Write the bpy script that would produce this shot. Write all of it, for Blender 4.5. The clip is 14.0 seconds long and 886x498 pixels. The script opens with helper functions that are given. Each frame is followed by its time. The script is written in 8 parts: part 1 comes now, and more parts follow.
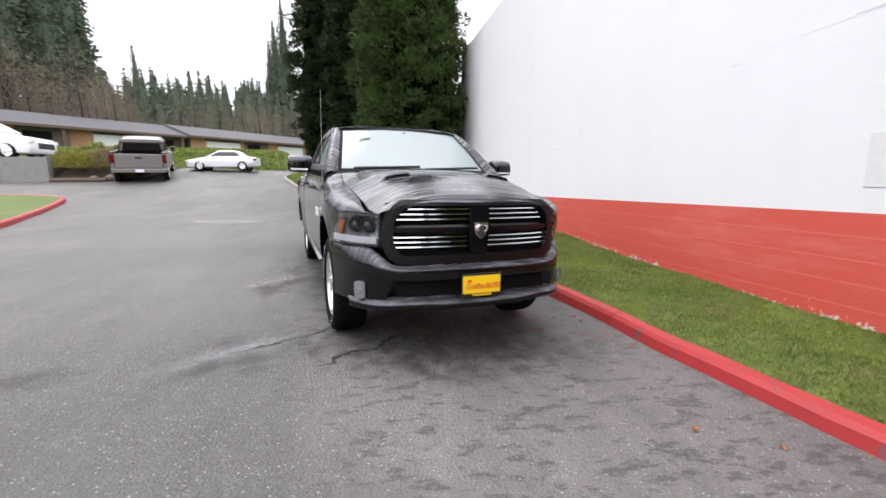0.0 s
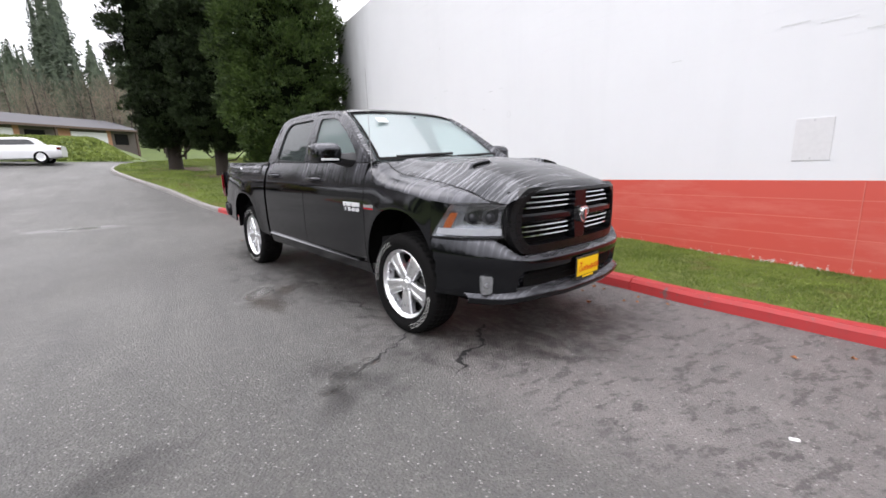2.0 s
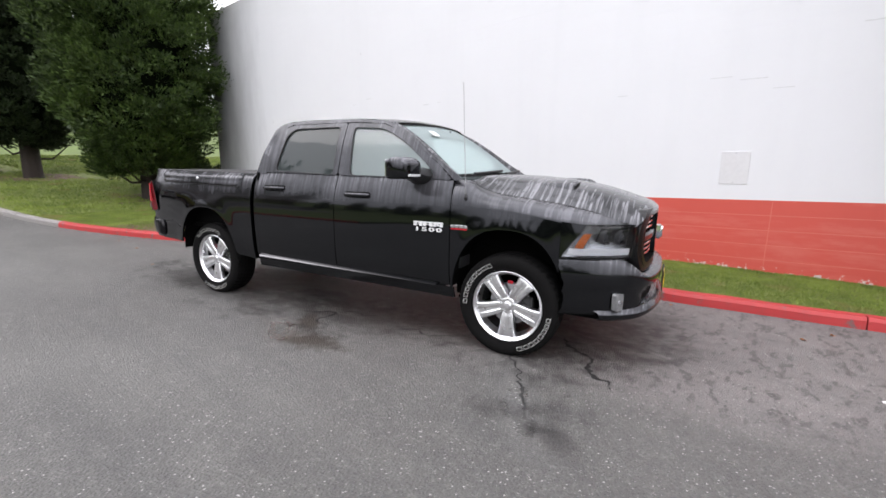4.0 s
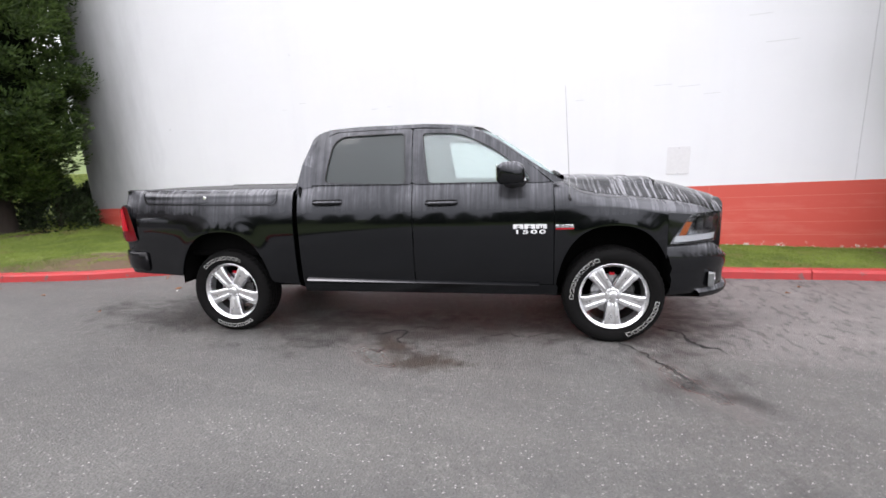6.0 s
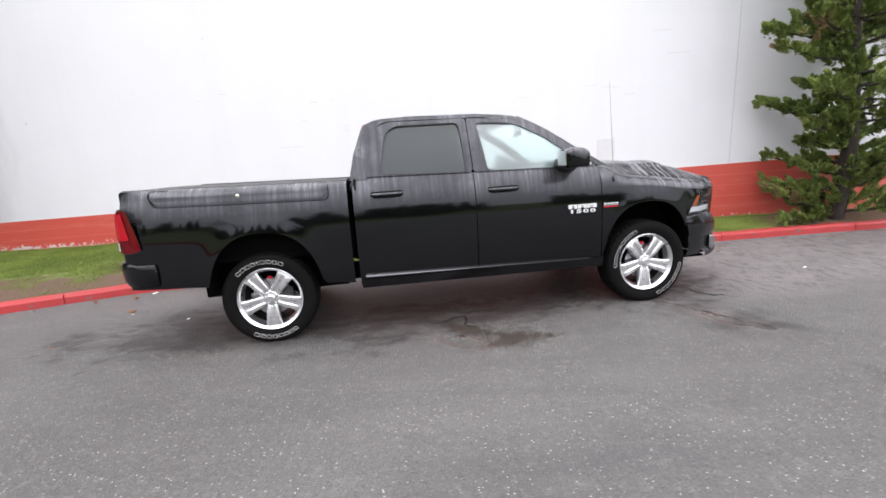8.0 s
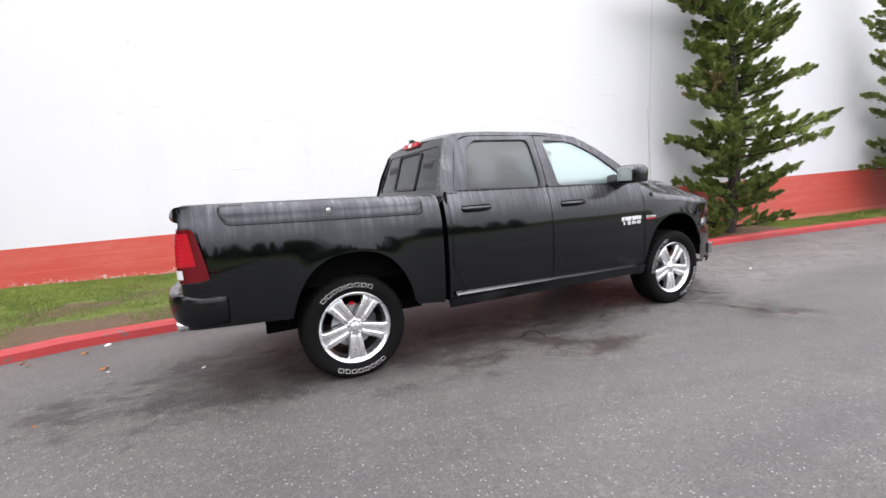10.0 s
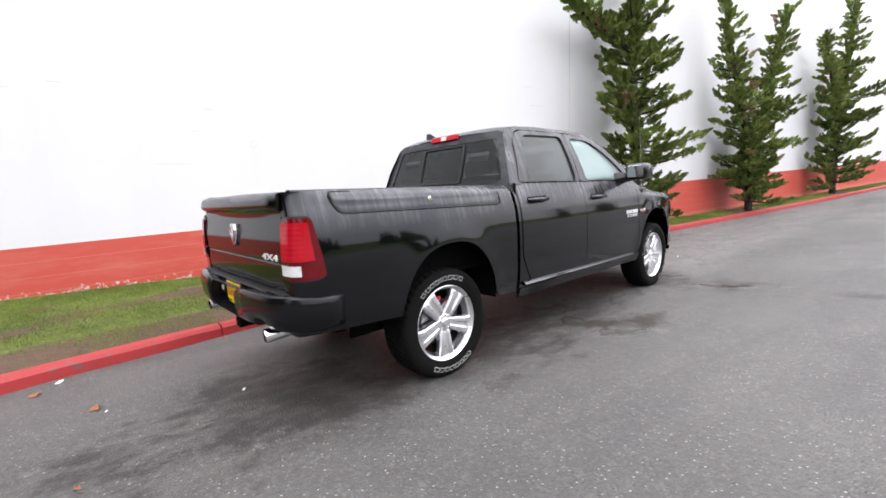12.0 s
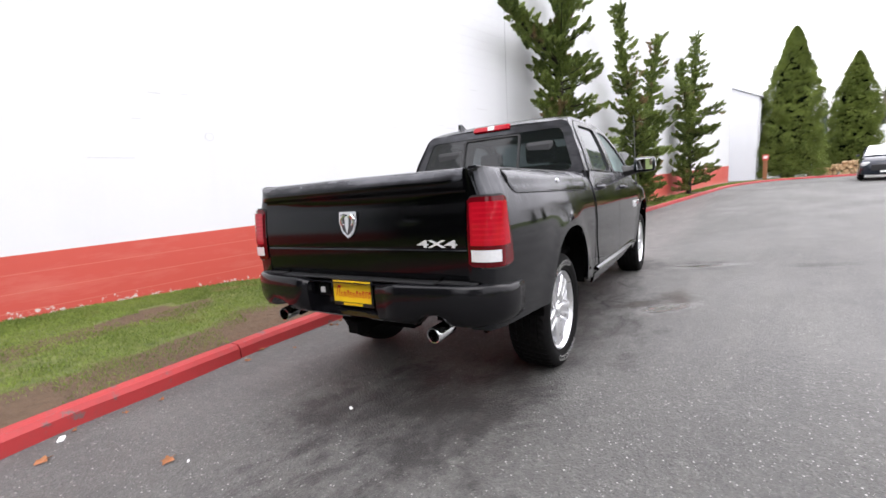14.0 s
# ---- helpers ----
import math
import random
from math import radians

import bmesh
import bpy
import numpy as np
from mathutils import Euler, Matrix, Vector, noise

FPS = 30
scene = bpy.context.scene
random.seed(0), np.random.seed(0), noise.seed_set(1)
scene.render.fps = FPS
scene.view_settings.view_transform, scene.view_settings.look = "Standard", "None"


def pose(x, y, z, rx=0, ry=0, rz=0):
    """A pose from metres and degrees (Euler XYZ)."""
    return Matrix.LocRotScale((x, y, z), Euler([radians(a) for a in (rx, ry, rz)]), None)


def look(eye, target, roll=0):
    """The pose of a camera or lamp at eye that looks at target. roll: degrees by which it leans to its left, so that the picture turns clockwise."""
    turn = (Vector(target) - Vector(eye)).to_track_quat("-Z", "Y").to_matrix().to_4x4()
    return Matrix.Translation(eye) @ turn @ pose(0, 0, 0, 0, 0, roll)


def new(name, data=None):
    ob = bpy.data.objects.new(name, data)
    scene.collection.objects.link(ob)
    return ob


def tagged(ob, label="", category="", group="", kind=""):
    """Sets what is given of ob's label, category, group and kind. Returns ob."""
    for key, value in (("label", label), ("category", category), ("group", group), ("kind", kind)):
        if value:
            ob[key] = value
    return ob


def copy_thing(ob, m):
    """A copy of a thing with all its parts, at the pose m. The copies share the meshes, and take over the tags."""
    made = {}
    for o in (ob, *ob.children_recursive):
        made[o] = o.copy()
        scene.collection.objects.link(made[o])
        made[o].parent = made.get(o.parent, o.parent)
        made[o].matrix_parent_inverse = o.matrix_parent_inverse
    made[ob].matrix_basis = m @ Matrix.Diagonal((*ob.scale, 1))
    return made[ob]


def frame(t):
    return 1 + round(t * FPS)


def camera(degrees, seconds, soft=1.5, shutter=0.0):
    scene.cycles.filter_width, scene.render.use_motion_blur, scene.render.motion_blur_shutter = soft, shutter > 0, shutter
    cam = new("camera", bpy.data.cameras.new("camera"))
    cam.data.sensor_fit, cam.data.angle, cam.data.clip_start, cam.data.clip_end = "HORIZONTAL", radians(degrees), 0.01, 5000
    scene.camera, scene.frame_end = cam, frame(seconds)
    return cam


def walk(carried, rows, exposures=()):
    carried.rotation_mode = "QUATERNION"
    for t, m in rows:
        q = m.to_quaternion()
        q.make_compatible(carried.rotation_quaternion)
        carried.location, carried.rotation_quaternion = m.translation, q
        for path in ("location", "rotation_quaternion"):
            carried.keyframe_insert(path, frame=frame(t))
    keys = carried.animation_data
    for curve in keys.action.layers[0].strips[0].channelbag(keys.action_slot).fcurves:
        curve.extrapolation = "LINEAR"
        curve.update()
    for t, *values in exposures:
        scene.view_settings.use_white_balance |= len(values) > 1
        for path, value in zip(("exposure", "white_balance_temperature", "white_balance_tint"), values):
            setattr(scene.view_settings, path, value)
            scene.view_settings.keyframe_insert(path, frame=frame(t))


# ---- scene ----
cam = camera(92.1, 14.0, 1.6, 0.3)
PATH = [
    (0, (-0.656, -3.762, 1.308), (-0.291, -1.824, 0.975), -0.4),
    (0.5, (-1.129, -3.663, 1.358), (-0.565, -1.779, 0.993), -1.2),
    (1, (-1.527, -3.441, 1.359), (-0.777, -1.624, 0.989), -1.0),
    (1.5, (-1.974, -3.247, 1.371), (-1.041, -1.53, 0.944), -1.7),
    (2, (-2.372, -2.978, 1.379), (-1.361, -1.305, 0.958), -2.1),
    (2.5, (-2.736, -2.641, 1.4), (-1.586, -1.059, 0.983), 0.0),
    (3, (-3.109, -2.306, 1.441), (-1.789, -0.871, 0.993), -0.5),
    (3.5, (-3.409, -1.929, 1.465), (-2.001, -0.581, 1.02), -1.3),
    (4, (-3.751, -1.548, 1.495), (-2.204, -0.345, 1.096), 0.1),
    (4.2, (-3.848, -1.391, 1.517), (-2.278, -0.228, 1.092), 0.7),
    (6.3, (-4.734, 0.353, 1.553), (-2.869, 0.936, 1.125), -3.5),
    (6.5, (-4.805, 0.508, 1.56), (-2.926, 1.016, 1.099), -4.0),
    (7, (-4.893, 0.925, 1.554), (-2.977, 1.284, 1.109), -4.2),
    (7.5, (-4.987, 1.388, 1.566), (-3.046, 1.588, 1.13), -3.3),
    (8, (-5.083, 1.783, 1.543), (-3.132, 1.881, 1.112), -3.6),
    (8.2, (-5.053, 1.956, 1.54), (-3.099, 2.004, 1.114), -4.4),
    (10.3, (-4.77, 3.848, 1.474), (-2.885, 3.257, 1.159), -2.4),
    (10.5, (-4.732, 3.996, 1.475), (-2.87, 3.339, 1.152), -2.0),
    (11, (-4.54, 4.359, 1.449), (-2.725, 3.588, 1.118), -1.7),
    (11.5, (-4.359, 4.747, 1.439), (-2.632, 3.789, 1.125), -2.2),
    (12, (-4.138, 5.089, 1.409), (-2.451, 4.059, 1.106), -2.5),
    (12.5, (-3.878, 5.422, 1.392), (-2.251, 4.295, 1.099), -1.7),
    (13, (-3.64, 5.763, 1.379), (-2.11, 4.514, 1.062), -2.6),
    (13.5, (-3.305, 6.008, 1.341), (-1.832, 4.691, 1.033), -4.3),
    (14, (-2.982, 6.247, 1.314), (-1.631, 4.8, 1.025), -3.1),
]
walk(cam, [(t, look(eye, target, roll)) for t, eye, target, roll in PATH], [(0.0, 0.13, 6500, 15), (1.5, 0.10, 6500, 15), (2.5, 0.04, 6500, 15), (3.5, -0.02, 6500, 15), (4.2, 0.08, 6500, 15), (6.4, 0.20, 6500, 15), (14.0, 0.27, 6500, 15)])

# ---- world, sun ----
world = bpy.data.worlds.new("world")
scene.world = world
world.use_nodes = True
wn, wl = world.node_tree.nodes, world.node_tree.links
sky = wn.new("ShaderNodeTexSky")
sky.sky_type = "NISHITA"
sky.sun_disc = False
sky.sun_elevation = radians(48)
sky.sun_rotation = radians(215)
sky.air_density, sky.dust_density = 1.0, 4.0
grey = wn.new("ShaderNodeHueSaturation")
grey.inputs["Saturation"].default_value = 0.12
wl.new(sky.outputs[0], grey.inputs["Color"])
cloud = wn.new("ShaderNodeMix")
cloud.data_type = "RGBA"
cloud.inputs["Factor"].default_value = 0.75
cloud.inputs["B"].default_value = (11.5, 11.7, 12.2, 1)
wl.new(grey.outputs[0], cloud.inputs["A"])
# an overcast dome: three times as bright overhead as at the horizon
at = wn.new("ShaderNodeTexCoord")
high = wn.new("ShaderNodeSeparateXYZ")
wl.new(at.outputs["Generated"], high.inputs[0])
dome = wn.new("ShaderNodeMapRange")
dome.inputs["From Min"].default_value, dome.inputs["From Max"].default_value = 0.0, 1.0
dome.inputs["To Min"].default_value, dome.inputs["To Max"].default_value = 0.70, 1.60
wl.new(high.outputs["Z"], dome.inputs["Value"])
shade = wn.new("ShaderNodeVectorMath")
shade.operation = "SCALE"
wl.new(cloud.outputs["Result"], shade.inputs[0])
wl.new(dome.outputs[0], shade.inputs["Scale"])
wl.new(shade.outputs[0], wn["Background"].inputs["Color"])
wn["Background"].inputs["Strength"].default_value = 0.2
sun = new("sun", bpy.data.lights.new("sun", "SUN"))
sun.data.energy, sun.data.angle, sun.data.color = 0.9, radians(40), (1.0, 0.97, 0.93)
sun.matrix_basis = look((-16, 24, 38), (0, 0, 0))


# ---- materials ----
class Mat:
    """A small builder of procedural node materials."""

    def __init__(self, name, base=(0.5, 0.5, 0.5), rough=0.5, metal=0.0, **more):
        self.m = bpy.data.materials.new(name)
        self.m.use_nodes = True
        self.nt = self.m.node_tree
        self.b = self.nt.nodes["Principled BSDF"]
        self.set("Base Color", (*base[:3], 1))
        self.set("Roughness", rough)
        self.set("Metallic", metal)
        for key, value in more.items():
            self.set(key.replace("_", " "), value)
        self._co = None

    def set(self, key, value):
        if hasattr(value, "node"):
            self.nt.links.new(value, self.b.inputs[key])
        else:
            self.b.inputs[key].default_value = value
        return self

    def node(self, kind, **values):
        n = self.nt.nodes.new(kind)
        for key, value in values.items():
            setattr(n, key, value) if not key[0].isupper() else self.plug(n, key, value)
        return n

    def plug(self, n, key, value):
        key = key.replace("_", " ")
        if hasattr(value, "node"):
            self.nt.links.new(value, n.inputs[key])
        else:
            n.inputs[key].default_value = value

    def co(self, scale=(1, 1, 1), rot=(0, 0, 0), kind="Object"):
        if self._co is None:
            self._co = self.nt.nodes.new("ShaderNodeTexCoord")
        if scale == (1, 1, 1) and rot == (0, 0, 0):
            return self._co.outputs[kind]
        mp = self.nt.nodes.new("ShaderNodeMapping")
        mp.inputs["Scale"].default_value = scale
        mp.inputs["Rotation"].default_value = rot
        self.nt.links.new(self._co.outputs[kind], mp.inputs["Vector"])
        return mp.outputs[0]

    def noise(self, scale, detail=4, rough=0.55, vec=None, dist=0.0):
        n = self.nt.nodes.new("ShaderNodeTexNoise")
        n.inputs["Scale"].default_value = scale
        n.inputs["Detail"].default_value = detail
        n.inputs["Roughness"].default_value = rough
        n.inputs["Distortion"].default_value = dist
        self.nt.links.new(vec if vec is not None else self.co(), n.inputs["Vector"])
        return n.outputs["Fac"]

    def voro(self, scale, vec=None, feature="F1", out="Distance"):
        n = self.nt.nodes.new("ShaderNodeTexVoronoi")
        n.feature = feature
        n.inputs["Scale"].default_value = scale
        self.nt.links.new(vec if vec is not None else self.co(), n.inputs["Vector"])
        return n.outputs[out]

    def ramp(self, fac, *stops, smooth=False):
        n = self.nt.nodes.new("ShaderNodeValToRGB")
        n.color_ramp.interpolation = "EASE" if smooth else "LINEAR"
        while len(n.color_ramp.elements) < len(stops):
            n.color_ramp.elements.new(0.5)
        for e, (p, c) in zip(n.color_ramp.elements, stops):
            e.position = p
            e.color = (c, c, c, 1) if isinstance(c, (int, float)) else (*c[:3], 1)
        self.nt.links.new(fac, n.inputs["Fac"])
        return n.outputs["Color"]

    def mix(self, fac, a, b, blend="MIX"):
        n = self.nt.nodes.new("ShaderNodeMix")
        n.data_type, n.blend_type = "RGBA", blend
        for key, value in (("Factor", fac), ("A", a), ("B", b)):
            sock = [s for s in n.inputs if s.name == key and s.enabled][0]
            if hasattr(value, "node"):
                self.nt.links.new(value, sock)
            else:
                sock.default_value = value if key == "Factor" else (*value[:3], 1)
        return [s for s in n.outputs if s.enabled][0]

    def math(self, op, a, b=0.0, c=0.0):
        n = self.nt.nodes.new("ShaderNodeMath")
        n.operation = op
        for i, value in enumerate((a, b, c)):
            if hasattr(value, "node"):
                self.nt.links.new(value, n.inputs[i])
            else:
                n.inputs[i].default_value = value
        return n.outputs[0]

    def sep(self, vec=None):
        n = self.nt.nodes.new("ShaderNodeSeparateXYZ")
        self.nt.links.new(vec if vec is not None else self.co(), n.inputs[0])
        return n.outputs

    def bump(self, height, strength=0.3, dist=0.01):
        n = self.nt.nodes.new("ShaderNodeBump")
        n.inputs["Strength"].default_value = strength
        n.inputs["Distance"].default_value = dist
        self.nt.links.new(height, n.inputs["Height"])
        self.nt.links.new(n.outputs[0], self.b.inputs["Normal"])
        return self

    def random(self):
        return self.nt.nodes.new("ShaderNodeObjectInfo").outputs["Random"]

    def island(self):
        return self.nt.nodes.new("ShaderNodeNewGeometry").outputs["Random Per Island"]


def simple(name, base, rough=0.5, metal=0.0, grain=0.0, scale=40, **more):
    m = Mat(name, base, rough, metal, **more)
    if grain:
        n = m.noise(scale, 5)
        m.set("Base Color", m.mix(n, [c * (1 - grain) for c in base[:3]], [min(1, c * (1 + grain)) for c in base[:3]]))
        m.set("Roughness", m.math("MULTIPLY_ADD", n, 0.25, rough - 0.12))
    return m.m


def mat_asphalt():
    m = Mat("asphalt", (0.07, 0.07, 0.07), 0.7)
    x, y, z = m.sep()
    wob = m.noise(0.9, 4, 0.6)

    def spot(cx, cy, rx, ry, turn=0.0, soft=0.35, rag=0.5):
        """A ragged patch with a shape of its own."""
        c, n = math.cos(turn), math.sin(turn)
        dx, dy = m.math("SUBTRACT", x, cx), m.math("SUBTRACT", y, cy)
        u = m.math("DIVIDE", m.math("ADD", m.math("MULTIPLY", dx, c), m.math("MULTIPLY", dy, n)), rx)
        v = m.math("DIVIDE", m.math("SUBTRACT", m.math("MULTIPLY", dy, c), m.math("MULTIPLY", dx, n)), ry)
        d = m.math("SQRT", m.math("ADD", m.math("MULTIPLY", u, u), m.math("MULTIPLY", v, v)))
        d = m.math("ADD", d, m.math("MULTIPLY", m.math("SUBTRACT", fray, 0.5), rag * 4))
        return m.ramp(d, (1 - soft, 1), (1.0, 0))

    fray = m.math("ADD", m.math("MULTIPLY", m.noise(2.2, 7, 0.75), 0.6), m.math("MULTIPLY", m.noise(9, 5, 0.7), 0.4))
    big = m.noise(0.35, 5, 0.6)
    mid = m.noise(2.2, 6, 0.65, m.co((1, 0.7, 1)))
    grit = m.noise(38, 6, 0.8)
    stone = m.voro(75)
    base = m.mix(m.ramp(big, (0.35, 0), (0.65, 1)), (0.088, 0.0865, 0.081), (0.124, 0.1225, 0.115))
    # the dry lane by the kerb: paler, with dark flakes where the top coat has gone
    lane = m.math("ADD", m.math("ADD", x, m.math("MULTIPLY", y, 0.16)), m.math("MULTIPLY", wob, 1.2))
    lane = m.ramp(m.math("MULTIPLY_ADD", lane, 0.25, 0.5), (0.30, 0), (0.42, 1))
    fwd = m.ramp(m.math("MULTIPLY_ADD", y, -0.1, 0.5), (0.42, 0), (0.62, 1))
    dry = m.math("MULTIPLY", lane, fwd)
    base = m.mix(m.math("MULTIPLY", dry, 0.8), base, (0.205, 0.190, 0.183))
    flake0 = m.ramp(m.noise(4.2, 7, 0.72, m.co((1.2, 2.6, 1), (0, 0, 0.2))), (0.530, 0), (0.575, 1))
    flake = m.math("MULTIPLY", flake0, m.ramp(m.noise(30, 3, 0.7), (0.30, 0.3), (0.5, 1)))
    base = m.mix(m.math("MULTIPLY", m.ramp(mid, (0.42, 0), (0.7, 1)), 0.35), base, (0.07, 0.068, 0.068))
    base = m.mix(m.ramp(grit, (0.50, 0), (0.74, 0.75)), base, (0.21, 0.206, 0.193))
    base = m.mix(m.ramp(m.noise(52, 4, 0.75), (0.34, 0.55), (0.47, 0)), base, (0.035, 0.035, 0.036))
    base = m.mix(m.math("MULTIPLY", m.ramp(m.voro(30), (0.10, 1), (0.17, 0)), m.ramp(m.noise(13, 3), (0.38, 0), (0.50, 1.0))), base, (0.48, 0.47, 0.45))
    base = m.mix(m.math("MULTIPLY", m.ramp(m.voro(70, m.co((1, 1.1, 1), (0, 0, 0.4))), (0.12, 1), (0.2, 0)), m.ramp(m.noise(21, 3), (0.45, 0), (0.55, 0.8))), base, (0.42, 0.41, 0.40))
    base = m.mix(m.math("MULTIPLY", m.math("MULTIPLY", flake, m.math("MULTIPLY_ADD", dry, 0.75, 0.10)), 0.85), base, (0.045, 0.042, 0.042))
    # long faint polish marks along the lane, and coarse grey clusters
    base = m.mix(m.math("MULTIPLY", m.ramp(m.noise(1.0, 5, 0.65, m.co((3.2, 0.35, 1), (0, 0, -0.12))), (0.40, 0), (0.66, 1)), 0.30), base, (0.060, 0.060, 0.061))
    base = m.mix(m.math("MULTIPLY", m.ramp(m.noise(17, 6, 0.8), (0.55, 0), (0.68, 1)), 0.45), base, (0.24, 0.236, 0.222))
    # standing oil and damp stains under and behind the truck, plus painted shade
    oil = m.math("MAXIMUM", spot(-1.80, 1.42, 0.20, 0.40, 0.25, 0.5, 0.9), spot(-1.50, 1.80, 0.12, 0.30, -0.7, 0.5, 0.9))
    base = m.mix(m.math("MULTIPLY", oil, 0.90), base, (0.034, 0.026, 0.019))
    stain_shade = spot(-0.85, 4.85, 0.55, 0.5, 0.2, 0.5, 0.9)
    stain_shade = m.math("MAXIMUM", stain_shade, spot(-1.62, -0.5, 0.22, 0.42, 0.5, 0.9, 1.0))
    stain_shade = m.math("MAXIMUM", m.math("MAXIMUM", stain_shade, spot(-1.42, 4.35, 0.42, 1.15, 0.05, 0.45, 0.9)), spot(-1.0, 1.7, 0.5, 1.9, 0.18, 0.5, 0.9))
    stain_shade = m.math("MAXIMUM", stain_shade, spot(-1.35, 3.0, 0.45, 1.7, 0.15, 0.7, 0.7))
    # shade under the truck's front, painted in as two dark patches
    stain_shade = m.math("MAXIMUM", stain_shade, spot(0.2, -0.6, 1.3, 0.7, 0.0, 0.7, 0.7))
    stain_shade = m.math("MAXIMUM", stain_shade, spot(-0.35, -0.15, 1.05, 0.75, 0.1, 0.5, 0.8))
    stain_shade = m.math("MAXIMUM", stain_shade, spot(-1.05, 2.50, 0.50, 0.70, 0.15, 0.5, 0.9))
    stain_shade = m.math("MAXIMUM", stain_shade, spot(-1.72, -0.66, 0.16, 0.36, -0.35, 0.8, 0.7))
    stain_shade = m.math("MAXIMUM", stain_shade, spot(-1.10, 4.40, 0.70, 0.62, 0.2, 0.5, 1.1))
    stain_shade = m.math("MAXIMUM", stain_shade, m.math("MULTIPLY", spot(-2.9, -0.9, 0.5, 0.2, 0.5, 0.7, 0.7), 0.7))
    # ragged runs of damp trailing out from under the tail and the sill
    run = m.ramp(m.noise(2.6, 7, 0.75, m.co((1.6, 0.7, 1), (0, 0, -0.25))), (0.47, 0), (0.56, 1))
    trail = m.math("MAXIMUM", spot(-1.25, 5.1, 0.75, 1.1, 0.1, 0.5, 0.8), spot(-1.35, 2.4, 0.65, 2.3, 0.1, 0.5, 0.8))
    stain_shade = m.math("MAXIMUM", stain_shade, m.math("MULTIPLY", m.math("MULTIPLY", trail, run), 1.0))
    stain_shade = m.math("MULTIPLY", stain_shade, m.ramp(m.noise(4.5, 7, 0.75, m.co((1.4, 0.8, 1), (0, 0, -0.2))), (0.42, 0.45), (0.53, 1)))
    base = m.mix(m.math("MULTIPLY", stain_shade, 0.82), base, (0.020, 0.0185, 0.018))
    m.set("Base Color", base)
    # damp film, smoother in broad patches and nearly still water in two runs
    wet = m.ramp(m.noise(0.5, 5, 0.6, m.co((1, 0.6, 1))), (0.40, 0), (0.62, 1))
    pool = m.math("MAXIMUM", spot(-1.62, -0.48, 0.20, 0.62, -0.95, 0.7, 0.45), spot(-1.82, 1.80, 0.17, 0.45, -0.6, 0.7, 0.45))
    pool = m.math("MAXIMUM", pool, spot(-4.4, 9.5, 0.9, 0.5, 0.2, 0.6, 0.6))
    film_sheen = m.math("MULTIPLY", wet, m.math("SUBTRACT", 1.0, dry))
    rough = m.math("MULTIPLY_ADD", film_sheen, -0.12, 0.62)
    m.set("Roughness", m.math("MAXIMUM", m.math("SUBTRACT", rough, m.math("MULTIPLY", pool, 0.42)), 0.08))
    relief = m.math("MULTIPLY", m.math("SUBTRACT", 1.0, m.math("MULTIPLY", pool, 0.9)), m.math("SUBTRACT", 1.0, m.math("MULTIPLY", film_sheen, 0.12)))
    m.set("Specular IOR Level", 0.42)
    m.bump(m.math("MULTIPLY", m.math("ADD", m.math("MULTIPLY", grit, 0.9), m.math("MULTIPLY", stone, 0.8)), relief), 1.0, 0.011)
    return m.m


ASPHALT = mat_asphalt()


def mat_lawn():
    m = Mat("lawn", (0.1, 0.14, 0.03), 0.9)
    n = m.noise(7, 6, 0.65)
    green = m.mix(m.ramp(n, (0.3, 0), (0.7, 1)), (0.075, 0.10, 0.02), (0.18, 0.21, 0.05))
    mud = m.mix(m.noise(16, 5, 0.7), (0.055, 0.034, 0.019), (0.175, 0.112, 0.066))
    attr = m.nt.nodes.new("ShaderNodeAttribute")
    attr.attribute_name = "bare"
    mask = m.ramp(m.math("ADD", attr.outputs["Fac"], m.math("MULTIPLY_ADD", m.noise(3.5, 5, 0.65), 0.8, -0.4)), (0.30, 0), (0.46, 1))
    m.set("Base Color", m.mix(mask, green, mud))
    m.bump(m.math("ADD", m.noise(45, 5, 0.7), m.math("MULTIPLY", m.noise(13, 4, 0.7), 1.5)), 0.9, 0.03)
    return m.m


def mat_leaf(name, dark, light, brown=None, tufts=0.62):
    """Foliage, varied leaf by leaf."""
    m = Mat(name, light, 0.6)
    r = m.island()
    col = m.mix(r, dark, light)
    col = m.mix(m.math("MULTIPLY", m.ramp(m.noise(0.9, 3), (0.4, 0), (0.65, 1)), 0.6), col, [c * 1.5 for c in light])
    col = m.mix(m.ramp(m.noise(5.5, 3, 0.6), (0.40, tufts), (0.58, 0.0)), col, [c * 0.3 for c in dark])
    if brown:
        col = m.mix(m.math("MULTIPLY", m.ramp(m.noise(1.1, 3, 0.6), (0.60, 0), (0.68, 1)), 0.85), col, brown)
    m.set("Base Color", col)
    m.set("Specular IOR Level", 0.25)
    return m.m


def mat_kerb(name, paint, bare):
    m = Mat(name, paint, 0.55)
    chip = m.ramp(m.noise(6, 7, 0.72), (0.585, 0), (0.63, 1))
    fade = m.noise(1.6, 4)
    col = m.mix(fade, [c * 0.8 for c in paint], [min(1, c * 1.15) for c in paint])
    col = m.mix(m.math("MULTIPLY", chip, 0.85), col, bare)
    col = m.mix(m.math("MULTIPLY", m.ramp(m.noise(14, 5, 0.7), (0.5, 0), (0.8, 1)), 0.35), col, (0.12, 0.05, 0.045))
    m.set("Base Color", col)
    m.bump(m.noise(60, 5, 0.7), 0.4, 0.004)
    return m.m


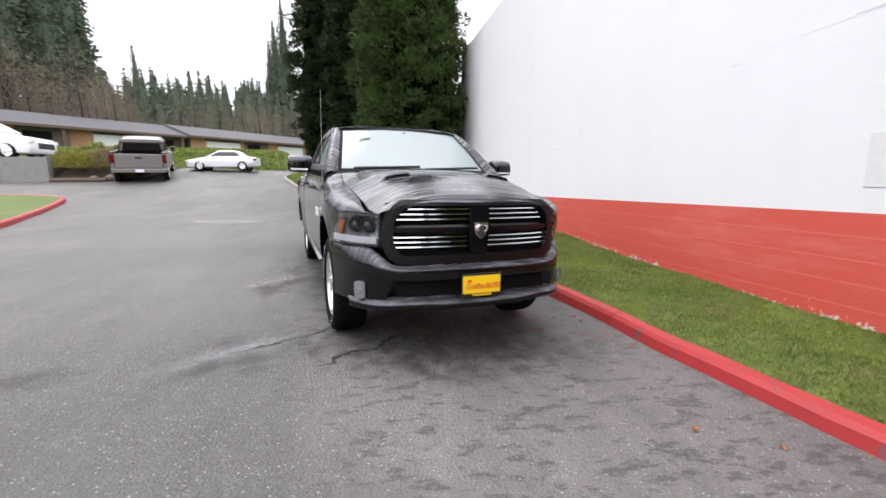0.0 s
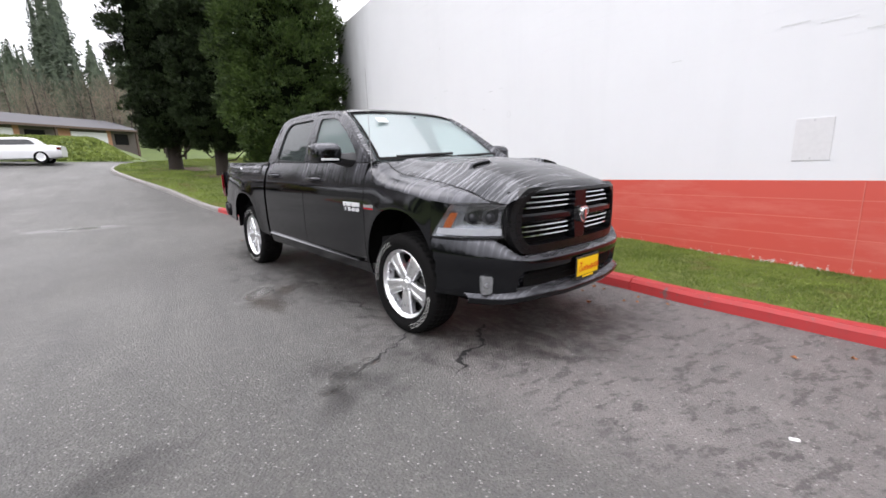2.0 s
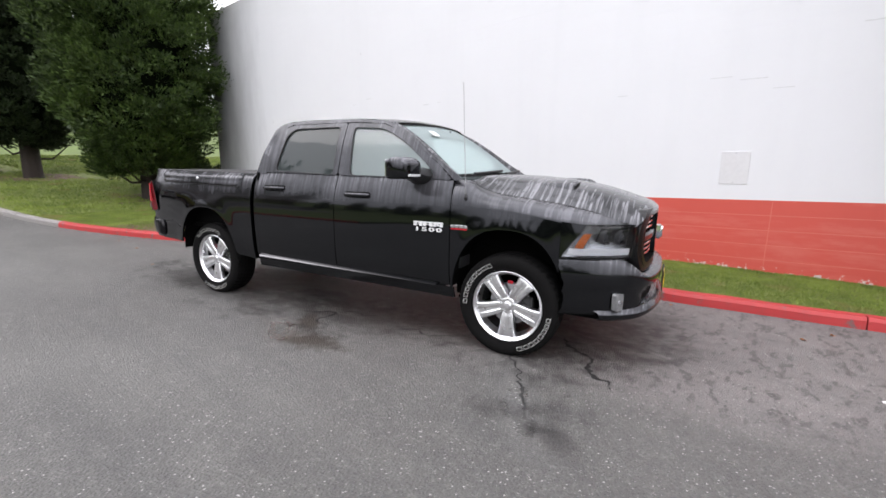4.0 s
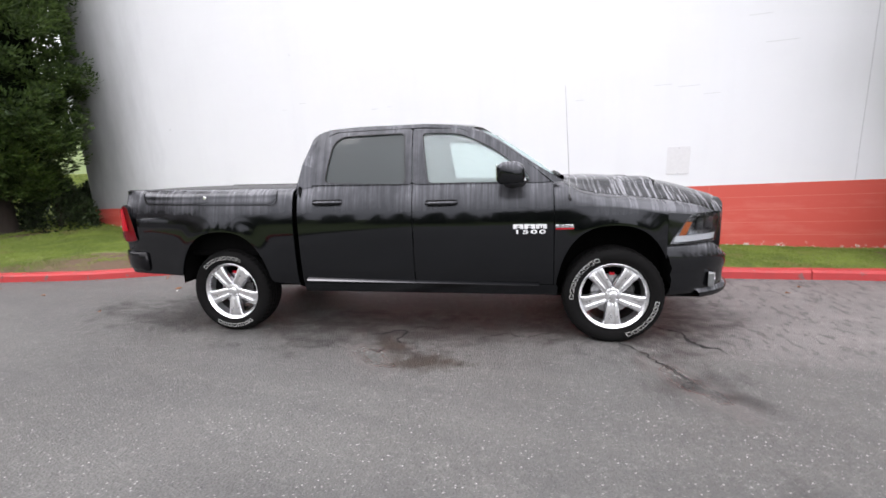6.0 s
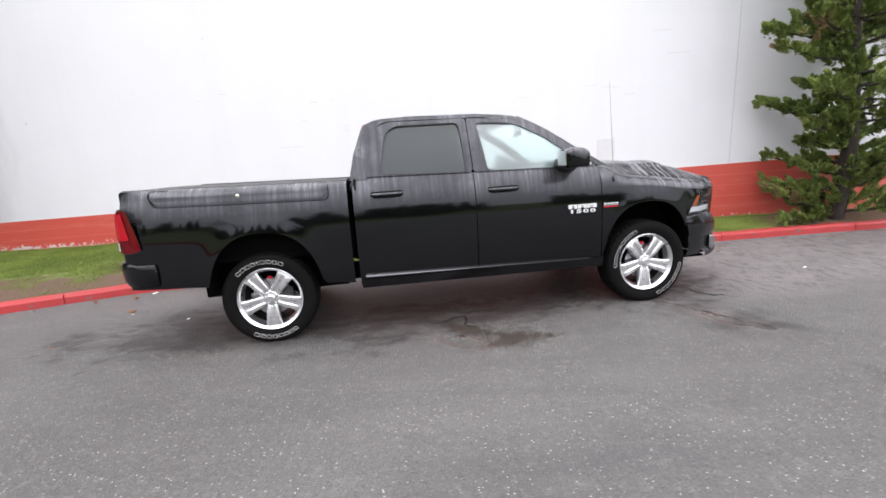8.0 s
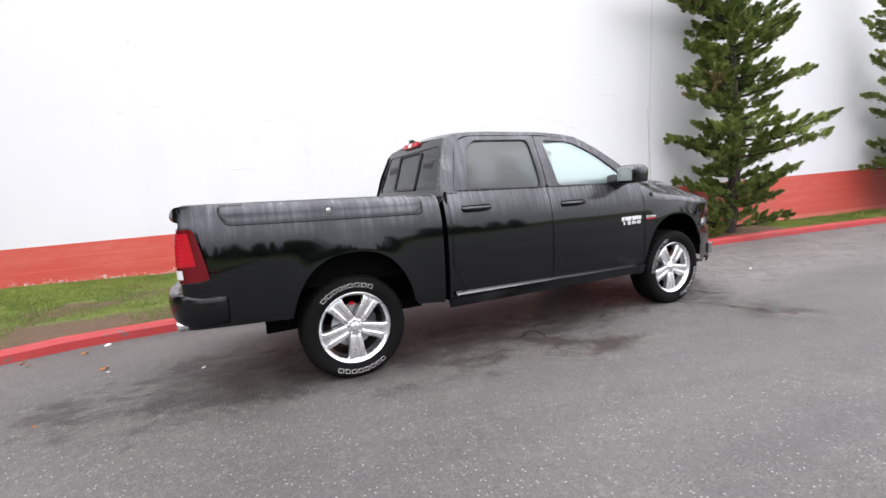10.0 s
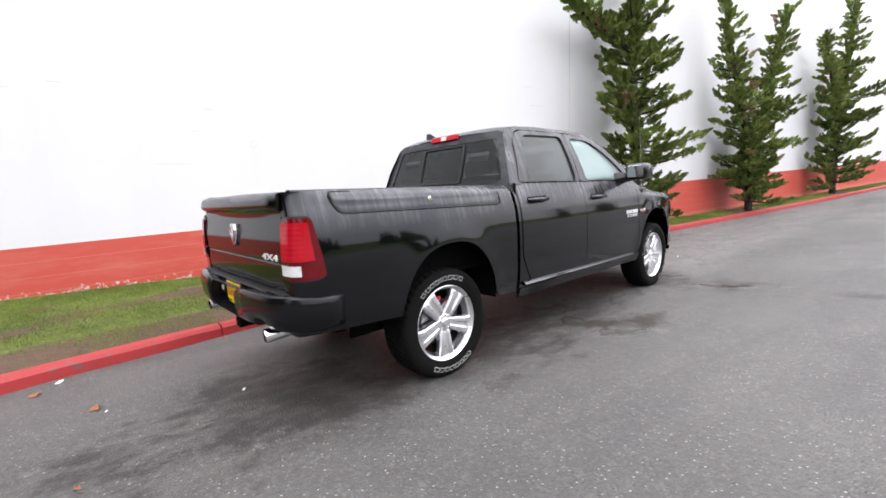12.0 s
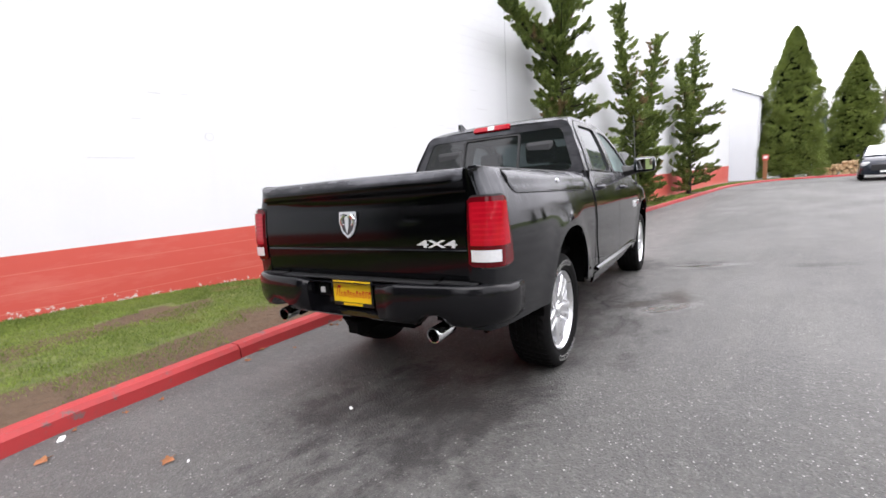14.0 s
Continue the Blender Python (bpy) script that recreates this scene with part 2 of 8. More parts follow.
def mat_wall(name, paint, spots, red):
    m = Mat(name, paint, 0.5)
    x, y, z = m.sep()
    n = m.noise(0.8, 5, 0.6)
    col = m.mix(n, [c * 0.95 for c in paint], [min(1, c * 1.03) for c in paint])
    if red:
        bloom = m.math("MULTIPLY", m.ramp(m.noise(1.3, 6, 0.7, m.co((1, 0.5, 2.5))), (0.50, 0), (0.72, 1)), 0.38)
        col = m.mix(bloom, col, spots)
        # paint lost along the damp foot of the wall
        rise = m.ramp(m.math("MULTIPLY_ADD", y, 0.1, 0.3), (0.45, 0.0), (0.90, 0.15))
        foot = m.math("ADD", m.math("MULTIPLY", m.math("SUBTRACT", z, rise), -2.6), m.math("MULTIPLY_ADD", m.noise(11, 6, 0.75), 1.9, -0.52))
        col = m.mix(m.ramp(foot, (0.40, 0), (0.46, 0.95)), col, (0.62, 0.58, 0.56))
    else:
        pit = m.math("MULTIPLY", m.ramp(m.noise(2.6, 6, 0.75, m.co((1, 1, 2.2))), (0.70, 0), (0.74, 1)), 0.25)
        col = m.mix(pit, col, spots)
        run = m.math("MULTIPLY", m.ramp(m.noise(1.0, 4, 0.6, m.co((1, 2.0, 0.12))), (0.5, 0), (0.8, 1)), 0.10)
        col = m.mix(run, col, (0.5, 0.52, 0.55))
        # the trees' shade, painted into the wall's end as a ragged grey gradient
        stain_shade = m.math("ADD", m.ramp(m.math("MULTIPLY_ADD", y, 0.2, -1.9), (0.10, 0), (0.86, 1), smooth=True), m.math("MULTIPLY_ADD", m.noise(1.2, 6, 0.7, m.co((1, 1.6, 0.5))), 0.5, -0.25))
        col = m.mix(m.ramp(stain_shade, (0.12, 0), (1.0, 0.78)), col, (0.13, 0.135, 0.13))
    m.set("Base Color", col)
    h = m.math("ADD", m.math("MULTIPLY", m.noise(28, 6, 0.7), 0.5), m.math("MULTIPLY", m.noise(1.2, 3), 3.0))
    m.bump(h, 0.35, 0.006)
    return m.m


def mat_bark():
    m = Mat("bark", (0.1, 0.07, 0.05), 0.9)
    n = m.noise(9, 6, 0.7, m.co((3, 3, 0.6)))
    m.set("Base Color", m.mix(n, (0.011, 0.009, 0.007), (0.046, 0.033, 0.026)))
    m.bump(n, 0.9, 0.03)
    return m.m


LAWN = mat_lawn()
GRASS_FAR = simple("rough_grass", (0.085, 0.12, 0.03), 0.95, 0, 0.5, 0.6)
BLADE = mat_leaf("grass_blade", (0.075, 0.122, 0.018), (0.175, 0.225, 0.044), (0.20, 0.17, 0.065), tufts=0.2)
KERB_RED = mat_kerb("kerb_red", (0.37, 0.027, 0.028), (0.12, 0.09, 0.085))
KERB_GREY = mat_kerb("kerb_grey", (0.24, 0.23, 0.22), (0.13, 0.12, 0.11))
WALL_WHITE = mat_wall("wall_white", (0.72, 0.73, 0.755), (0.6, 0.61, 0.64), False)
WALL_RED = mat_wall("wall_red", (0.56, 0.085, 0.062), (0.66, 0.25, 0.21), True)
RED_JOINT = simple("red_joint", (0.60, 0.17, 0.135), 0.8, 0, 0.2, 6)
SCAR_GREY = simple("scar_grey", (0.60, 0.61, 0.62), 0.7, 0, 0.1, 20)
JOINT_DARK = simple("joint_dark", (0.50, 0.51, 0.53), 0.8)
PLATE_GREY = simple("plate_grey", (0.64, 0.64, 0.655), 0.6, 0, 0.08, 20)
COPING_GREY = simple("coping_grey", (0.30, 0.30, 0.31), 0.6, 0, 0.15, 6)
TRIM_WHITE = simple("trim_white", (0.75, 0.76, 0.78), 0.5, 0, 0.05, 4)
ROOF_FELT = simple("roof_felt", (0.12, 0.12, 0.12), 0.9, 0, 0.2, 5)
BARK = mat_bark()
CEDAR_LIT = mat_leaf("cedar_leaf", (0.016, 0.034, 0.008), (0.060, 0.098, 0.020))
CEDAR_DARK = mat_leaf("dark_cedar_leaf", (0.010, 0.019, 0.007), (0.027, 0.044, 0.014))
JUNIPER = mat_leaf("juniper_leaf", (0.060, 0.098, 0.026), (0.235, 0.300, 0.078), (0.34, 0.22, 0.13), tufts=0.4)
HEDGE = mat_leaf("clipped_leaf", (0.095, 0.135, 0.027), (0.19, 0.235, 0.056), tufts=0.12)
SHRUB = mat_leaf("shrub_leaf", (0.14, 0.15, 0.03), (0.32, 0.30, 0.07), tufts=0.3)
TAN_SHRUB = mat_leaf("tan_shrub", (0.17, 0.135, 0.06), (0.30, 0.25, 0.13), tufts=0.3)
WOODS = mat_leaf("far_fir", (0.044, 0.064, 0.042), (0.085, 0.110, 0.070), tufts=0.3)
TWIGS = mat_leaf("bare_twigs", (0.13, 0.10, 0.075), (0.24, 0.20, 0.155), tufts=0.3)
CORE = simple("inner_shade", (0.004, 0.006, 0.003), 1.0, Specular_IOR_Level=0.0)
LEAF_BROWN = mat_leaf("fallen_leaf", (0.22, 0.08, 0.03), (0.42, 0.19, 0.09), tufts=0.3)
CRACK = simple("crack_tar", (0.012, 0.012, 0.012), 0.7)
SOIL = simple("bark_mulch", (0.07, 0.045, 0.03), 0.95, 0, 0.5, 30)
CONCRETE = simple("grey_concrete", (0.20, 0.20, 0.19), 0.85, 0, 0.25, 5)
TIMBER = simple("weathered_timber", (0.10, 0.07, 0.055), 0.85, 0, 0.4, 12)
POST_WOOD = simple("stained_post", (0.26, 0.11, 0.05), 0.75, 0, 0.3, 14)
WOOD_PALE = simple("split_logs", (0.50, 0.34, 0.19), 0.8, 0, 0.25, 14)
SHINGLE = simple("roof_shingle", (0.085, 0.083, 0.09), 0.9, 0, 0.25, 3)
BROWN_WALL = simple("brown_siding", (0.36, 0.19, 0.11), 0.8, 0, 0.2, 2)
DARK_WALL = simple("dark_siding", (0.10, 0.085, 0.075), 0.8, 0, 0.2, 2)
DOOR_WHITE = simple("garage_white", (0.66, 0.67, 0.68), 0.5, 0, 0.05, 4)
SILVER = simple("silver_paint", (0.19, 0.18, 0.175), 0.35, 0.2, 0.05, 20)
CAR_WHITE = simple("white_paint", (0.75, 0.76, 0.78), 0.15, 0, 0.03, 20)
CAR_NAVY = simple("dark_blue_paint", (0.012, 0.016, 0.026), 0.12)
SIGN_RED = simple("sign_red", (0.5, 0.03, 0.03), 0.5)
SIGN_WHITE = simple("sign_white", (0.8, 0.8, 0.8), 0.5)


def mat_paint(name, streak, rough=0.06, level=0.45):
    """Black lacquer under rain: still and mirror-like on the sides; water runs and a painted sky sheen where it leans
    up.
    """
    m = Mat(name, (0.0014, 0.0014, 0.0018), 0.04)
    if streak:
        run = m.noise(1.0, 4, 0.6, m.co((2.2, 52, 2.2)), 0.5)
        mask = m.ramp(run, (0.48, 0.08), (0.60, 1))
    else:
        run = m.noise(1.0, 4, 0.62, m.co((3, 26, 1.2)), 0.3)
        mask = m.ramp(run, (0.44, 0.42), (0.66, 1))
    bead = m.noise(140, 3, 0.6)
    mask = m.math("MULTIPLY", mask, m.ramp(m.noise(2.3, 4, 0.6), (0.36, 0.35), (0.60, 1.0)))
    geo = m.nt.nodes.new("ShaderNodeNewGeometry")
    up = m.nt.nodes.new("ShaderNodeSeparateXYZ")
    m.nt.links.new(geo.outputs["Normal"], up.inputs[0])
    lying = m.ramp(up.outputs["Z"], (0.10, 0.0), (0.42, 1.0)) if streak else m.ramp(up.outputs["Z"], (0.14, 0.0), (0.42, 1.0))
    film_sheen = m.math("MULTIPLY", mask, lying)
    m.set("Roughness", m.math("ADD", m.math("MULTIPLY_ADD", film_sheen, 0.26, rough), m.math("MULTIPLY", lying, 0.05)))
    # sky sheen put into the base colour: greyer where the face leans up
    m.set("Base Color", m.mix(m.math("MULTIPLY", film_sheen, 0.9), (0.0014, 0.0014, 0.0018), (0.20, 0.20, 0.214) if streak else (0.135, 0.135, 0.148)))
    # a faint ripple of the pressed sheet everywhere, the water's relief on top
    ripple = m.math("MULTIPLY", m.noise(1.3, 3, 0.5), 1.6)
    h = m.math("MULTIPLY", m.math("ADD", m.math("MULTIPLY", run, 1.0), m.math("MULTIPLY", bead, 0.12)), lying)
    m.bump(m.math("ADD", h, ripple), 0.35, 0.004)
    m.set("Specular IOR Level", level)
    m.set("Specular Tint", (0.90, 0.94, 1.0, 1))
    return m.m


def mat_glass(name, tint, rough=0.0, ior=1.5, film_sheen=0.0, sheen=0.0):
    m = bpy.data.materials.new(name)
    m.use_nodes = True
    nt = m.node_tree
    nt.nodes.remove(nt.nodes["Principled BSDF"])
    clear = nt.nodes.new("ShaderNodeBsdfTransparent")
    clear.inputs["Color"].default_value = (*tint, 1)
    gloss = nt.nodes.new("ShaderNodeBsdfGlossy")
    gloss.inputs["Roughness"].default_value = rough
    fres = nt.nodes.new("ShaderNodeFresnel")
    fres.inputs["IOR"].default_value = ior
    mix = nt.nodes.new("ShaderNodeMixShader")
    if sheen:
        mix.inputs[0].default_value = sheen
    else:
        nt.links.new(fres.outputs[0], mix.inputs[0])
    through_it = clear.outputs[0]
    if film_sheen:
        # a film of rain that scatters the daylight both ways, its pale tint also painting glare
        haze, back = nt.nodes.new("ShaderNodeBsdfDiffuse"), nt.nodes.new("ShaderNodeBsdfTranslucent")
        both, veil = nt.nodes.new("ShaderNodeMixShader"), nt.nodes.new("ShaderNodeMixShader")
        for n in (haze, back):
            n.inputs["Color"].default_value = (0.74, 0.90, 0.90, 1)
        veil.inputs[0].default_value = film_sheen
        nt.links.new(haze.outputs[0], both.inputs[1])
        nt.links.new(back.outputs[0], both.inputs[2])
        nt.links.new(through_it, veil.inputs[1])
        nt.links.new(both.outputs[0], veil.inputs[2])
        through_it = veil.outputs[0]
    nt.links.new(through_it, mix.inputs[1])
    nt.links.new(gloss.outputs[0], mix.inputs[2])
    nt.links.new(mix.outputs[0], nt.nodes["Material Output"].inputs[0])
    return m


def mat_rubber():
    m = Mat("tyre_rubber", (0.018, 0.018, 0.018), 0.75)
    n = m.noise(30, 4)
    m.set("Base Color", m.mix(n, (0.003, 0.003, 0.003), (0.008, 0.0078, 0.0078)))
    m.set("Specular IOR Level", 0.08)
    m.bump(m.noise(220, 3), 0.15, 0.002)
    return m.m


PAINT = mat_paint("black_lacquer", False)
PAINT_BEADED = mat_paint("black_lacquer_beaded", False, 0.11, 0.30)
PAINT_STREAK = mat_paint("black_lacquer_wet", True)
GLOSS_BLACK = simple("gloss_black_plastic", (0.004, 0.004, 0.005), 0.16, 0, 0.3, 60, Specular_IOR_Level=0.28)
TRIM_BLACK = simple("matt_black_plastic", (0.014, 0.014, 0.015), 0.5, 0, 0.3, 80)
GAP_BLACK = simple("shadow_gap_black", (0.003, 0.003, 0.003), 0.7, Specular_IOR_Level=0.15)
LINER = simple("black_liner", (0.003, 0.003, 0.003), 0.9, 0, 0.4, 20, Specular_IOR_Level=0.05)
VINYL = simple("black_vinyl", (0.02, 0.02, 0.021), 0.5, 0, 0.3, 90)
DARK_GREY = simple("dark_grey_plastic", (0.05, 0.05, 0.055), 0.35, 0, 0.2, 30)
DARK_METAL = simple("dark_metal", (0.05, 0.05, 0.05), 0.6, 0.7, 0.4, 25)
BARREL = simple("dark_barrel", (0.03, 0.03, 0.031), 0.55, 0.5, 0.4, 25)
BRAKE_STEEL = simple("brake_steel", (0.35, 0.35, 0.36), 0.4, 1.0, 0.2, 30)
CHROME = simple("chrome", (0.85, 0.86, 0.88), 0.08, 1.0, 0.02, 40)
CHROME_RIM = simple("polished_alloy", (0.80, 0.805, 0.82), 0.30, 1.0, 0.04, 30)
RUBBER = mat_rubber()
WHITE_RUBBER = simple("white_rubber", (0.55, 0.55, 0.53), 0.7, 0, 0.1, 60)
MIRROR = simple("mirror_glass", (0.9, 0.9, 0.9), 0.01, 1.0)
AMBER = simple("amber_reflector", (0.42, 0.10, 0.02), 0.25, 0, 0.3, 90)
SILL_METAL = simple("sill_metal", (0.12, 0.12, 0.126), 0.14, 1.0)
RED_LENS = simple("red_lens", (0.10, 0.002, 0.005), 0.05, 0, 0.15, 30, Specular_IOR_Level=0.35)
RED_FIELD = simple("red_field_lens", (0.36, 0.005, 0.014), 0.06, 0, 0.35, 12, Specular_IOR_Level=0.35)
RED_BRIGHT = simple("bright_red_lens", (0.43, 0.007, 0.018), 0.08, Specular_IOR_Level=0.35)
LENS_CLEAR = simple("clear_lens", (0.74, 0.75, 0.77), 0.15, 0.25, 0.15, 60)
LENS_DARK = simple("projector_lens", (0.04, 0.04, 0.045), 0.03, 0.3)
YELLOW = simple("plate_yellow", (0.85, 0.55, 0.01), 0.35)
PLATE_FRAME = simple("plate_frame", (0.012, 0.012, 0.012), 0.4)
RED_INK = simple("red_ink", (0.6, 0.02, 0.01), 0.5)
STICKER = simple("paper_sticker", (0.75, 0.78, 0.78), 0.6)
INTERIOR = simple("interior_grey", (0.035, 0.036, 0.038), 0.7, 0, 0.3, 60)
HEADLINER = simple("headliner", (0.3, 0.3, 0.29), 0.9)
GLASS_CLEAR = mat_glass("window_glass", (0.80, 0.90, 0.88), 0.0, 1.5, 0.30, 0.08)
GLASS_DARK = mat_glass("tinted_glass", (0.09, 0.095, 0.10), 0.0, 1.5, 0.085)
GLASS_REAR = mat_glass("rear_tinted_glass", (0.10, 0.105, 0.11), 0.0, 1.55, 0.02)
GLASS_LAMP = mat_glass("lamp_glass", (0.86, 0.88, 0.90), 0.0, 1.45)
GLASS_SCREEN = mat_glass("windscreen_glass", (0.72, 0.84, 0.83), 0.02, 1.7, 0.55, 0.16)
BADGE_SILVER = simple("badge_silver", (0.78, 0.79, 0.80), 0.35, 0.35, 0.05, 60)
LAMP_SILVER = simple("lamp_silver", (0.34, 0.345, 0.36), 0.22, 0.8, 0.25, 30)
FOG_GLASS = simple("fog_glass", (0.20, 0.205, 0.21), 0.10, 0.3, 0.4, 60)
SATIN_BLACK = simple("satin_black", (0.005, 0.005, 0.0055), 0.30, 0, 0.3, 60, Specular_IOR_Level=0.3)


# ---- mesh helpers ----
def mesh_of(bm, name, material, smooth=False):
    me = bpy.data.meshes.new(name)
    if smooth:
        bm.normal_update()
        for f in bm.faces:
            f.smooth = True
        for e in bm.edges:
            if len(e.link_faces) == 2 and e.calc_face_angle(0.0) > 0.87:
                e.smooth = False
    bm.to_mesh(me)
    bm.free()
    for one in (material if isinstance(material, (list, tuple)) else [material]):
        me.materials.append(one)
    return me


def part(name, bm, material, parent, label="", smooth=False):
    """A bmesh as one mesh object under a thing or part."""
    ob = new(name, mesh_of(bm, name, material, smooth))
    ob.parent = parent
    if label:
        ob["label"] = label
    return ob


def thing(name, label, category, m=None, group=""):
    ob = new(name)
    ob.empty_display_size = 0.1
    if m is not None:
        ob.matrix_basis = m
    return tagged(ob, label, category, group)


def structure(name, bm, material, label="", category="", smooth=False):
    ob = new(name, mesh_of(bm, name, material, smooth))
    return tagged(ob, label, category, kind="structure")


def box(bm, x0, x1, y0, y1, z0, z1, mi=0, bevel=0.0):
    vs = [bm.verts.new((x, y, z)) for z in (z0, z1) for y in (y0, y1) for x in (x0, x1)]
    fs = [bm.faces.new([vs[i] for i in q]) for q in ((0, 2, 3, 1), (4, 5, 7, 6), (0, 1, 5, 4), (2, 6, 7, 3), (0, 4, 6, 2), (1, 3, 7, 5))]
    for f in fs:
        f.material_index = mi
    if bevel:
        edges = list({e for f in fs for e in f.edges})
        bmesh.ops.bevel(bm, geom=edges, offset=bevel, segments=2, affect="EDGES", profile=0.5)
    return vs


def new_box(x0, x1, y0, y1, z0, z1, bevel=0.0):
    bm = bmesh.new()
    box(bm, x0, x1, y0, y1, z0, z1, 0, bevel)
    return bm


def quad_strip(bm, rows, closed=False, mi=0):
    """Faces between rows of equal length."""
    vs = [[bm.verts.new(p) for p in row] for row in rows]
    n = len(rows[0])
    out = []
    for a, b in zip(vs, vs[1:]):
        for i in range(n if closed else n - 1):
            j = (i + 1) % n
            f = bm.faces.new((a[i], a[j], b[j], b[i]))
            f.material_index = mi
            out.append(f)
    return vs, out


def lathe(bm, profile, seg=32, axis="z", mi=0, cap=False):
    rows = []
    for r, h in profile:
        ring = []
        for k in range(seg):
            a = 2 * math.pi * k / seg
            c, s = r * math.cos(a), r * math.sin(a)
            ring.append({"z": (c, s, h), "x": (h, c, s), "y": (s, h, c)}[axis])
        rows.append(ring)
    vs, fs = quad_strip(bm, rows, True, mi)
    if cap:
        for ring in (vs[0], vs[-1]):
            bm.faces.new(ring).material_index = mi
    bmesh.ops.recalc_face_normals(bm, faces=bm.faces[:])
    return vs


def tube(bm, pts, radii, seg=8, mi=0):
    """A tapered tube along points."""
    pts = [Vector(p) for p in pts]
    rows = []
    side = Vector((1, 0, 0))
    for i, p in enumerate(pts):
        d = (pts[min(i + 1, len(pts) - 1)] - pts[max(i - 1, 0)]).normalized()
        if abs(d.dot(side)) > 0.9:
            side = Vector((0, 1, 0))
        u = (side - d * side.dot(d)).normalized()
        v = d.cross(u)
        r = radii[i] if isinstance(radii, (list, tuple)) else radii
        rows.append([p + r * (math.cos(2 * math.pi * k / seg) * u + math.sin(2 * math.pi * k / seg) * v) for k in range(seg)])
    vs, _ = quad_strip(bm, rows, True, mi)
    bm.faces.new(vs[0][::-1]).material_index = mi
    bm.faces.new(vs[-1]).material_index = mi
    return vs


def prism(bm, outline, axis, a, b, mi=0):
    """A polygon in the two other axes, thickened from a to b along an axis."""
    def at(p, h):
        return {"x": (h, p[0], p[1]), "y": (p[0], h, p[1]), "z": (p[0], p[1], h)}[axis]
    lo, hi = [bm.verts.new(at(p, a)) for p in outline], [bm.verts.new(at(p, b)) for p in outline]
    fs = [bm.faces.new(lo), bm.faces.new(hi[::-1])]
    for i in range(len(outline)):
        j = (i + 1) % len(outline)
        fs.append(bm.faces.new((lo[i], hi[i], hi[j], lo[j])))
    for f in fs:
        f.material_index = mi
    bmesh.ops.recalc_face_normals(bm, faces=fs)
    return fs


def smooth_line(pts, step=0.5):
    """A Catmull-Rom line through points, sampled about every step."""
    P = [Vector(p) for p in pts]
    P = [2 * P[0] - P[1]] + P + [2 * P[-1] - P[-2]]
    out = []
    for a, b, c, d in zip(P, P[1:], P[2:], P[3:]):
        n = max(1, round((c - b).length / step))
        for k in range(n):
            t = k / n
            out.append(0.5 * (2 * b + (c - a) * t + (2 * a - 5 * b + 4 * c - d) * t * t + (3 * b - a - 3 * c + d) * t ** 3))
    return out + [P[-2]]


# ---- ground ----
def ease(a, b, v):
    t = min(1, max(0, (v - a) / (b - a)))
    return t * t * (3 - 2 * t)


def soft(v):
    return v if v > 30 else math.log1p(math.exp(v))


def ground_z(x, y):
    """The lot: a crossfall to the kerb, a climb to the back street, a slight rise down the lane."""
    fall = max(-5, min(2.7, 0.985 * (x + 0.955) + 0.172 * max(y, 0)))
    z = -0.04 * fall * (1 - 0.6 * ease(8, 26, -y))
    return z + 0.13 * (soft(y - 12.5) - soft(y - 27)) + 0.5 * ease(6, 32, -y)


def far_z(x, y):
    """The wooded hill behind the back street."""
    d = max(0, y - 62) + max(0, -x - 60) * 0.6
    return 0.16 * d * (1 - 0.35 * ease(0, 150, d))


def stations(a, b, near, far, step):
    """Grid lines, close in the middle and wide outside."""
    out = list(np.arange(near[0], near[1] + 0.01, step))
    v, s = near[1], step
    while v < b:
        s *= 1.35
        v += s
        out.append(v)
    v, s = near[0], step
    while v > a:
        s *= 1.35
        v -= s
        out.insert(0, v)
    return out


def sheet(bm, xs, ys, z):
    quad_strip(bm, [[(x, y, z(x, y)) for x in xs] for y in ys])


def lot():
    bm = bmesh.new()
    sheet(bm, np.arange(-30, 12.1, 0.75), np.arange(-70, 31.1, 0.75), ground_z)
    structure("road", bm, ASPHALT, "worn damp grey asphalt lot with cracks", "road", True)
    bm = bmesh.new()
    xs = stations(-1500, 1500, (-60, 60), 0, 4)
    sheet(bm, xs, stations(-1500, 1500, (-80, 90), 0, 4), lambda x, y: ground_z(x, y) + far_z(x, y) - 0.35 - 0.25 * (abs(x) > 60))
    structure("ground", bm, GRASS_FAR, "grassy earth under the lot and the hill", "ground", True)


KERB = smooth_line([(6, 27.2), (0, 26.6), (-3.9, 25.2), (-5.0, 22.6), (-4.1, 19.4), (-2.75, 16), (-1.6, 12.0), (-0.5, 8.3), (0.4, 6.5), (0.75, 5.2), (1.03, 3.9), (1.52, 0.64), (1.65, -0.9), (1.86, -2.4), (2.07, -4.0), (2.32, -6.8), (2.38, -9.5), (2.32, -14), (2.08, -20), (1.8, -25), (0.4, -30.5), (-1.8, -33.5), (-6, -36)], 0.4)
KERB = [Vector((p[0], p[1])) for p in KERB]


def kerb_normals(line):
    out = []
    for i, p in enumerate(line):
        d = (line[min(i + 1, len(line) - 1)] - line[max(i - 1, 0)]).normalized()
        out.append(Vector((-d[1], d[0])))
    return out


NORMALS = kerb_normals(KERB)


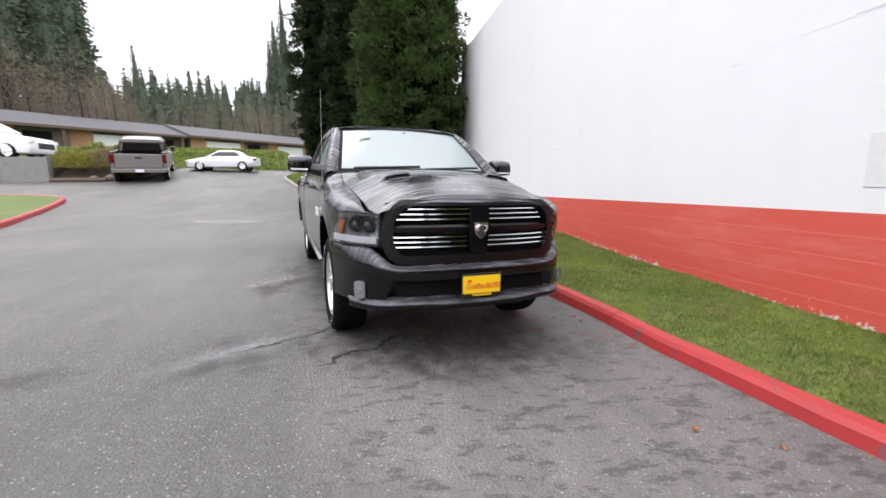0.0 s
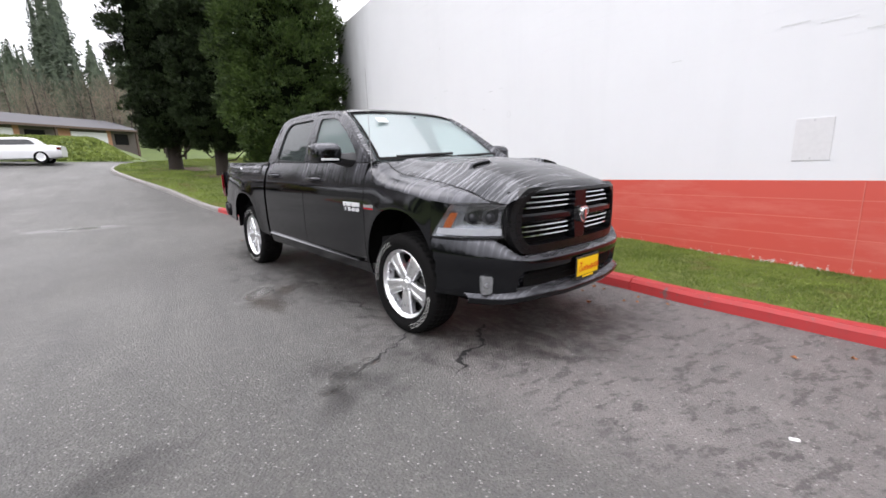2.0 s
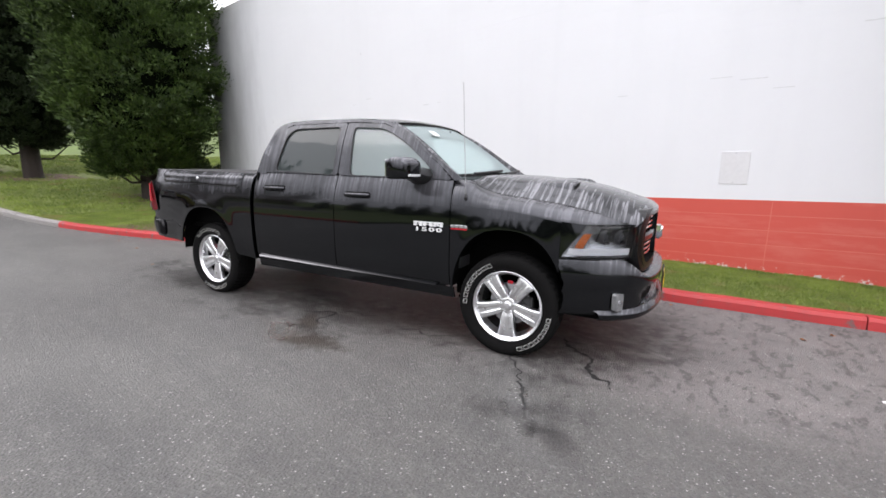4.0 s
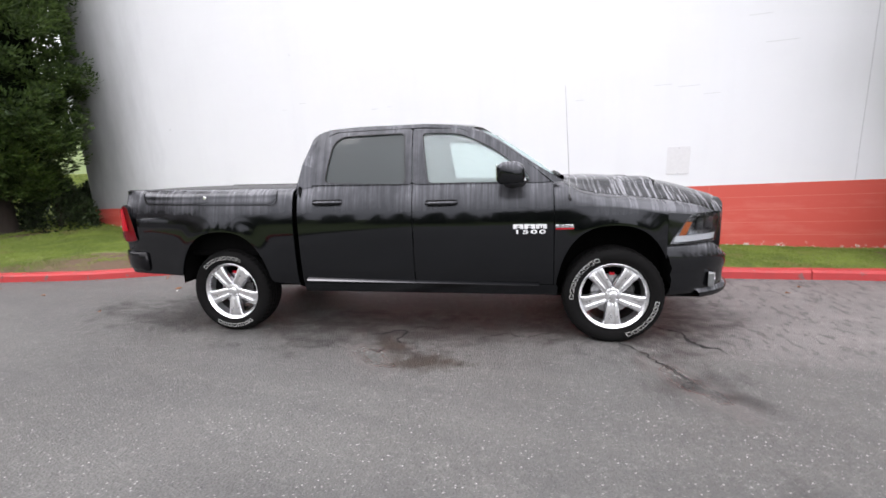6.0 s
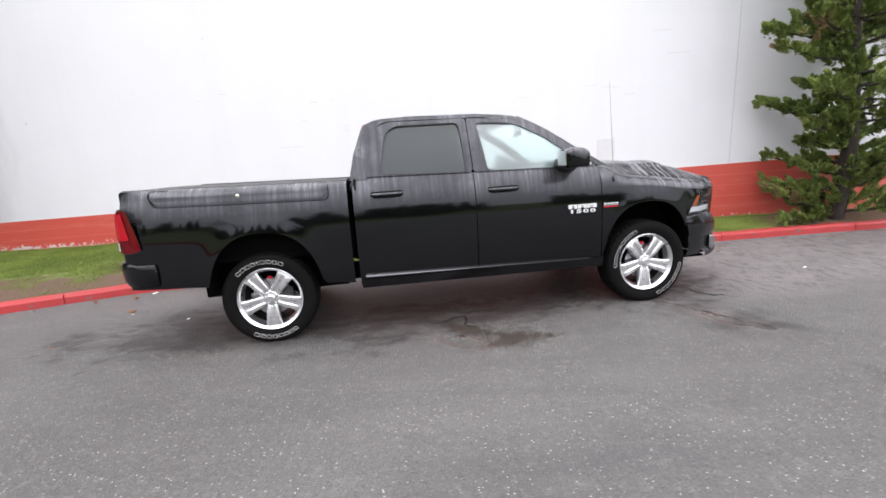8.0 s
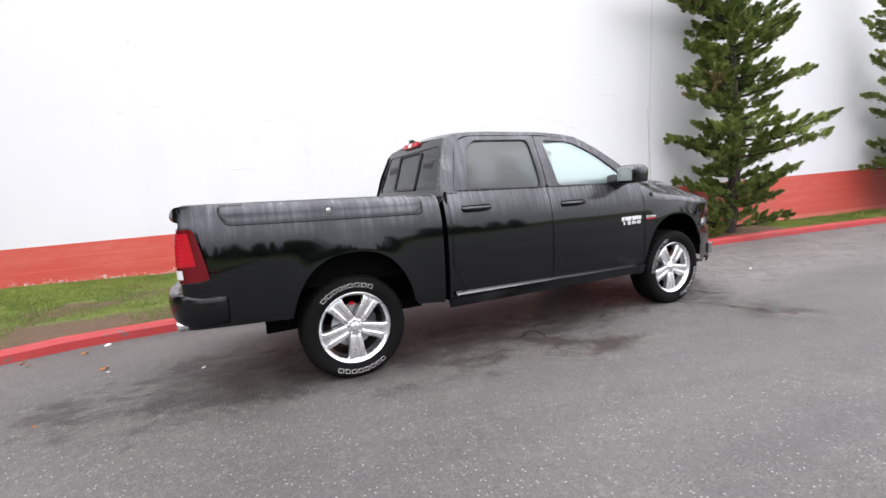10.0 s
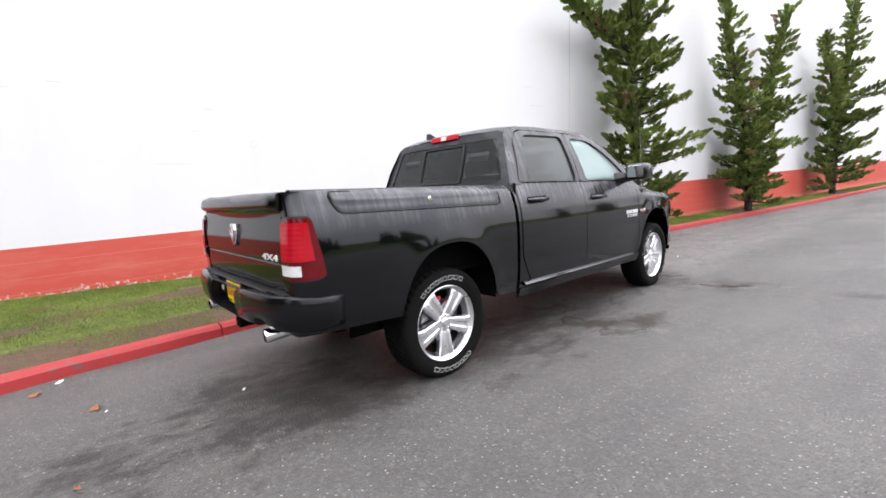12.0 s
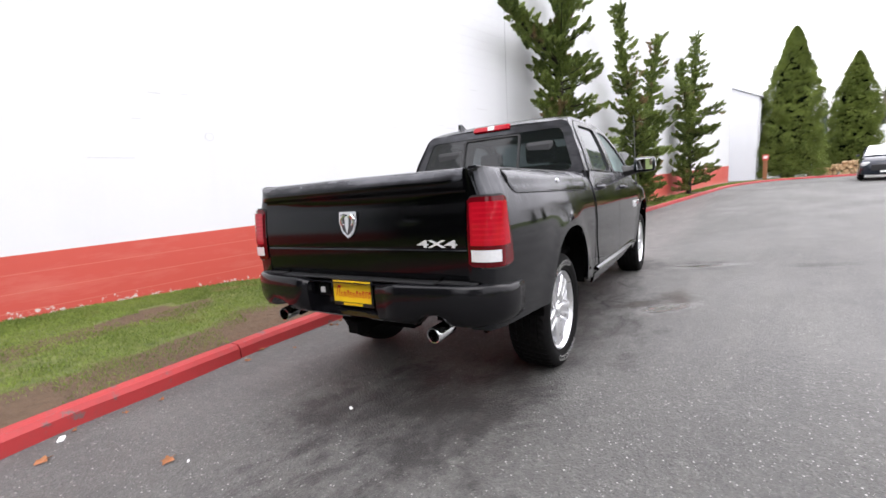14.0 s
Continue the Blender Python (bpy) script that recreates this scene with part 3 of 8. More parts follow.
def kerb_stone(a, b, material, name, parent):
    """One length of kerb between two stations of the line."""
    bm = bmesh.new()
    rows = []
    prof = ((0, -0.12), (0.02, 0.09), (0.045, 0.125), (0.14, 0.13), (0.155, 0.115), (0.155, -0.12))
    for i in range(a, b + 1):
        p, n = KERB[i], NORMALS[i]
        z = ground_z(p[0], p[1])
        pull = 0.006 if i == a else -0.006 if i == b else 0
        d = Vector((n[1], -n[0]))
        w = 0.006 * math.sin(i * 1.7) 
        rows.append([(p[0] + n[0] * (u + w) + d[0] * pull, p[1] + n[1] * (u + w) + d[1] * pull, z + h + (0.004 * math.sin(i * 2.3 + u * 9) if h > 0 else 0)) for u, h in prof])
    vs, _ = quad_strip(bm, rows)
    bm.faces.new(vs[0][::-1])
    bm.faces.new(vs[-1])
    bmesh.ops.recalc_face_normals(bm, faces=bm.faces[:])
    part(name, bm, material, parent, smooth=False)


def wall_z(y):
    """The grass level along the foot of the wall."""
    return 0.02 + 0.13 * ease(1.5, 6, y) + 0.35 * ease(6, 32, -y)


WALL_X, WALL_END, WALL_FAR = 3.47, 13.9, -33.6


def lawn_z(x, y, kx, ky):
    kz = ground_z(kx, ky) + 0.125
    t = min(1, max(0, (x - kx) / max(0.3, WALL_X - kx)))
    if y > WALL_END - 1:
        z = ground_z(x, y) + 0.14
    else:
        z = kz + (wall_z(y) - kz) * t
        u = ease(8, WALL_END - 1, y)
        z = z * (1 - u) + (ground_z(x, y) + 0.14) * u
    return z + 0.025 * math.sin(math.pi * t) + 0.018 * noise.noise(Vector((x * 1.3, y * 1.3, 3)))


LAWN_ROWS = []


def lawn():
    bm = bmesh.new()
    for i, (p, n) in enumerate(zip(KERB, NORMALS)):
        if p[1] > 26.8 or p[1] < WALL_FAR + 0.3:
            continue
        x0, y0 = p[0] + n[0] * 0.15, p[1] + n[1] * 0.15
        x1 = WALL_X + 0.02 if p[1] < WALL_END - 0.1 else 14
        row = []
        for k in range(15):
            t = k / 14
            x, y = x0 + (max(x1, x0 + 0.05) - x0) * t, y0 + (p[1] - y0) * t
            row.append((x, y, lawn_z(x, y, p[0], p[1]) - (0.015 if k == 0 else 0)))
        LAWN_ROWS.append(row)
    quad_strip(bm, LAWN_ROWS)
    return structure("lawn", bm, LAWN, "mown winter grass strip with bare muddy patches", "lawn", True)


lot()
lawn()
kerb = tagged(new("kerb"), "red-painted concrete kerb, worn and chipped", "kerb", kind="structure")
last = len(KERB) - 1
cut = 0
while cut < last:
    to = min(last, cut + (5 if cut % 3 else 6))
    kerb_stone(cut, to, KERB_GREY if KERB[(cut + to) // 2][1] > 12.1 else KERB_RED, "kerb_stone", kerb)
    cut = to


# ---- the block wall ----
def top_z(y):
    return 5.75 + (13.6 - max(y, -16)) * 0.088


def paint_z(y):
    return 0.965 - 0.0222 * y


def hall():
    house = tagged(new("hall"), "long windowless block building, white over a red painted band", "building", kind="structure")
    ys = [WALL_FAR, -16, WALL_END]
    bm = bmesh.new()
    back = 30
    for x0, x1, y0, y1 in ((WALL_X, WALL_X + 0.3, WALL_FAR, WALL_END), (back, back + 0.3, WALL_FAR, WALL_END), (WALL_X + 0.3, back, WALL_END - 0.3, WALL_END), (WALL_X + 0.3, back, WALL_FAR, WALL_FAR + 0.3)):
        line = [y for y in ys if y0 < y < y1]
        outline = [(y0, -0.8), (y1, -0.8), (y1, top_z(y1))] + [(y, top_z(y)) for y in line[::-1]] + [(y0, top_z(y0))]
        prism(bm, outline, "x", x0, x1)
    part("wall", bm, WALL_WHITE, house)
    bm = bmesh.new()
    quad_strip(bm, [[(WALL_X + 0.1, y, top_z(y) - 0.25), (back + 0.2, y, top_z(y) - 0.25)] for y in ys])
    part("roof", bm, ROOF_FELT, house)
    bm = bmesh.new()
    for a, b in zip(ys, ys[1:]):
        prism(bm, [(a, top_z(a)), (b, top_z(b)), (b, top_z(b) + 0.05), (a, top_z(a) + 0.05)], "x", WALL_X + 0.02, WALL_X + 0.34)
    part("coping", bm, COPING_GREY, house)
    # courses of blocks: each a long slab, with raked joints between
    course = 0.2032
    for k in range(-5, 27):
        red = k < 0
        proud, gap = (0.0045, 0.009) if red else (0.0018, 0.0038)
        y0, y1 = WALL_FAR - 0.002, WALL_END + 0.002
        if not red:
            y1 = min(y1, WALL_END)
        bm = bmesh.new()
        lo, hi = k * course + gap / 2, (k + 1) * course - gap / 2
        outline = [(y0, paint_z(y0) + lo), (y1, paint_z(y1) + lo), (y1, paint_z(y1) + hi), (y0, paint_z(y0) + hi)]
        prism(bm, outline, "x", WALL_X - proud, WALL_X + 0.05)
        part("block_course", bm, WALL_RED if red else WALL_WHITE, house)
    bm = bmesh.new()
    prism(bm, [(WALL_FAR, -0.7), (WALL_END, -0.7), (WALL_END, paint_z(WALL_END)), (WALL_FAR, paint_z(WALL_FAR))], "x", WALL_X - 0.003, WALL_X + 0.04)
    part("joint_bed", bm, RED_JOINT, house)
    # control joints and a blank cover plate
    for y, z0, z1 in ((-3.37, paint_z(-3.37), 6.9),):
        bm = new_box(WALL_X - 0.006, WALL_X, y - 0.004, y + 0.004, z0, z1)
        part("control_joint", bm, JOINT_DARK, house)
    bm = new_box(WALL_X - 0.010, WALL_X, -1.520, -1.512, 0.05, paint_z(-1.5) - 0.02)
    part("control_joint", bm, RED_JOINT, house)
    plate = part("cover_plate", new_box(WALL_X - 0.009, WALL_X, -1.205, -0.87, 1.20, 1.645, 0.004), PLATE_GREY, house, "blank grey cover plate")
    # scars and filled holes in the paint
    for y, z, w, h in ((6.28, 2.94, 0.16, 0.008), (6.78, 2.84, 0.12, 0.007), (5.07, 1.868, 0.46, 0.007), (4.53, 2.68, 0.14, 0.012), (4.19, 2.70, 0.09, 0.007), (-1.12, 2.58, 0.30, 0.008), (-1.45, 2.44, 0.22, 0.007), (0.53, 2.50, 0.14, 0.008), (-0.75, 2.63, 0.26, 0.007), (10.37, 2.65, 0.035, 0.025), (6.5, 3.95, 0.030, 0.026), (4.76, 2.35, 0.10, 0.008), (-2.3, 3.1, 0.4, 0.008), (-2.0, 3.5, 0.3, 0.007)):
        bm = bmesh.new()
        n = 9
        top = [(y - w / 2 + w * i / n, z + h * (0.3 + 0.7 * abs(math.sin(i * 2.1 + y)))) for i in range(n + 1)]
        low = [(y - w / 2 + w * i / n, z - h * (0.3 + 0.7 * abs(math.sin(i * 1.7 + z)))) for i in range(n + 1)]
        prism(bm, low + top[::-1], "x", WALL_X - 0.0045, WALL_X)
        part("paint_scar", bm, SCAR_GREY, house)
    bm = bmesh.new()
    lathe(bm, [(0.048, WALL_X - 0.005), (0.056, WALL_X - 0.006), (0.058, WALL_X), (0.046, WALL_X)], 24, "x")
    bmesh.ops.translate(bm, vec=(0, 3.94, 2.165), verts=bm.verts[:])
    part("paint_scar", bm, SCAR_GREY, house)
    for z in (1.225, 1.62):
        bm = bmesh.new()
        lathe(bm, [(0.0001, WALL_X - 0.013), (0.009, WALL_X - 0.011), (0.009, WALL_X - 0.006)], 10, "x")
        bmesh.ops.translate(bm, vec=(0, -1.037, z), verts=bm.verts[:])
        part("screw", bm, JOINT_DARK, plate)


hall()


# ---- the black pickup truck ----
def lerp_table(pts, v):
    """A smooth monotone curve through (position, value) pairs."""
    if v <= pts[0][0]:
        return pts[0][1]
    if v >= pts[-1][0]:
        return pts[-1][1]
    i = max(k for k in range(len(pts) - 1) if pts[k][0] <= v)

    def grade(k):
        return (pts[k + 1][1] - pts[k][1]) / (pts[k + 1][0] - pts[k][0])

    def tangent(k):
        if k == 0 or k == len(pts) - 1:
            return grade(min(k, len(pts) - 2))
        a, b = grade(k - 1), grade(k)
        return 0.0 if a * b <= 0 else 2 * a * b / (a + b)
    (a, p), (b, q) = pts[i], pts[i + 1]
    w = b - a
    t = (v - a) / w
    m0, m1 = tangent(i) * w, tangent(i + 1) * w
    return p + t * (m0 + t * (3 * (q - p) - 2 * m0 - m1 + t * (m0 + m1 - 2 * (q - p))))


PLAN = [(-0.62, 0.93), (-0.45, 0.965), (-0.2, 0.99), (0.0, 0.995), (0.5, 0.985), (1.7, 0.985), (2.8, 0.985), (3.2, 0.99), (3.57, 1.0), (4.0, 0.99), (4.4, 0.955), (4.55, 0.935), (4.62, 0.92), (4.68, 0.90)]
TUMBLE = [(0.40, -0.058), (0.5, -0.030), (0.62, -0.010), (0.8, 0.0), (0.98, 0.003), (1.08, -0.001), (1.17, -0.011), (1.25, -0.030), (1.32, -0.055), (1.39, -0.085), (1.43, -0.104)]
FRONT = [(0.0, -0.950), (0.2, -0.946), (0.4, -0.930), (0.6, -0.893), (0.72, -0.842), (0.82, -0.745), (0.9, -0.615), (0.95, -0.505), (0.985, -0.385), (0.995, -0.35)]
ARCHES = ((0.03, 0.457, 0.600), (3.555, 0.480, 0.600))


def side_x(y, z):
    x = lerp_table(PLAN, y) + lerp_table(TUMBLE, z)
    for yc, a, h in ARCHES:
        r = math.hypot((y - yc) / a, (z - 0.41) / h)
        if 0.9 < r < 1.6 and z > 0.4:
            x += 0.012 * math.exp(-((r - 1.0) / 0.2) ** 2)
    return x


def low_z(y):
    z = lerp_table([(-0.6, 0.42), (0.5, 0.43), (2.75, 0.46), (2.8, 0.49), (4.05, 0.585), (4.7, 0.60)], y)
    for yc, a, h in ARCHES:
        d = abs(y - yc) / a
        if d < 1:
            z = max(z, 0.41 + h * (1 - d ** 2.5) ** 0.5)
    return z


def belt_z(y):
    return 1.367 + 0.021 * (y - 0.66)


def upper_x(z):
    d = z - 1.37
    return 0.912 - 0.26 * d - 0.25 * d * d


def hood_edge_z(y):
    return lerp_table([(-0.83, 1.083), (-0.72, 1.092), (-0.58, 1.150), (-0.30, 1.206), (-0.01, 1.243), (0.19, 1.270), (0.32, 1.312), (0.40, 1.362), (0.5, 1.372)], y)


def crease_z(y):
    return lerp_table([(-0.37, 1.098), (-0.15, 1.135), (0.1, 1.162), (0.5, 1.176)], y)


def panel(name, ya, yb, top, parent, material, s, low=low_z, label="", step=0.03, wrap=None, levels=20, lip=0.02):
    """A body panel between two stations, from its lower edge to its top; wrap(y) gives an inner top edge to round over to."""
    bm = bmesh.new()
    n = max(2, round((yb - ya) / step))
    rows = []
    for i in range(n + 1):
        y = ya + (yb - ya) * i / n
        zb, zt = low(y), top(y)
        row = [((side_x(y, zb) - lip) , y, zb + 0.002)]
        for k in range(levels + 1):
            z = zb + (zt - zb) * k / levels
            row.append((side_x(y, z), y, z))
        if wrap:
            xe, ze = wrap(y)
            x0 = row[-1][0]
            for k in range(1, 9):
                t = k / 8
                cx, cz = x0 - 0.025, ze - 0.012
                row.append(((1 - t) ** 2 * x0 + 2 * t * (1 - t) * cx + t * t * xe, y, (1 - t) ** 2 * zt + 2 * t * (1 - t) * cz + t * t * ze))
        rows.append([(s * x, yy, z) for x, yy, z in row])
    vs, _ = quad_strip(bm, rows)
    for end in (vs[0], vs[-1]):
        turned = [bm.verts.new((v.co.x - s * lip, v.co.y, v.co.z)) for v in end]
        for i in range(len(end) - 1):
            bm.faces.new((end[i], end[i + 1], turned[i + 1], turned[i]))
    bmesh.ops.recalc_face_normals(bm, faces=bm.faces[:])
    if s * sum(f.normal.x * f.calc_area() for f in bm.faces) < 0:
        bmesh.ops.reverse_faces(bm, faces=bm.faces[:])
    return part(name, bm, material, parent, label, True)


def resample(loop, n):
    pts = [Vector(p) for p in loop] + [Vector(loop[0])]
    run = [0.0]
    for a, b in zip(pts, pts[1:]):
        run.append(run[-1] + (b - a).length)
    out = []
    for k in range(n):
        d = run[-1] * k / n
        j = max(i for i in range(len(run)) if run[i] <= d + 1e-9)
        j = min(j, len(pts) - 2)
        out.append(pts[j].lerp(pts[j + 1], (d - run[j]) / max(1e-9, run[j + 1] - run[j])))
    return out


def rounded(loop, r, seg=4):
    """Polygon corners rounded by radius r."""
    P = [Vector(p) for p in loop]
    out = []
    for i, p in enumerate(P):
        a, b = (P[i - 1] - p), (P[(i + 1) % len(P)] - p)
        rr = min(r, a.length * 0.45, b.length * 0.45)
        p0, p1 = p + a.normalized() * rr, p + b.normalized() * rr
        for k in range(seg + 1):
            t = k / seg
            out.append((1 - t) ** 2 * p0 + 2 * t * (1 - t) * p + t * t * p1)
    return out


def ring(bm, outer, inner, put, thick, n=72):
    """A frame between two outlines; put(point, depth) gives its place in space."""
    o, i = resample(outer, n), resample(inner, n)
    shift = min(range(n), key=lambda k: sum((o[j] - i[(j + k) % n]).length for j in range(0, n, 6)))
    i = i[shift:] + i[:shift]
    rows = [[put(p, thick) for p in o], [put(p, 0) for p in o], [put(p, 0) for p in i], [put(p, thick) for p in i]]
    quad_strip(bm, rows, True)
    bmesh.ops.recalc_face_normals(bm, faces=bm.faces[:])


def fan(bm, loop, put, n=60):
    """A pane inside an outline, as rows shrinking to the middle."""
    o = resample(loop, n)
    c = sum(o, Vector((0, 0))) / n
    rows = [[put(c.lerp(p, t), 0) for p in o] for t in (1, 0.7, 0.4, 0.15)]
    vs, _ = quad_strip(bm, rows, True)
    bm.faces.new(vs[-1])
    bmesh.ops.recalc_face_normals(bm, faces=bm.faces[:])


def bar(bm, pts, w, d):
    """A flat bar with a rounded face along points, facing -y: w its height, d its depth."""
    rows = []
    for p in pts:
        p = Vector(p)
        rows.append([p + Vector((0, u * d, v * w)) for u, v in ((1, -0.5), (0.25, -0.5), (0, -0.25), (0, 0.25), (0.25, 0.5), (1, 0.5))])
    vs, _ = quad_strip(bm, rows)
    bm.faces.new(vs[0])
    bm.faces.new(vs[-1])
    bmesh.ops.recalc_face_normals(bm, faces=bm.faces[:])


def front_y(x, out=0.0):
    return lerp_table(FRONT, abs(x)) - out


def truck_wheel(parent, x, y, s, first, turn):
    """Alloy wheel with its tyre, at an axle's end; the first one is built, the others share its meshes."""
    m = Matrix.Translation((s * x, y, 0.408)) @ (pose(0, 0, 0, 0, 0, 0) if s > 0 else pose(0, 0, 0, 0, 0, 180)) @ pose(0, 0, 0, -90, 0, 0)
    if first is not None:
        hold = copy_thing(first, m)
        hold.parent = parent
        for child in hold.children:
            if child.name.startswith("sidewall"):
                child.rotation_euler = (radians(turn), 0, 0)
        return hold
    # x is outwards; the face of the rim is near x = 0
    bm = bmesh.new()
    lathe(bm, [(0.236, -0.075), (0.246, -0.045), (0.251, -0.020), (0.256, -0.006), (0.262, 0.002), (0.270, 0.010), (0.2765, 0.016), (0.2800, 0.014), (0.2810, 0.004), (0.276, -0.012), (0.262, -0.05), (0.25, -0.075)], 72, "x")
    for k in range(5):
        a = 2 * math.pi * k / 5
        rows = []
        for r, w, x, dip in ((0.040, 0.036, -0.020, 0.001), (0.062, 0.043, -0.014, 0.003), (0.085, 0.050, -0.009, 0.003), (0.12, 0.054, -0.004, 0.005), (0.16, 0.058, -0.001, 0.006), (0.20, 0.063, 0.000, 0.005), (0.230, 0.070, -0.001, 0.003), (0.246, 0.076, -0.004, 0.002), (0.2555, 0.088, -0.012, 0.0)):
            prof = ((-w, x - 0.055), (-w, x - 0.014), (-w * 0.93, x - 0.005), (-w * 0.80, x), (-w * 0.40, x + 0.001), (-w * 0.20, x - dip), (w * 0.20, x - dip), (w * 0.40, x + 0.001), (w * 0.80, x), (w * 0.93, x - 0.005), (w, x - 0.014), (w, x - 0.055))
            rows.append([(h, r * math.cos(a) - t * math.sin(a), r * math.sin(a) + t * math.cos(a)) for t, h in prof])
        quad_strip(bm, rows)
    lathe(bm, [(0.0005, 0.006), (0.024, 0.005), (0.031, 0.001), (0.033, -0.008), (0.037, -0.010), (0.058, -0.012), (0.069, -0.018), (0.073, -0.05)], 40, "x")
    bmesh.ops.recalc_face_normals(bm, faces=bm.faces[:])
    wheel = part("wheel", bm, CHROME_RIM, parent, "polished five-spoke alloy wheel")
    wheel.matrix_basis = m
    bm = bmesh.new()
    lathe(bm, [(0.236, -0.070), (0.232, -0.10), (0.225, -0.215), (0.245, -0.22)], 48, "x")
    part("rim_barrel", bm, BARREL, wheel, "dark inner barrel of the wheel", True)
    for k in range(5):
        a = 2 * math.pi * (k + 0.5) / 5
        bm = bmesh.new()
        lathe(bm, [(0.0005, 0.008), (0.007, 0.007), (0.0105, 0.0), (0.012, -0.02)], 8, "x")
        part("lug_nut", bm, CHROME, wheel).location = (-0.012, 0.052 * math.cos(a), 0.052 * math.sin(a))
    # tyre: bead, rounded sidewall, ribbed tread with short sipes at the shoulders
    bm = bmesh.new()
    inner = [(0.270, -0.225), (0.30, -0.245), (0.345, -0.252), (0.380, -0.240), (0.397, -0.222), (0.406, -0.200)]
    tread = [(0.4085, -0.178), (0.4005, -0.175), (0.4005, -0.167), (0.409, -0.164), (0.4100, -0.130), (0.402, -0.127), (0.402, -0.119), (0.4100, -0.116), (0.4100, -0.088), (0.402, -0.085), (0.402, -0.077), (0.4100, -0.074), (0.409, -0.040), (0.4005, -0.037), (0.4005, -0.029), (0.4085, -0.026)]
    outer = [(0.406, -0.004), (0.401, 0.008), (0.393, 0.018), (0.380, 0.028), (0.362, 0.034), (0.345, 0.036), (0.325, 0.034), (0.306, 0.028), (0.298, 0.024), (0.294, 0.0255), (0.288, 0.022), (0.281, 0.012), (0.277, 0.0), (0.272, -0.02)]
    rows = []
    seg = 144
    for r, h in inner + tread + outer:
        line = []
        for k in range(seg):
            a = 2 * math.pi * (k + (h + 0.1) * 14) / seg
            rr = r
            if r > 0.405 and k % 3 == 0:
                rr -= 0.0075 if (h > -0.03 or h < -0.17) else 0.004
            elif 0.392 < r < 0.402 and h > 0 and k % 3 == 0:
                rr -= 0.003
            line.append((h, rr * math.cos(a), rr * math.sin(a)))
        rows.append(line)
    quad_strip(bm, rows, True)
    bmesh.ops.recalc_face_normals(bm, faces=bm.faces[:])
    for f in bm.faces:
        f.smooth = f.calc_center_median().x > 0.012 and math.hypot(*f.calc_center_median().yz) < 0.392
    part("tyre", bm, RUBBER, wheel, "black road tyre with rounded shoulders")
    # raised white outline marks on the sidewall: plain slanted frames in two arcs
    for mid, widths in ((190, (6.6, 6.4, 6.4, 6.6, 2.6, 5.6, 5.8, 6.6, 6.4)), (4, (7.6, 6.2, 6.4, 6.2, 6.4, 5.6, 5.6, 5.8))):
        bm = bmesh.new()
        a0 = mid - sum(widths) * 0.5 - len(widths) * 1.15
        for w in widths:
            hi, lo, edge = 0.3555, 0.3235, 0.0034

            def at(a, r):
                lean = (r - lo) * 26
                return (0.0386 - abs(r - 0.345) ** 2 * 5.0, r * math.cos(radians(a + lean)), r * math.sin(radians(a + lean)))
            e = math.degrees(edge / 0.34)
            for r0, r1, d0, d1 in ((lo, lo + edge, 0.3, w - 0.3), (hi - edge, hi, 0.3, w - 0.3), (lo + edge, hi - edge, 0, e), (lo + edge, hi - edge, w - e, w)):
                quad_strip(bm, [[at(a0 + d0 + (d1 - d0) * j / 3, r0 + (r1 - r0) * i / 3) for i in range(4)] for j in range(4)])
            a0 += w + 2.3
        bmesh.ops.recalc_face_normals(bm, faces=bm.faces[:])
        part("sidewall_marking", bm, WHITE_RUBBER, wheel, "raised white outline marking").rotation_euler = (radians(turn), 0, 0)
    bm = bmesh.new()
    lathe(bm, [(0.04, -0.085), (0.168, -0.085), (0.170, -0.092), (0.170, -0.11), (0.04, -0.11)], 40, "x")
    part("brake_disc", bm, BRAKE_STEEL, wheel)
    bm = new_box(-0.150, -0.07, -0.075, 0.075, 0.09, 0.185, 0.012)
    part("caliper", bm, DARK_METAL, wheel)
    part("caliper_tag", new_box(-0.071, -0.066, -0.19, -0.165, -0.02, 0.02, 0.003), RED_BRIGHT, wheel)
    return wheel


def text_mesh(body, size, depth, weight=0.0):
    """Flat built-in letters as a bmesh, in x and z, standing out along -y."""
    cu = bpy.data.curves.new("letters", "FONT")
    cu.body, cu.size, cu.extrude, cu.align_x, cu.offset = body, size, depth, "CENTER", weight
    ob = bpy.data.objects.new("letters", cu)
    me = bpy.data.meshes.new_from_object(ob)
    bm = bmesh.new()
    bm.from_mesh(me)
    bpy.data.objects.remove(ob)
    bpy.data.meshes.remove(me)
    bpy.data.curves.remove(cu)
    bmesh.ops.transform(bm, matrix=pose(0, 0, 0, 90, 0, 0), verts=bm.verts[:])
    return bm


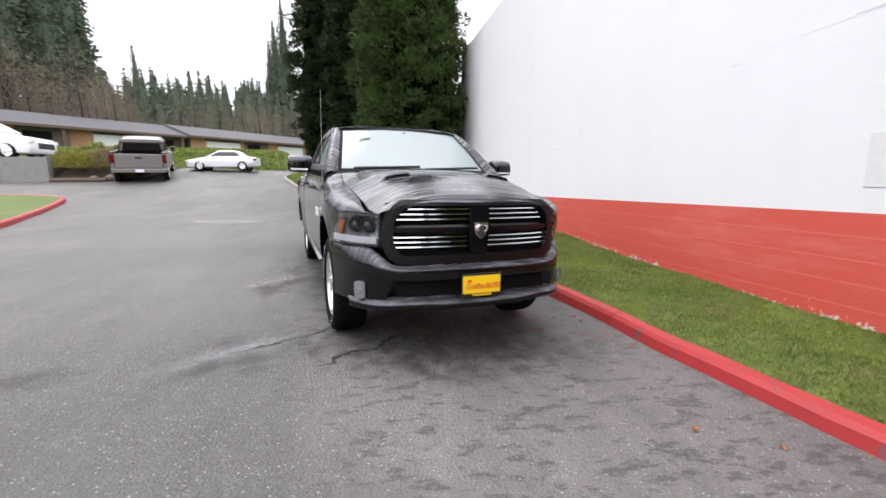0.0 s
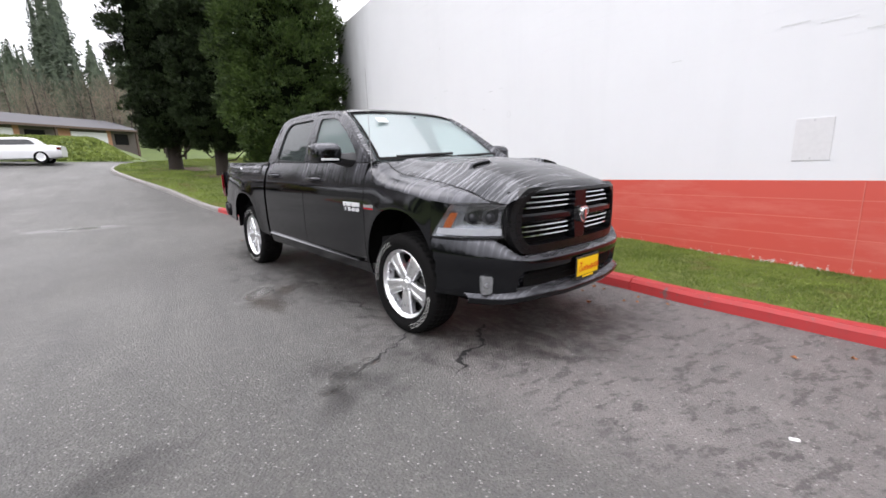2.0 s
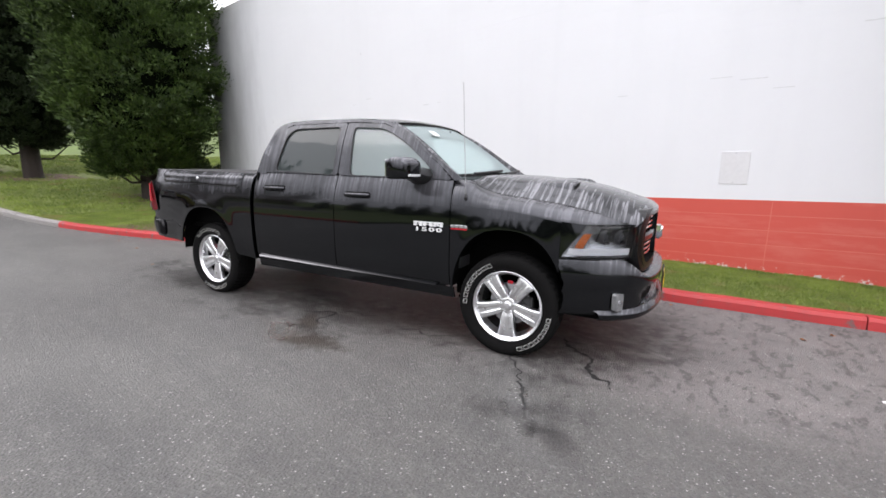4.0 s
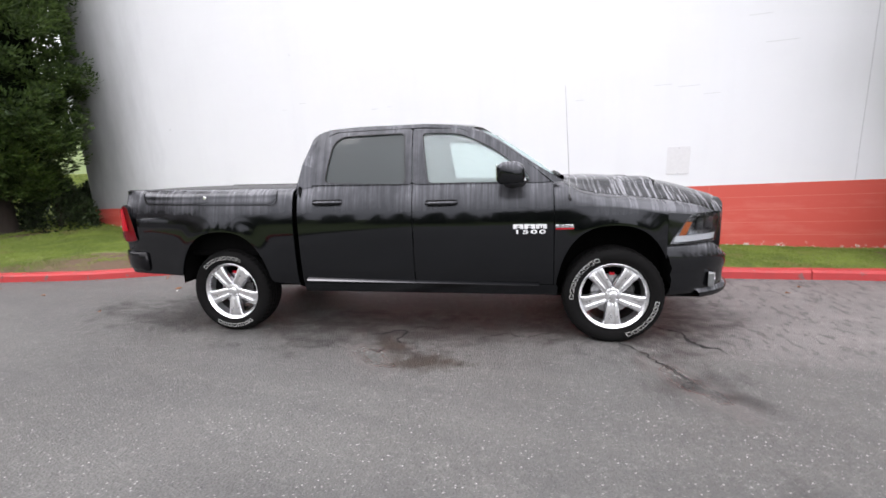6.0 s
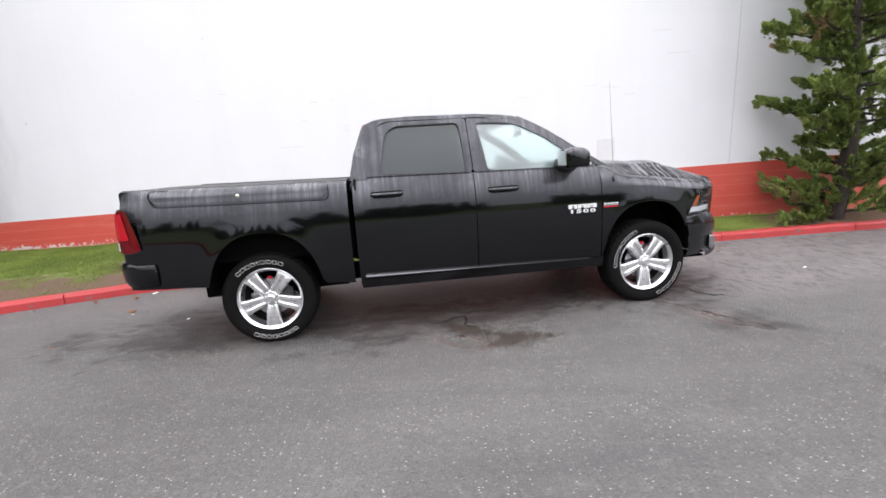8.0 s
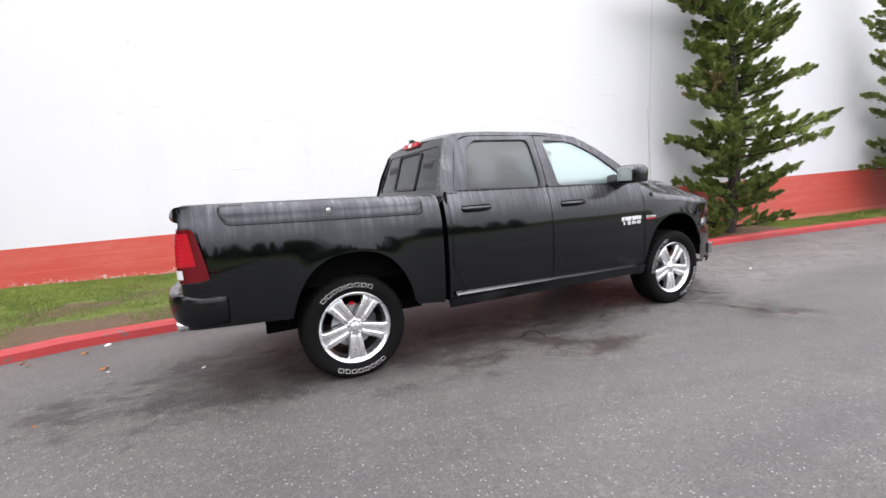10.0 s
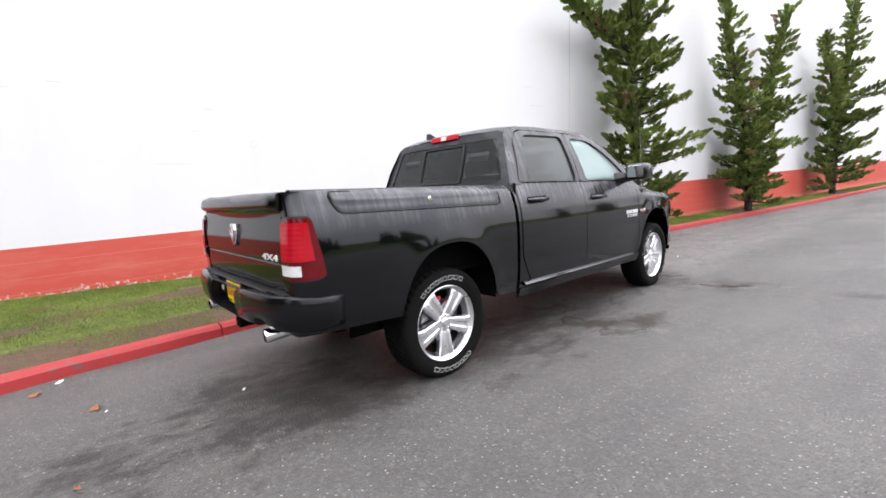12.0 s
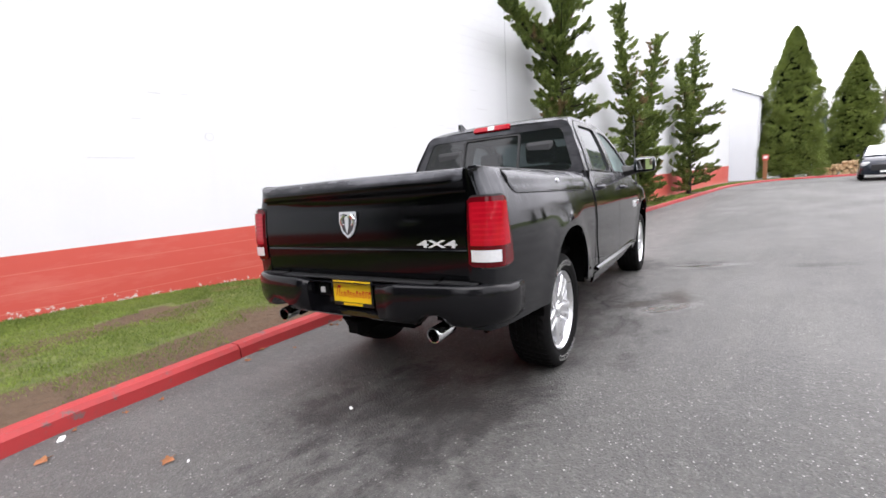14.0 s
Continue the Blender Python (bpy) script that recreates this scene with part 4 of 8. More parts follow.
def dealer_plate(parent, m, name="licence_plate"):
    """A yellow dealer plate: a dark frame and slanted red strokes for its name."""
    bm = new_box(-0.165, 0.165, 0.0, 0.012, -0.09, 0.09, 0.006)
    plate = part(name, bm, PLATE_FRAME, parent, "yellow dealer plate in a dark frame with red lettering strokes")
    plate.matrix_basis = m
    part("plate_face", new_box(-0.155, 0.155, -0.003, 0.002, -0.062, 0.072), YELLOW, plate)
    rng = random.Random(2)
    x = -0.135
    for k in range(11):
        bm = bmesh.new()
        h = 0.075 if k == 0 else rng.choice((0.03, 0.036, 0.045))
        w = 0.026 if k == 0 else 0.016
        zb = -0.03
        for u in (0, w * 0.75):
            hh = h if u == 0 else h * rng.uniform(0.55, 0.9)
            v = [bm.verts.new(p) for p in ((x + u, -0.0045, zb), (x + u + 0.006, -0.0045, zb), (x + u + 0.006 + hh * 0.3, -0.0045, zb + hh), (x + u + hh * 0.3, -0.0045, zb + hh))]
            bm.faces.new(v)
        v = [bm.verts.new(p) for p in ((x + h * 0.25, -0.0047, zb + h * 0.75), (x + w + h * 0.25, -0.0047, zb + h * 0.75), (x + w + h * 0.3, -0.0047, zb + h * 0.95), (x + h * 0.3, -0.0047, zb + h * 0.95))]
        bm.faces.new(v)
        x += w + 0.0095
        part("red_stroke", bm, RED_INK, plate)
    for k in range(10):
        part("yellow_bar", new_box(-0.075 + k * 0.016, -0.064 + k * 0.016, -0.0035, 0.0, -0.083, -0.068), YELLOW, plate)
    return plate


def shield_badge(parent, m, size):
    """A chrome shield with a plain dark inset."""
    bm = bmesh.new()
    out = [(-0.5, 0.55), (0.5, 0.55), (0.52, 0.1), (0.36, -0.35), (0, -0.62), (-0.36, -0.35), (-0.52, 0.1)]
    prism(bm, [(a * size, b * size) for a, b in out], "y", -0.02, 0.012)
    bmesh.ops.bevel(bm, geom=bm.edges[:], offset=size * 0.04, segments=2, affect="EDGES")
    badge = part("badge", bm, CHROME, parent, "chrome shield badge")
    badge.matrix_basis = m
    bm = bmesh.new()
    prism(bm, [(a * size * 0.78, b * size * 0.78) for a, b in out], "y", -0.0225, -0.012)
    part("inset", bm, DARK_GREY, badge)
    bm = bmesh.new()
    for sx in (-1, 1):
        pts = [(sx * size * a, -0.026, size * b) for a, b in ((0.05, 0.34), (0.22, 0.38), (0.36, 0.22), (0.33, 0.0), (0.2, -0.04))]
        tube(bm, pts, [size * q for q in (0.07, 0.09, 0.09, 0.07, 0.03)], 8)
    prism(bm, [(a * size, b * size) for a, b in ((-0.13, 0.36), (0.13, 0.36), (0.10, -0.1), (0, -0.42), (-0.10, -0.1))], "y", -0.033, -0.02)
    part("relief", bm, CHROME, badge, smooth=False)
    return badge


def truck():
    tm = Matrix.Translation((-0.019, 0.163, -0.032)) @ pose(0, 0, 0, 0, 1.2, 10.6)
    t = thing("pickup_truck", "rain-streaked glossy black crew cab pickup truck, parked along the red kerb", "truck", tm)

    def hood_at(q, v):
        x = (0.790 - 0.045 * ease(0.72, 1.0, v)) * q
        y1 = front_y(x) - 0.012
        y0 = 0.36 + 0.05 * q * q
        y = y0 + (y1 - y0) * v
        ze = hood_edge_z(y)
        zc = lerp_table([(-0.98, 1.150), (-0.95, 1.186), (-0.90, 1.210), (-0.80, 1.240), (-0.663, 1.280), (-0.5, 1.316), (-0.26, 1.353), (0.09, 1.385), (0.36, 1.392)], y)
        z = ze + (zc - ze) * max(0.0, 1 - abs(q) ** 3.2)
        z += 0.020 * ease(0.66, 0.56, abs(x)) * ease(1.0, 0.55, v)
        if v > 0.95:
            z -= 0.018 * ((v - 0.95) / 0.05) ** 2
        return x, y, z

    def hood_z(x, y):
        q = x / 0.79
        y0, y1 = 0.36 + 0.05 * q * q, front_y(x) - 0.012
        return hood_at(q, (y - y0) / (y1 - y0))[2]

    for s in (-1, 1):
        # fender, doors, bed side
        panel("front_fender", -0.37, 0.497, crease_z, t, PAINT, s, wrap=lambda y: (0.793, hood_edge_z(y)))
        panel("front_door", 0.505, 1.690, belt_z, t, PAINT, s, low=lambda y: 0.515)
        panel("rear_door", 1.698, 2.728, belt_z, t, PAINT, s, low=lambda y: max(0.515, 0.41 + 0.0 * y) if y < 2.55 else 0.515 + 0.28 * ((y - 2.55) / 0.18) ** 1.6)
        panel("rocker_panel", 0.47, 2.76, lambda y: 0.508, t, PAINT, s, low=lambda y: 0.41 + 0.02 * (y - 0.47) / 2.3, levels=5)
        panel("cab_corner", 2.560, 2.768, lambda y: 1.40, t, PAINT, s, low=lambda y: 0.46, levels=14).location.x = -s * 0.006
        panel("bed_side", 2.815, 4.628, lambda y: 1.33, t, PAINT, s, wrap=lambda y: (0.845, 1.385 + 0.018 * (y - 2.8)), levels=24)
        # sill moulding that catches the sky
        bm = bmesh.new()
        rows = []
        for i in range(40):
            y = 0.62 + 2.1 * i / 39
            w = 0.007 + 0.010 * i / 39
            x = side_x(y, 0.53)
            rows.append([(s * (x + a), y, 0.505 + b + 0.03 * i / 39) for a, b in ((-0.01, -0.005), (0.028, 0.0), (0.030, 0.006), (0.004, 0.006 + w * 1.6), (-0.01, 0.008 + w * 1.6))])
        quad_strip(bm, rows)
        bmesh.ops.recalc_face_normals(bm, faces=bm.faces[:])
        part("sill_moulding", bm, SILL_METAL, t, "dark polished sill moulding", True)
        # storage lid along the bed rail, with its groove and lock
        def on_side(p, d):
            y, z = p[0], p[1]
            if z <= 1.33:
                x = side_x(y, z)
            else:
                q = min(1, (z - 1.33) / (0.055 + 0.018 * (y - 2.8)))
                x = side_x(y, 1.33) * (1 - q * q) + 0.845 * q * q + 0.012 * q * (1 - q)
            return (s * (x + d), y, z)
        lidline = rounded([(2.965, 1.386), (2.965, 1.238), (4.385, 1.272), (4.43, 1.409)], 0.05)
        lidtop = [p for p in lidline]
        bm = bmesh.new()
        ring(bm, lidtop, [Vector((3.7 + (p[0] - 3.7) * 0.989, 1.325 + (p[1] - 1.325) * 0.92)) for p in lidtop], lambda p, d: on_side(p, 0.0035 - d), 0.01, 120)
        part("lid_gap", bm, GAP_BLACK, t)
        bm = bmesh.new()
        n, k2 = 60, 8
        rows = []
        for i in range(n + 1):
            u = i / n
            y = 2.975 + 1.425 * u
            zb = 1.247 + 0.031 * u + 0.05 * max(0, 1 - u * 22) ** 2 + 0.05 * max(0, 1 - (1 - u) * 22) ** 2
            zt = 1.383 + 0.018 * (y - 2.8)
            rows.append([on_side((y, zb + (zt - zb) * j / k2), 0.0035 if 0 < j < k2 else 0.0) for j in range(k2 + 1)])
        quad_strip(bm, rows)
        bmesh.ops.recalc_face_normals(bm, faces=bm.faces[:])
        if s * sum(f.normal.x for f in bm.faces) < 0:
            bmesh.ops.reverse_faces(bm, faces=bm.faces[:])
        lid = part("storage_lid", bm, PAINT, t, smooth=True)
        bm = bmesh.new()
        lathe(bm, [(0.0005, 0.010), (0.012, 0.010), (0.016, 0.007), (0.018, -0.012)], 16, "x")
        lock = part("lock", bm, CHROME, lid)
        lock.matrix_basis = Matrix.Translation((s * (side_x(3.7, 1.325) + 0.004), 3.70, 1.325)) @ pose(0, 0, 0, 0, 0, 0 if s > 0 else 180)
        # upper door frames, glass and cab frame
        def on_cab(p, d, out=0.0):
            return (s * (upper_x(p[1]) + out - d), p[0], p[1])
        fo = [(1.690, belt_z(1.69)), (1.702, 1.872), (1.30, 1.850), (1.13, 1.793), (0.98, 1.715), (0.66, 1.493), (0.52, 1.368)]
        fi = rounded([(1.562, 1.390), (1.622, 1.828), (1.31, 1.812), (1.21, 1.780), (1.0, 1.672), (0.80, 1.520), (0.70, 1.432), (0.685, 1.372)], 0.035)
        ro = [(2.66, belt_z(2.66)), (2.56, 1.78), (2.50, 1.842), (2.40, 1.872), (1.710, 1.874), (1.698, belt_z(1.698))]
        ri = rounded([(2.518, 1.420), (2.455, 1.770), (2.365, 1.838), (1.772, 1.838), (1.750, 1.386)], 0.05)
        for name, o, i in (("window_frame", fo, fi), ("window_frame", ro, ri)):
            bm = bmesh.new()
            ring(bm, rounded(o, 0.02), i, lambda p, d: on_cab(p, d, 0.006), 0.045, 90)
            part(name, bm, PAINT, t)
        for i, mat in ((fi, GLASS_CLEAR), (ri, GLASS_DARK)):
            bm = bmesh.new()
            fan(bm, i, lambda p, d: on_cab(p, 0.012))
            part("side_window", bm, mat, t).visible_shadow = False
            bm = bmesh.new()
            c = sum((Vector(p) for p in i), Vector((0, 0))) / len(i)
            ring(bm, i, [Vector(p) + (c - Vector(p)).normalized() * 0.009 for p in i], lambda p, d: on_cab(p, d, 0.004), 0.02, 90)
            part("window_seal", bm, TRIM_BLACK, t)
        co = [(2.785, 1.385), (2.735, 1.60), (2.65, 1.825), (2.60, 1.868), (2.50, 1.900), (2.2, 1.916), (1.6, 1.908), (1.27, 1.874), (1.10, 1.812), (0.96, 1.735), (0.68, 1.540), (0.42, 1.372)]
        ci = [(2.63, 1.388), (2.60, 1.55), (2.535, 1.80), (2.49, 1.855), (2.42, 1.878), (2.2, 1.88), (1.6, 1.878), (1.28, 1.850), (1.13, 1.790), (0.98, 1.712), (0.65, 1.490), (0.50, 1.365)]
        bm = bmesh.new()
        rows = [[on_cab(p, 0.0) for p in co], [on_cab(p, 0.0) for p in ci], [on_cab(p, 0.06) for p in ci]]
        quad_strip(bm, rows)
        bmesh.ops.recalc_face_normals(bm, faces=bm.faces[:])
        part("cab_frame", bm, PAINT, t)
        # door handles
        for ya, yb in ((1.305, 1.565), (2.345, 2.605)):
            zc = 1.220 + 0.028 * (ya - 1.3)
            bm = bmesh.new()
            tube(bm, [(s * (side_x(y, zc) + o), y, zc) for y, o in ((ya, 0.0), (ya + 0.02, 0.028), ((ya + yb) / 2, 0.034), (yb - 0.02, 0.028), (yb, 0.0))], [0.016, 0.019, 0.020, 0.019, 0.016], 10)
            handle = part("door_handle", bm, PAINT, t, smooth=True)
            bm = bmesh.new()
            prism(bm, [tuple(p) for p in rounded([(ya - 0.01, zc - 0.028), (yb + 0.01, zc - 0.028), (yb + 0.01, zc + 0.028), (ya - 0.01, zc + 0.028)], 0.02)], "x", s * (side_x(ya, zc) - 0.02), s * (side_x(ya, zc) + 0.0025))
            part("handle_cup", bm, GAP_BLACK, handle)
        # mirror: arm, head, indicator, glass
        bm = bmesh.new()
        head = [(0.735, 1.375), (0.935, 1.368), (0.955, 1.40), (0.95, 1.515), (0.90, 1.545), (0.79, 1.542), (0.735, 1.50)]
        rows = []
        for xo, sc in ((1.015, 0.78), (1.035, 0.96), (1.09, 1.0), (1.18, 0.99), (1.225, 0.93), (1.243, 0.72)):
            rows.append([(s * xo, 0.845 + (p[0] - 0.845) * sc, 1.46 + (p[1] - 1.46) * sc) for p in rounded(head, 0.03, 3)])
        vs, _ = quad_strip(bm, rows, True)
        bm.faces.new(vs[0])
        bm.faces.new(vs[-1])
        bmesh.ops.recalc_face_normals(bm, faces=bm.faces[:])
        mirror = part("mirror", bm, PAINT, t, "black door mirror with an indicator strip", True)
        bm = bmesh.new()
        rows = [[(s * x, 0.82 + a * w, z + b * w) for a, b in ((-1, 0), (-0.7, 0.5), (0, 0.62), (0.7, 0.5), (1, 0), (0.7, -0.5), (0, -0.62), (-0.7, -0.5))] for x, z, w in ((0.87, 1.388, 0.125), (0.95, 1.395, 0.095), (1.03, 1.410, 0.085), (1.08, 1.42, 0.07))]
        quad_strip(bm, rows, True)
        bmesh.ops.recalc_face_normals(bm, faces=bm.faces[:])
        part("mirror_arm", bm, TRIM_BLACK, mirror, smooth=True)
        part("indicator", new_box(*sorted((s * 1.06, s * 1.22)), 0.728, 0.745, 1.392, 1.410, 0.003), LENS_CLEAR, mirror)
        part("mirror_glass", new_box(*sorted((s * 1.05, s * 1.22)), 0.950, 0.957, 1.395, 1.52, 0.002), MIRROR, mirror)
        # headlight
        def lamp_at(u, v, out):
            x = 0.708 + (0.277 - 0.048 * v ** 1.3) * u - 0.010 * (1 - u) * (1 - v)
            y = front_y(x) + 0.030 * (1 - v) * (1 - u)
            zt = 1.076 + 0.006 * math.sin(math.pi * u)
            zb = 0.838 + 0.016 * max(0, u - 0.6) ** 2
            return (s * (x + out * u), y - out * (1 - 0.7 * u), zb + (zt - zb) * v)

        def lamp_sheet(u0, u1, v0, v1, out, nu=10, nv=5):
            bm = bmesh.new()
            quad_strip(bm, [[lamp_at(u0 + (u1 - u0) * i / nu, v0 + (v1 - v0) * j / nv, out) for j in range(nv + 1)] for i in range(nu + 1)])
            bmesh.ops.recalc_face_normals(bm, faces=bm.faces[:])
            return bm
        bm = bmesh.new()
        quad_strip(bm, [[lamp_at(i / 18, j / 10, 0.004 + 0.016 * math.sin(math.pi * j / 10) ** 0.6) for j in range(11)] for i in range(19)])
        bmesh.ops.recalc_face_normals(bm, faces=bm.faces[:])
        lamp = part("headlight", bm, GLASS_LAMP, t, "clear headlight with a silver reflector and amber side marker", True)
        lamp.visible_shadow = False
        bm = bmesh.new()
        quad_strip(bm, [[(lambda p, d: (p[0] - s * 0.05 * (i / 14) * d, p[1] + 0.055 * d, p[2]))(lamp_at(i / 14, j / 8, 0.0), math.sin(math.pi * j / 8) ** 0.5 * min(1, (14 - i) / 3)) for j in range(9)] for i in range(15)])
        bmesh.ops.recalc_face_normals(bm, faces=bm.faces[:])
        part("lamp_housing", bm, LAMP_SILVER, lamp, smooth=True)
        # dark bezels: a rim along the inner edge and the foot, an eyebrow over the bulbs
        part("lamp_bezel", lamp_sheet(0.0, 0.055, 0.0, 1.0, 0.001), SATIN_BLACK, lamp, smooth=True)
        part("lamp_bezel", lamp_sheet(0.0, 1.0, 0.0, 0.05, 0.001), SATIN_BLACK, lamp, smooth=True)
        part("lamp_bezel", lamp_sheet(0.0, 0.94, 0.955, 1.0, 0.001), GAP_BLACK, lamp, smooth=True)
        part("lamp_brow", lamp_sheet(0.16, 0.76, 0.50, 0.94, -0.034), SATIN_BLACK, lamp, smooth=True)
        for u, v, r in ((0.30, 0.62, 0.052), (0.60, 0.62, 0.048)):
            p = lamp_at(u, v, 0.0)
            spot = Matrix.Translation((p[0] - s * 0.02 * u, p[1] + 0.026, p[2])) @ pose(0, 0, 0, 0, 0, s * 24)
            bm = bmesh.new()
            lathe(bm, [(r, -0.012), (r * 1.08, -0.006), (r * 1.05, 0.03), (r * 0.9, 0.03), (r * 0.86, 0.0)], 24, "y")
            part("lamp_ring", bm, DARK_GREY, lamp, smooth=True).matrix_basis = spot
            bm = bmesh.new()
            lathe(bm, [(0.0005, -0.012), (r * 0.45, -0.008), (r * 0.78, 0.006), (r * 0.86, 0.02)], 20, "y")
            part("projector", bm, LENS_DARK, lamp, smooth=True).matrix_basis = spot
        part("light_strip", lamp_sheet(0.10, 0.80, 0.10, 0.30, -0.008), LENS_CLEAR, lamp, smooth=True)
        part("side_reflector", lamp_sheet(0.80, 0.985, 0.10, 0.30, -0.004), LENS_CLEAR, lamp, smooth=True)
        bm = bmesh.new()
        quad_strip(bm, [[lamp_at(0.875 - 0.01 * j / 6 + 0.095 * i / 4, 0.30 + 0.44 * j / 6, -0.016) for j in range(7)] for i in range(5)])
        bmesh.ops.recalc_face_normals(bm, faces=bm.faces[:])
        part("amber_reflector", bm, AMBER, lamp, smooth=True)
        # fender nose, from the headlight's top edge to the hood's edge
        bm = bmesh.new()
        rows = []
        for i in range(25):
            u = i / 24
            if i == 0:
                a = Vector((side_x(-0.37, crease_z(-0.37)), -0.372, crease_z(-0.37)))
            else:
                a = Vector(lamp_at(1 - (u - 1 / 24) * 24 / 23, 1.0, 0.006))
                a.x = abs(a.x)
                a.z += 0.004
            if u < 0.72:
                yb = -0.37 - 0.35 * u / 0.72
                b = Vector((0.793 - 0.003 * u, yb, hood_edge_z(yb) - 0.002))
            else:
                f = (u - 0.72) / 0.28
                b = Vector((0.790 - 0.050 * f, -0.72 - 0.108 * f, hood_edge_z(-0.72 - 0.1 * f) - 0.003))
            row = []
            for k in range(9):
                t2 = k / 8
                c = Vector((a.x - 0.012, a.y + 0.012, max(a.z, b.z - 0.012)))
                row.append((1 - t2) ** 2 * a + 2 * t2 * (1 - t2) * c + t2 * t2 * b)
            rows.append([(s * p.x, p.y, p.z) for p in row])
        quad_strip(bm, rows)
        edge = [Vector(lamp_at(1.0, j / 12, 0.003)) for j in range(13)]
        back_z = [0.842 + (crease_z(-0.37) - 0.842) * j / 12 for j in range(13)]
        quad_strip(bm, [[p, tuple(p.lerp(Vector((s * (side_x(-0.37, z) + 0.004), -0.372, z)), 0.5)), (s * side_x(-0.37, z), -0.372, z)] for p, z in zip(edge, back_z)])
        bmesh.ops.recalc_face_normals(bm, faces=bm.faces[:])
        part("fender_nose", bm, PAINT, t, smooth=True)
        # fog light
        bm = bmesh.new()
        prism(bm, [tuple(p) for p in rounded([(-0.036, -0.066), (0.040, -0.062), (0.046, 0.060), (-0.040, 0.066)], 0.024)], "y", -0.010, 0.03)
        bmesh.ops.bevel(bm, geom=[e for e in bm.edges if all(v.co.y < 0 for v in e.verts)], offset=0.006, segments=2, affect="EDGES")
        fog = part("fog_light", bm, FOG_GLASS, t, "clear fog light in a dark pocket")
        fog.matrix_basis = Matrix.Translation((s * 0.846, -0.778, 0.532)) @ pose(0, 0, 0, 0, 0, s * 30)
        bm = bmesh.new()
        lathe(bm, [(0.0005, -0.014), (0.02, -0.014), (0.024, -0.008), (0.026, 0.01)], 16, "y")
        part("fog_lens", bm, LAMP_SILVER, fog, smooth=True)
        # taillight, wrapping the corner
        def tail_at(u, v, out=0.0):
            a = u * 0.27 * (1 - 0.17 * v * v)
            ang = min(1.45, max(0.0, (a - 0.085) / 0.075))
            if a < 0.085:
                x, y = 0.796 + a * 0.9, 4.680
            else:
                x, y = 0.8725 + 0.077 * math.sin(ang), 4.603 + 0.077 * math.cos(ang)
                y -= max(0.0, a - 0.085 - 0.075 * 1.45) * (1 + 0.4 * (1 - v))
            end = max(0.0, (abs(2 * u - 1) - 0.72) / 0.28)
            v = 0.5 + (v - 0.5) * (1 - 0.10 * end ** 2.2)
            z = 0.925 + 0.345 * v
            y -= 0.02 * v * v
            return (s * (x + out * min(1, u * 1.6)), y + out * (1 - u), z)
        bm = bmesh.new()
        quad_strip(bm, [[tail_at(i / 16, j / 10, 0.010 + 0.012 * math.sin(math.pi * j / 10) * math.sin(math.pi * min(1, i / 16 + 0.1))) for j in range(11)] for i in range(17)])
        bmesh.ops.recalc_face_normals(bm, faces=bm.faces[:])
        tl = part("taillight", bm, RED_LENS, t, "red taillight with a clear reversing lens", True)
        bm = bmesh.new()
        quad_strip(bm, [[tail_at(0.08 + 0.52 * i / 8, 0.08 + 0.17 * j / 3, 0.024) for j in range(4)] for i in range(9)])
        part("reversing_lens", bm, LENS_CLEAR, tl, smooth=True)
        for k in range(7):
            bm = bmesh.new()
            quad_strip(bm, [[tail_at(0.12 + 0.56 * i / 8, 0.38 + 0.076 * k + j * 0.030, 0.0240) for j in range(2)] for i in range(9)])
            part("light_bar", bm, RED_BRIGHT, tl)
        bm = bmesh.new()
        quad_strip(bm, [[tail_at(0.07 + 0.78 * i / 10, 0.31 + 0.62 * j / 6, 0.0232) for j in range(7)] for i in range(11)])
        part("lens_field", bm, RED_FIELD, tl, smooth=True)
        bm = bmesh.new()
        quad_strip(bm, [[tail_at(i / 16, j / 4, 0.004) if 0 < j < 4 else tail_at(i / 16, (-0.03 if j == 0 else 1.03), 0.0) for j in range(5)] for i in range(17)])
        part("lamp_surround", bm, TRIM_BLACK, tl, smooth=True)
        # bed corner post round the taillight, rolling over into the rail
        bm = bmesh.new()
        rows = []
        x0 = side_x(4.628, 1.33)
        for z, q in [(z, 0) for z in np.linspace(0.60, 1.33, 14)] + [(0, k / 8) for k in range(1, 9)]:
            if q == 0:
                x = side_x(4.628, z)
            else:
                z = (1 - q) ** 2 * 1.33 + 2 * q * (1 - q) * 1.406 + q * q * 1.418
                x = (1 - q) ** 2 * x0 + 2 * q * (1 - q) * (x0 - 0.025) + q * q * 0.845
            drop = 0.010 * q
            back_y = 4.684 - 0.024 * ease(1.02, 1.30, z)
            rows.append([(s * x, 4.627, z)] + [(s * px, 4.627 + (back_y - 4.627) * k, z - drop * min(1, k * 1.2)) for px, k in ((x - 0.004, 0.33), (x - 0.014, 0.70), (x - 0.034, 0.91), (min(x - 0.04, 0.80), 0.98), (0.786, 1.0))] + [(s * 0.786, 4.58, z)])
        quad_strip(bm, rows)
        bm.faces.new([bm.verts.new(p) for p in rows[-1]])
        bmesh.ops.recalc_face_normals(bm, faces=bm.faces[:])
        part("bed_corner", bm, PAINT, t, smooth=True)
        # arch liners
        for yc, a, h in ARCHES:
            bm = bmesh.new()
            rows = []
            for k in range(25):
                ang = math.pi * k / 24
                rows.append([(s * x, yc + (a + 0.015) * math.cos(ang), 0.50 + (h - 0.07) * math.sin(ang) ** 0.7) for x in (0.945, 0.62)])
            quad_strip(bm, rows)
            part("wheel_well", bm, LINER, t)
